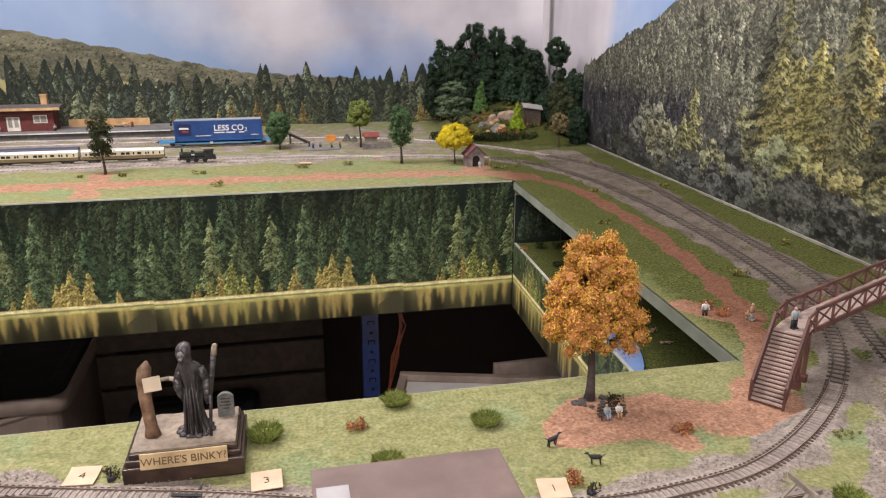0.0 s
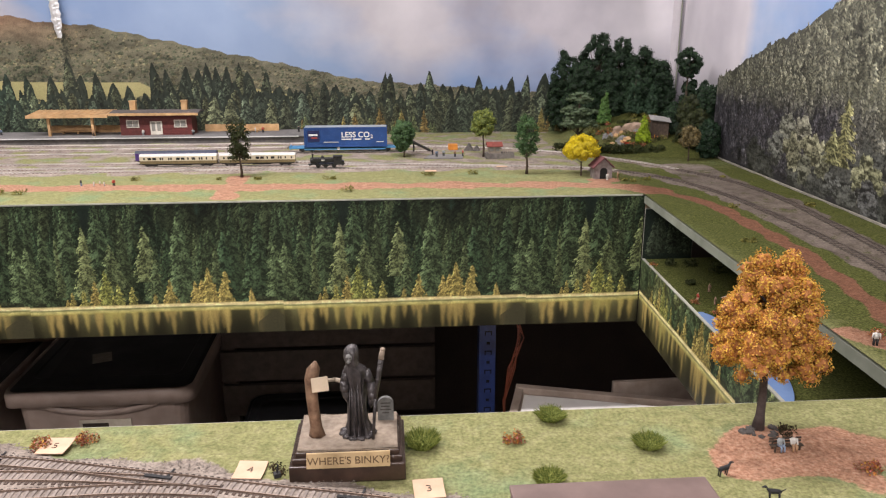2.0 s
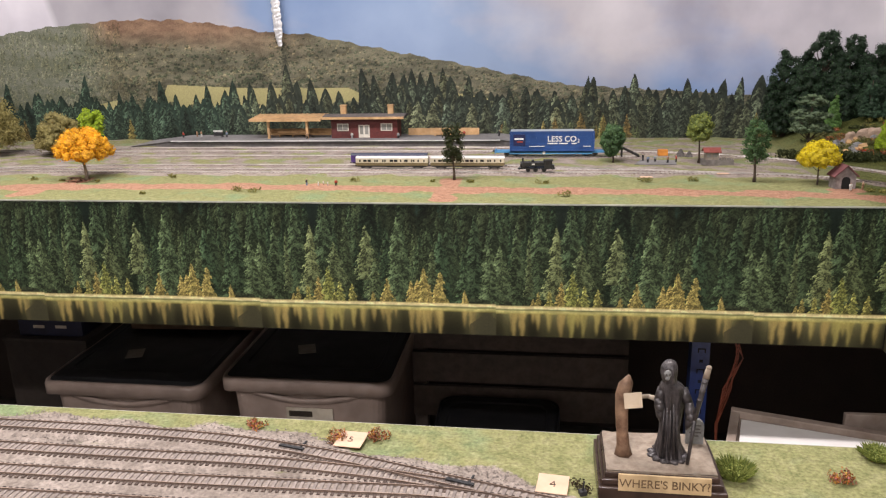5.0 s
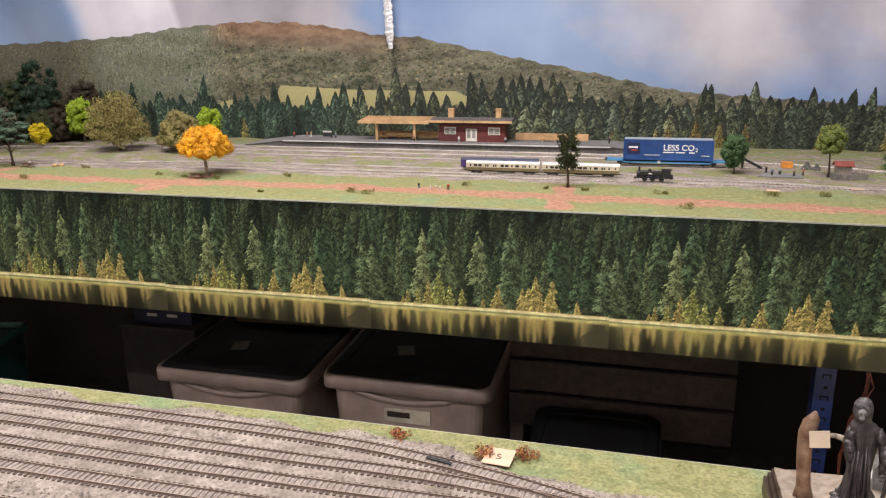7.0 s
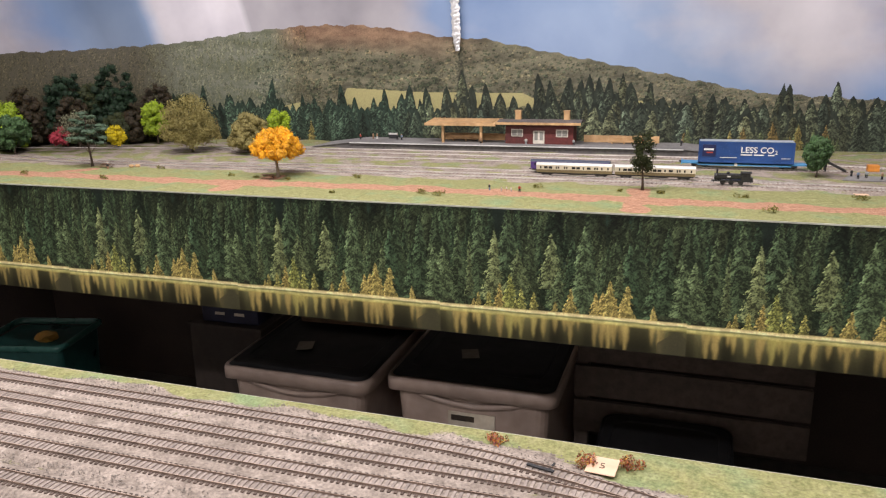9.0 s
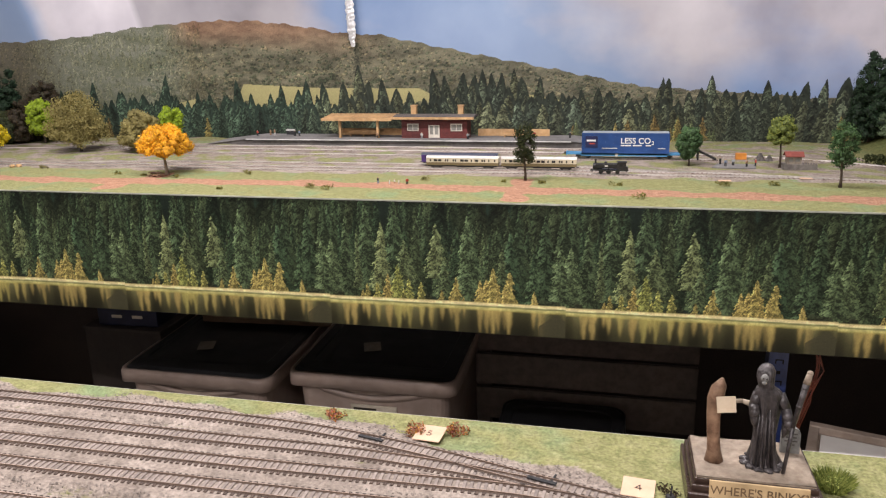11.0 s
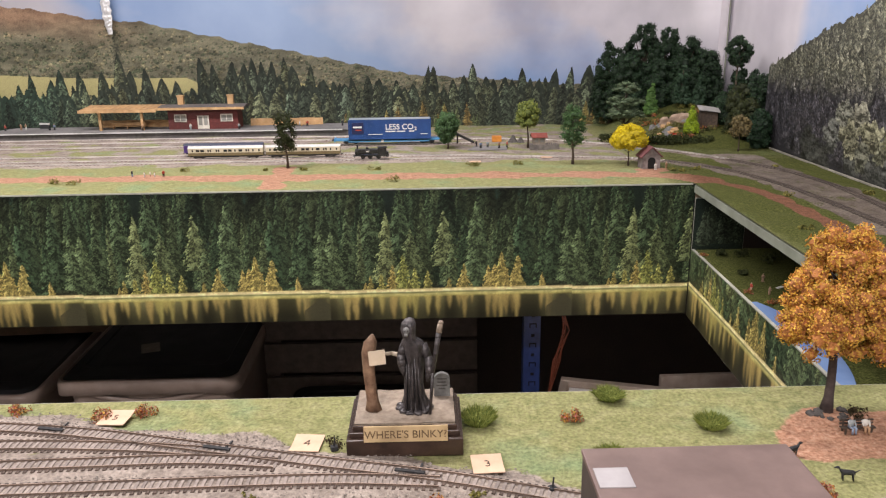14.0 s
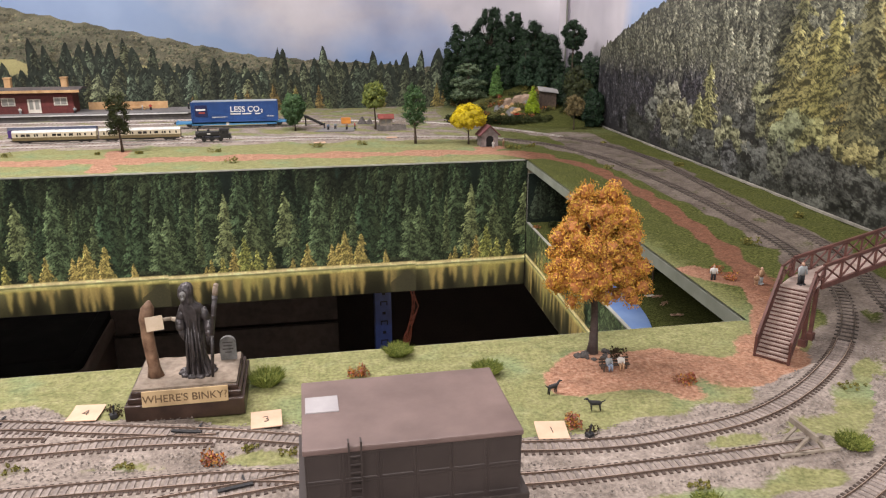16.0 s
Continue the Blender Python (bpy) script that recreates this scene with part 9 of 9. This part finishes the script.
def track(key, label, near):
    """Rails and sleepers; near: the stretch of the line whose sleepers are single pieces."""
    line = LINES[key]
    th = thing("railway_track", label, "railway track", group="railway tracks")
    for s in (-1, 1):
        rail_mesh("rail", line, s, 0.0133, th, 0.0036)
    d = np.gradient(line, axis=0)
    ang = np.arctan2(d[:, 1], d[:, 0])
    rest_v, rest_f, rest_m, single = [], [], [], 0
    for i_, (q, a) in enumerate(zip(line, ang)):
        dark_run = q[0] > 0.62 and q[1] > 0.58
        if (q[1] > 2.0 or dark_run) and i_ % 2:
            continue
        wide = 1.5 if q[1] > 2.0 else 1.25 if dark_run else 1.0
        if near(q) and single < 300:
            if sleeper_me[dark_run] is None:
                ob = link_mesh("sleeper", SLEEPER_VS, SLEEPER_FS, [M_SLEEPER_DARK, M_SLEEPER_SIDE] if dark_run else [M_SLEEPER_END, M_SLEEPER], th, matidx=SLEEPER_MI)
                sleeper_me[dark_run] = ob.data
            else:
                ob = new("sleeper", sleeper_me[dark_run])
                ob.parent = th
            ob.location = Vector((*q, 0.0020)) * K
            ob.rotation_euler = (0, 0, float(a) + random.uniform(-0.02, 0.02))
            single += 1
        else:
            c, s = math.cos(a), math.sin(a)
            n0 = len(rest_v)
            rest_v += [(q[0] + c * x * wide - s * y, q[1] + s * x * wide + c * y, z + 0.0020) for x, y, z in SLEEPER_VS]
            rest_f += [tuple(n0 + i for i in f) for f in SLEEPER_FS]
            rest_m += [m + (4 if q[1] > 2.0 else 2 if dark_run else 0) for m in SLEEPER_MI]
    if rest_v:
        tagged(link_mesh("track_web", rest_v, rest_f, [M_SLEEPER_END, M_SLEEPER, M_SLEEPER_DARK, M_SLEEPER_SIDE, M_SLEEPER_FAR, M_SLEEPER_FAR], th, matidx=rest_m), kind="stuff")
    return th


def in_view(q):
    return q[1] < 1.2 and -0.95 < q[0] < 0.8


for key, label in (("yard_1", "curving brown-railed model track that rounds the layout"), ("yard_2", "straight weathered model track of the yard"), ("yard_3", "straight weathered model track of the yard"), ("yard_4", "straight weathered model track of the yard"),
                   ("yard_5", "siding track that ends at the buffer stop"), ("yard_6", "short weathered spur joining the siding"), ("outer", "outer curving track running under the footbridge"), ("main_2", "long straight track beyond the red path"), ("main_3", "loop track that holds the purple railcar"),
                   ("station_1", "straight track along the station platform"), ("siding", "goods siding track that carries the blue wagon")):
    track(key, label, in_view)

# loose chippings round the near tracks
RNG = np.random.default_rng(5)
cand = np.stack([RNG.uniform(-1.0, 0.80, 90000), RNG.uniform(0.42, 0.80, 90000)], 1)
cov, dtr = cover_of(cand)
cand = cand[((cov[:, 0] > 0.5) & (cov[:, 1] < 0.3) & (cov[:, 2] < 0.25) & ((cand[:, 1] < 0.69) | (cand[:, 0] > 0.6)))][:26000]
OCT = np.array([(1, 0, 0), (-1, 0, 0), (0, 1, 0), (0, -1, 0), (0, 0, 0.8), (0, 0, -0.8)], float)
OCF = np.array([(0, 2, 4), (2, 1, 4), (1, 3, 4), (3, 0, 4), (2, 0, 5), (1, 2, 5), (3, 1, 5), (0, 3, 5)])
sz = RNG.uniform(0.0005, 0.0012, (len(cand), 1, 1)) * RNG.uniform(0.7, 1.3, (len(cand), 6, 3))
vv = OCT[None] * sz + np.column_stack([cand, np.full(len(cand), 0.0018)])[:, None, :]
ff = OCF[None] + 6 * np.arange(len(cand))[:, None, None]
tagged(link_mesh("ballast_chippings", vv.reshape(-1, 3), ff.reshape(-1, 3), M_BALLAST), "loose grey ballast chippings between the sleepers", "ballast", kind="stuff")
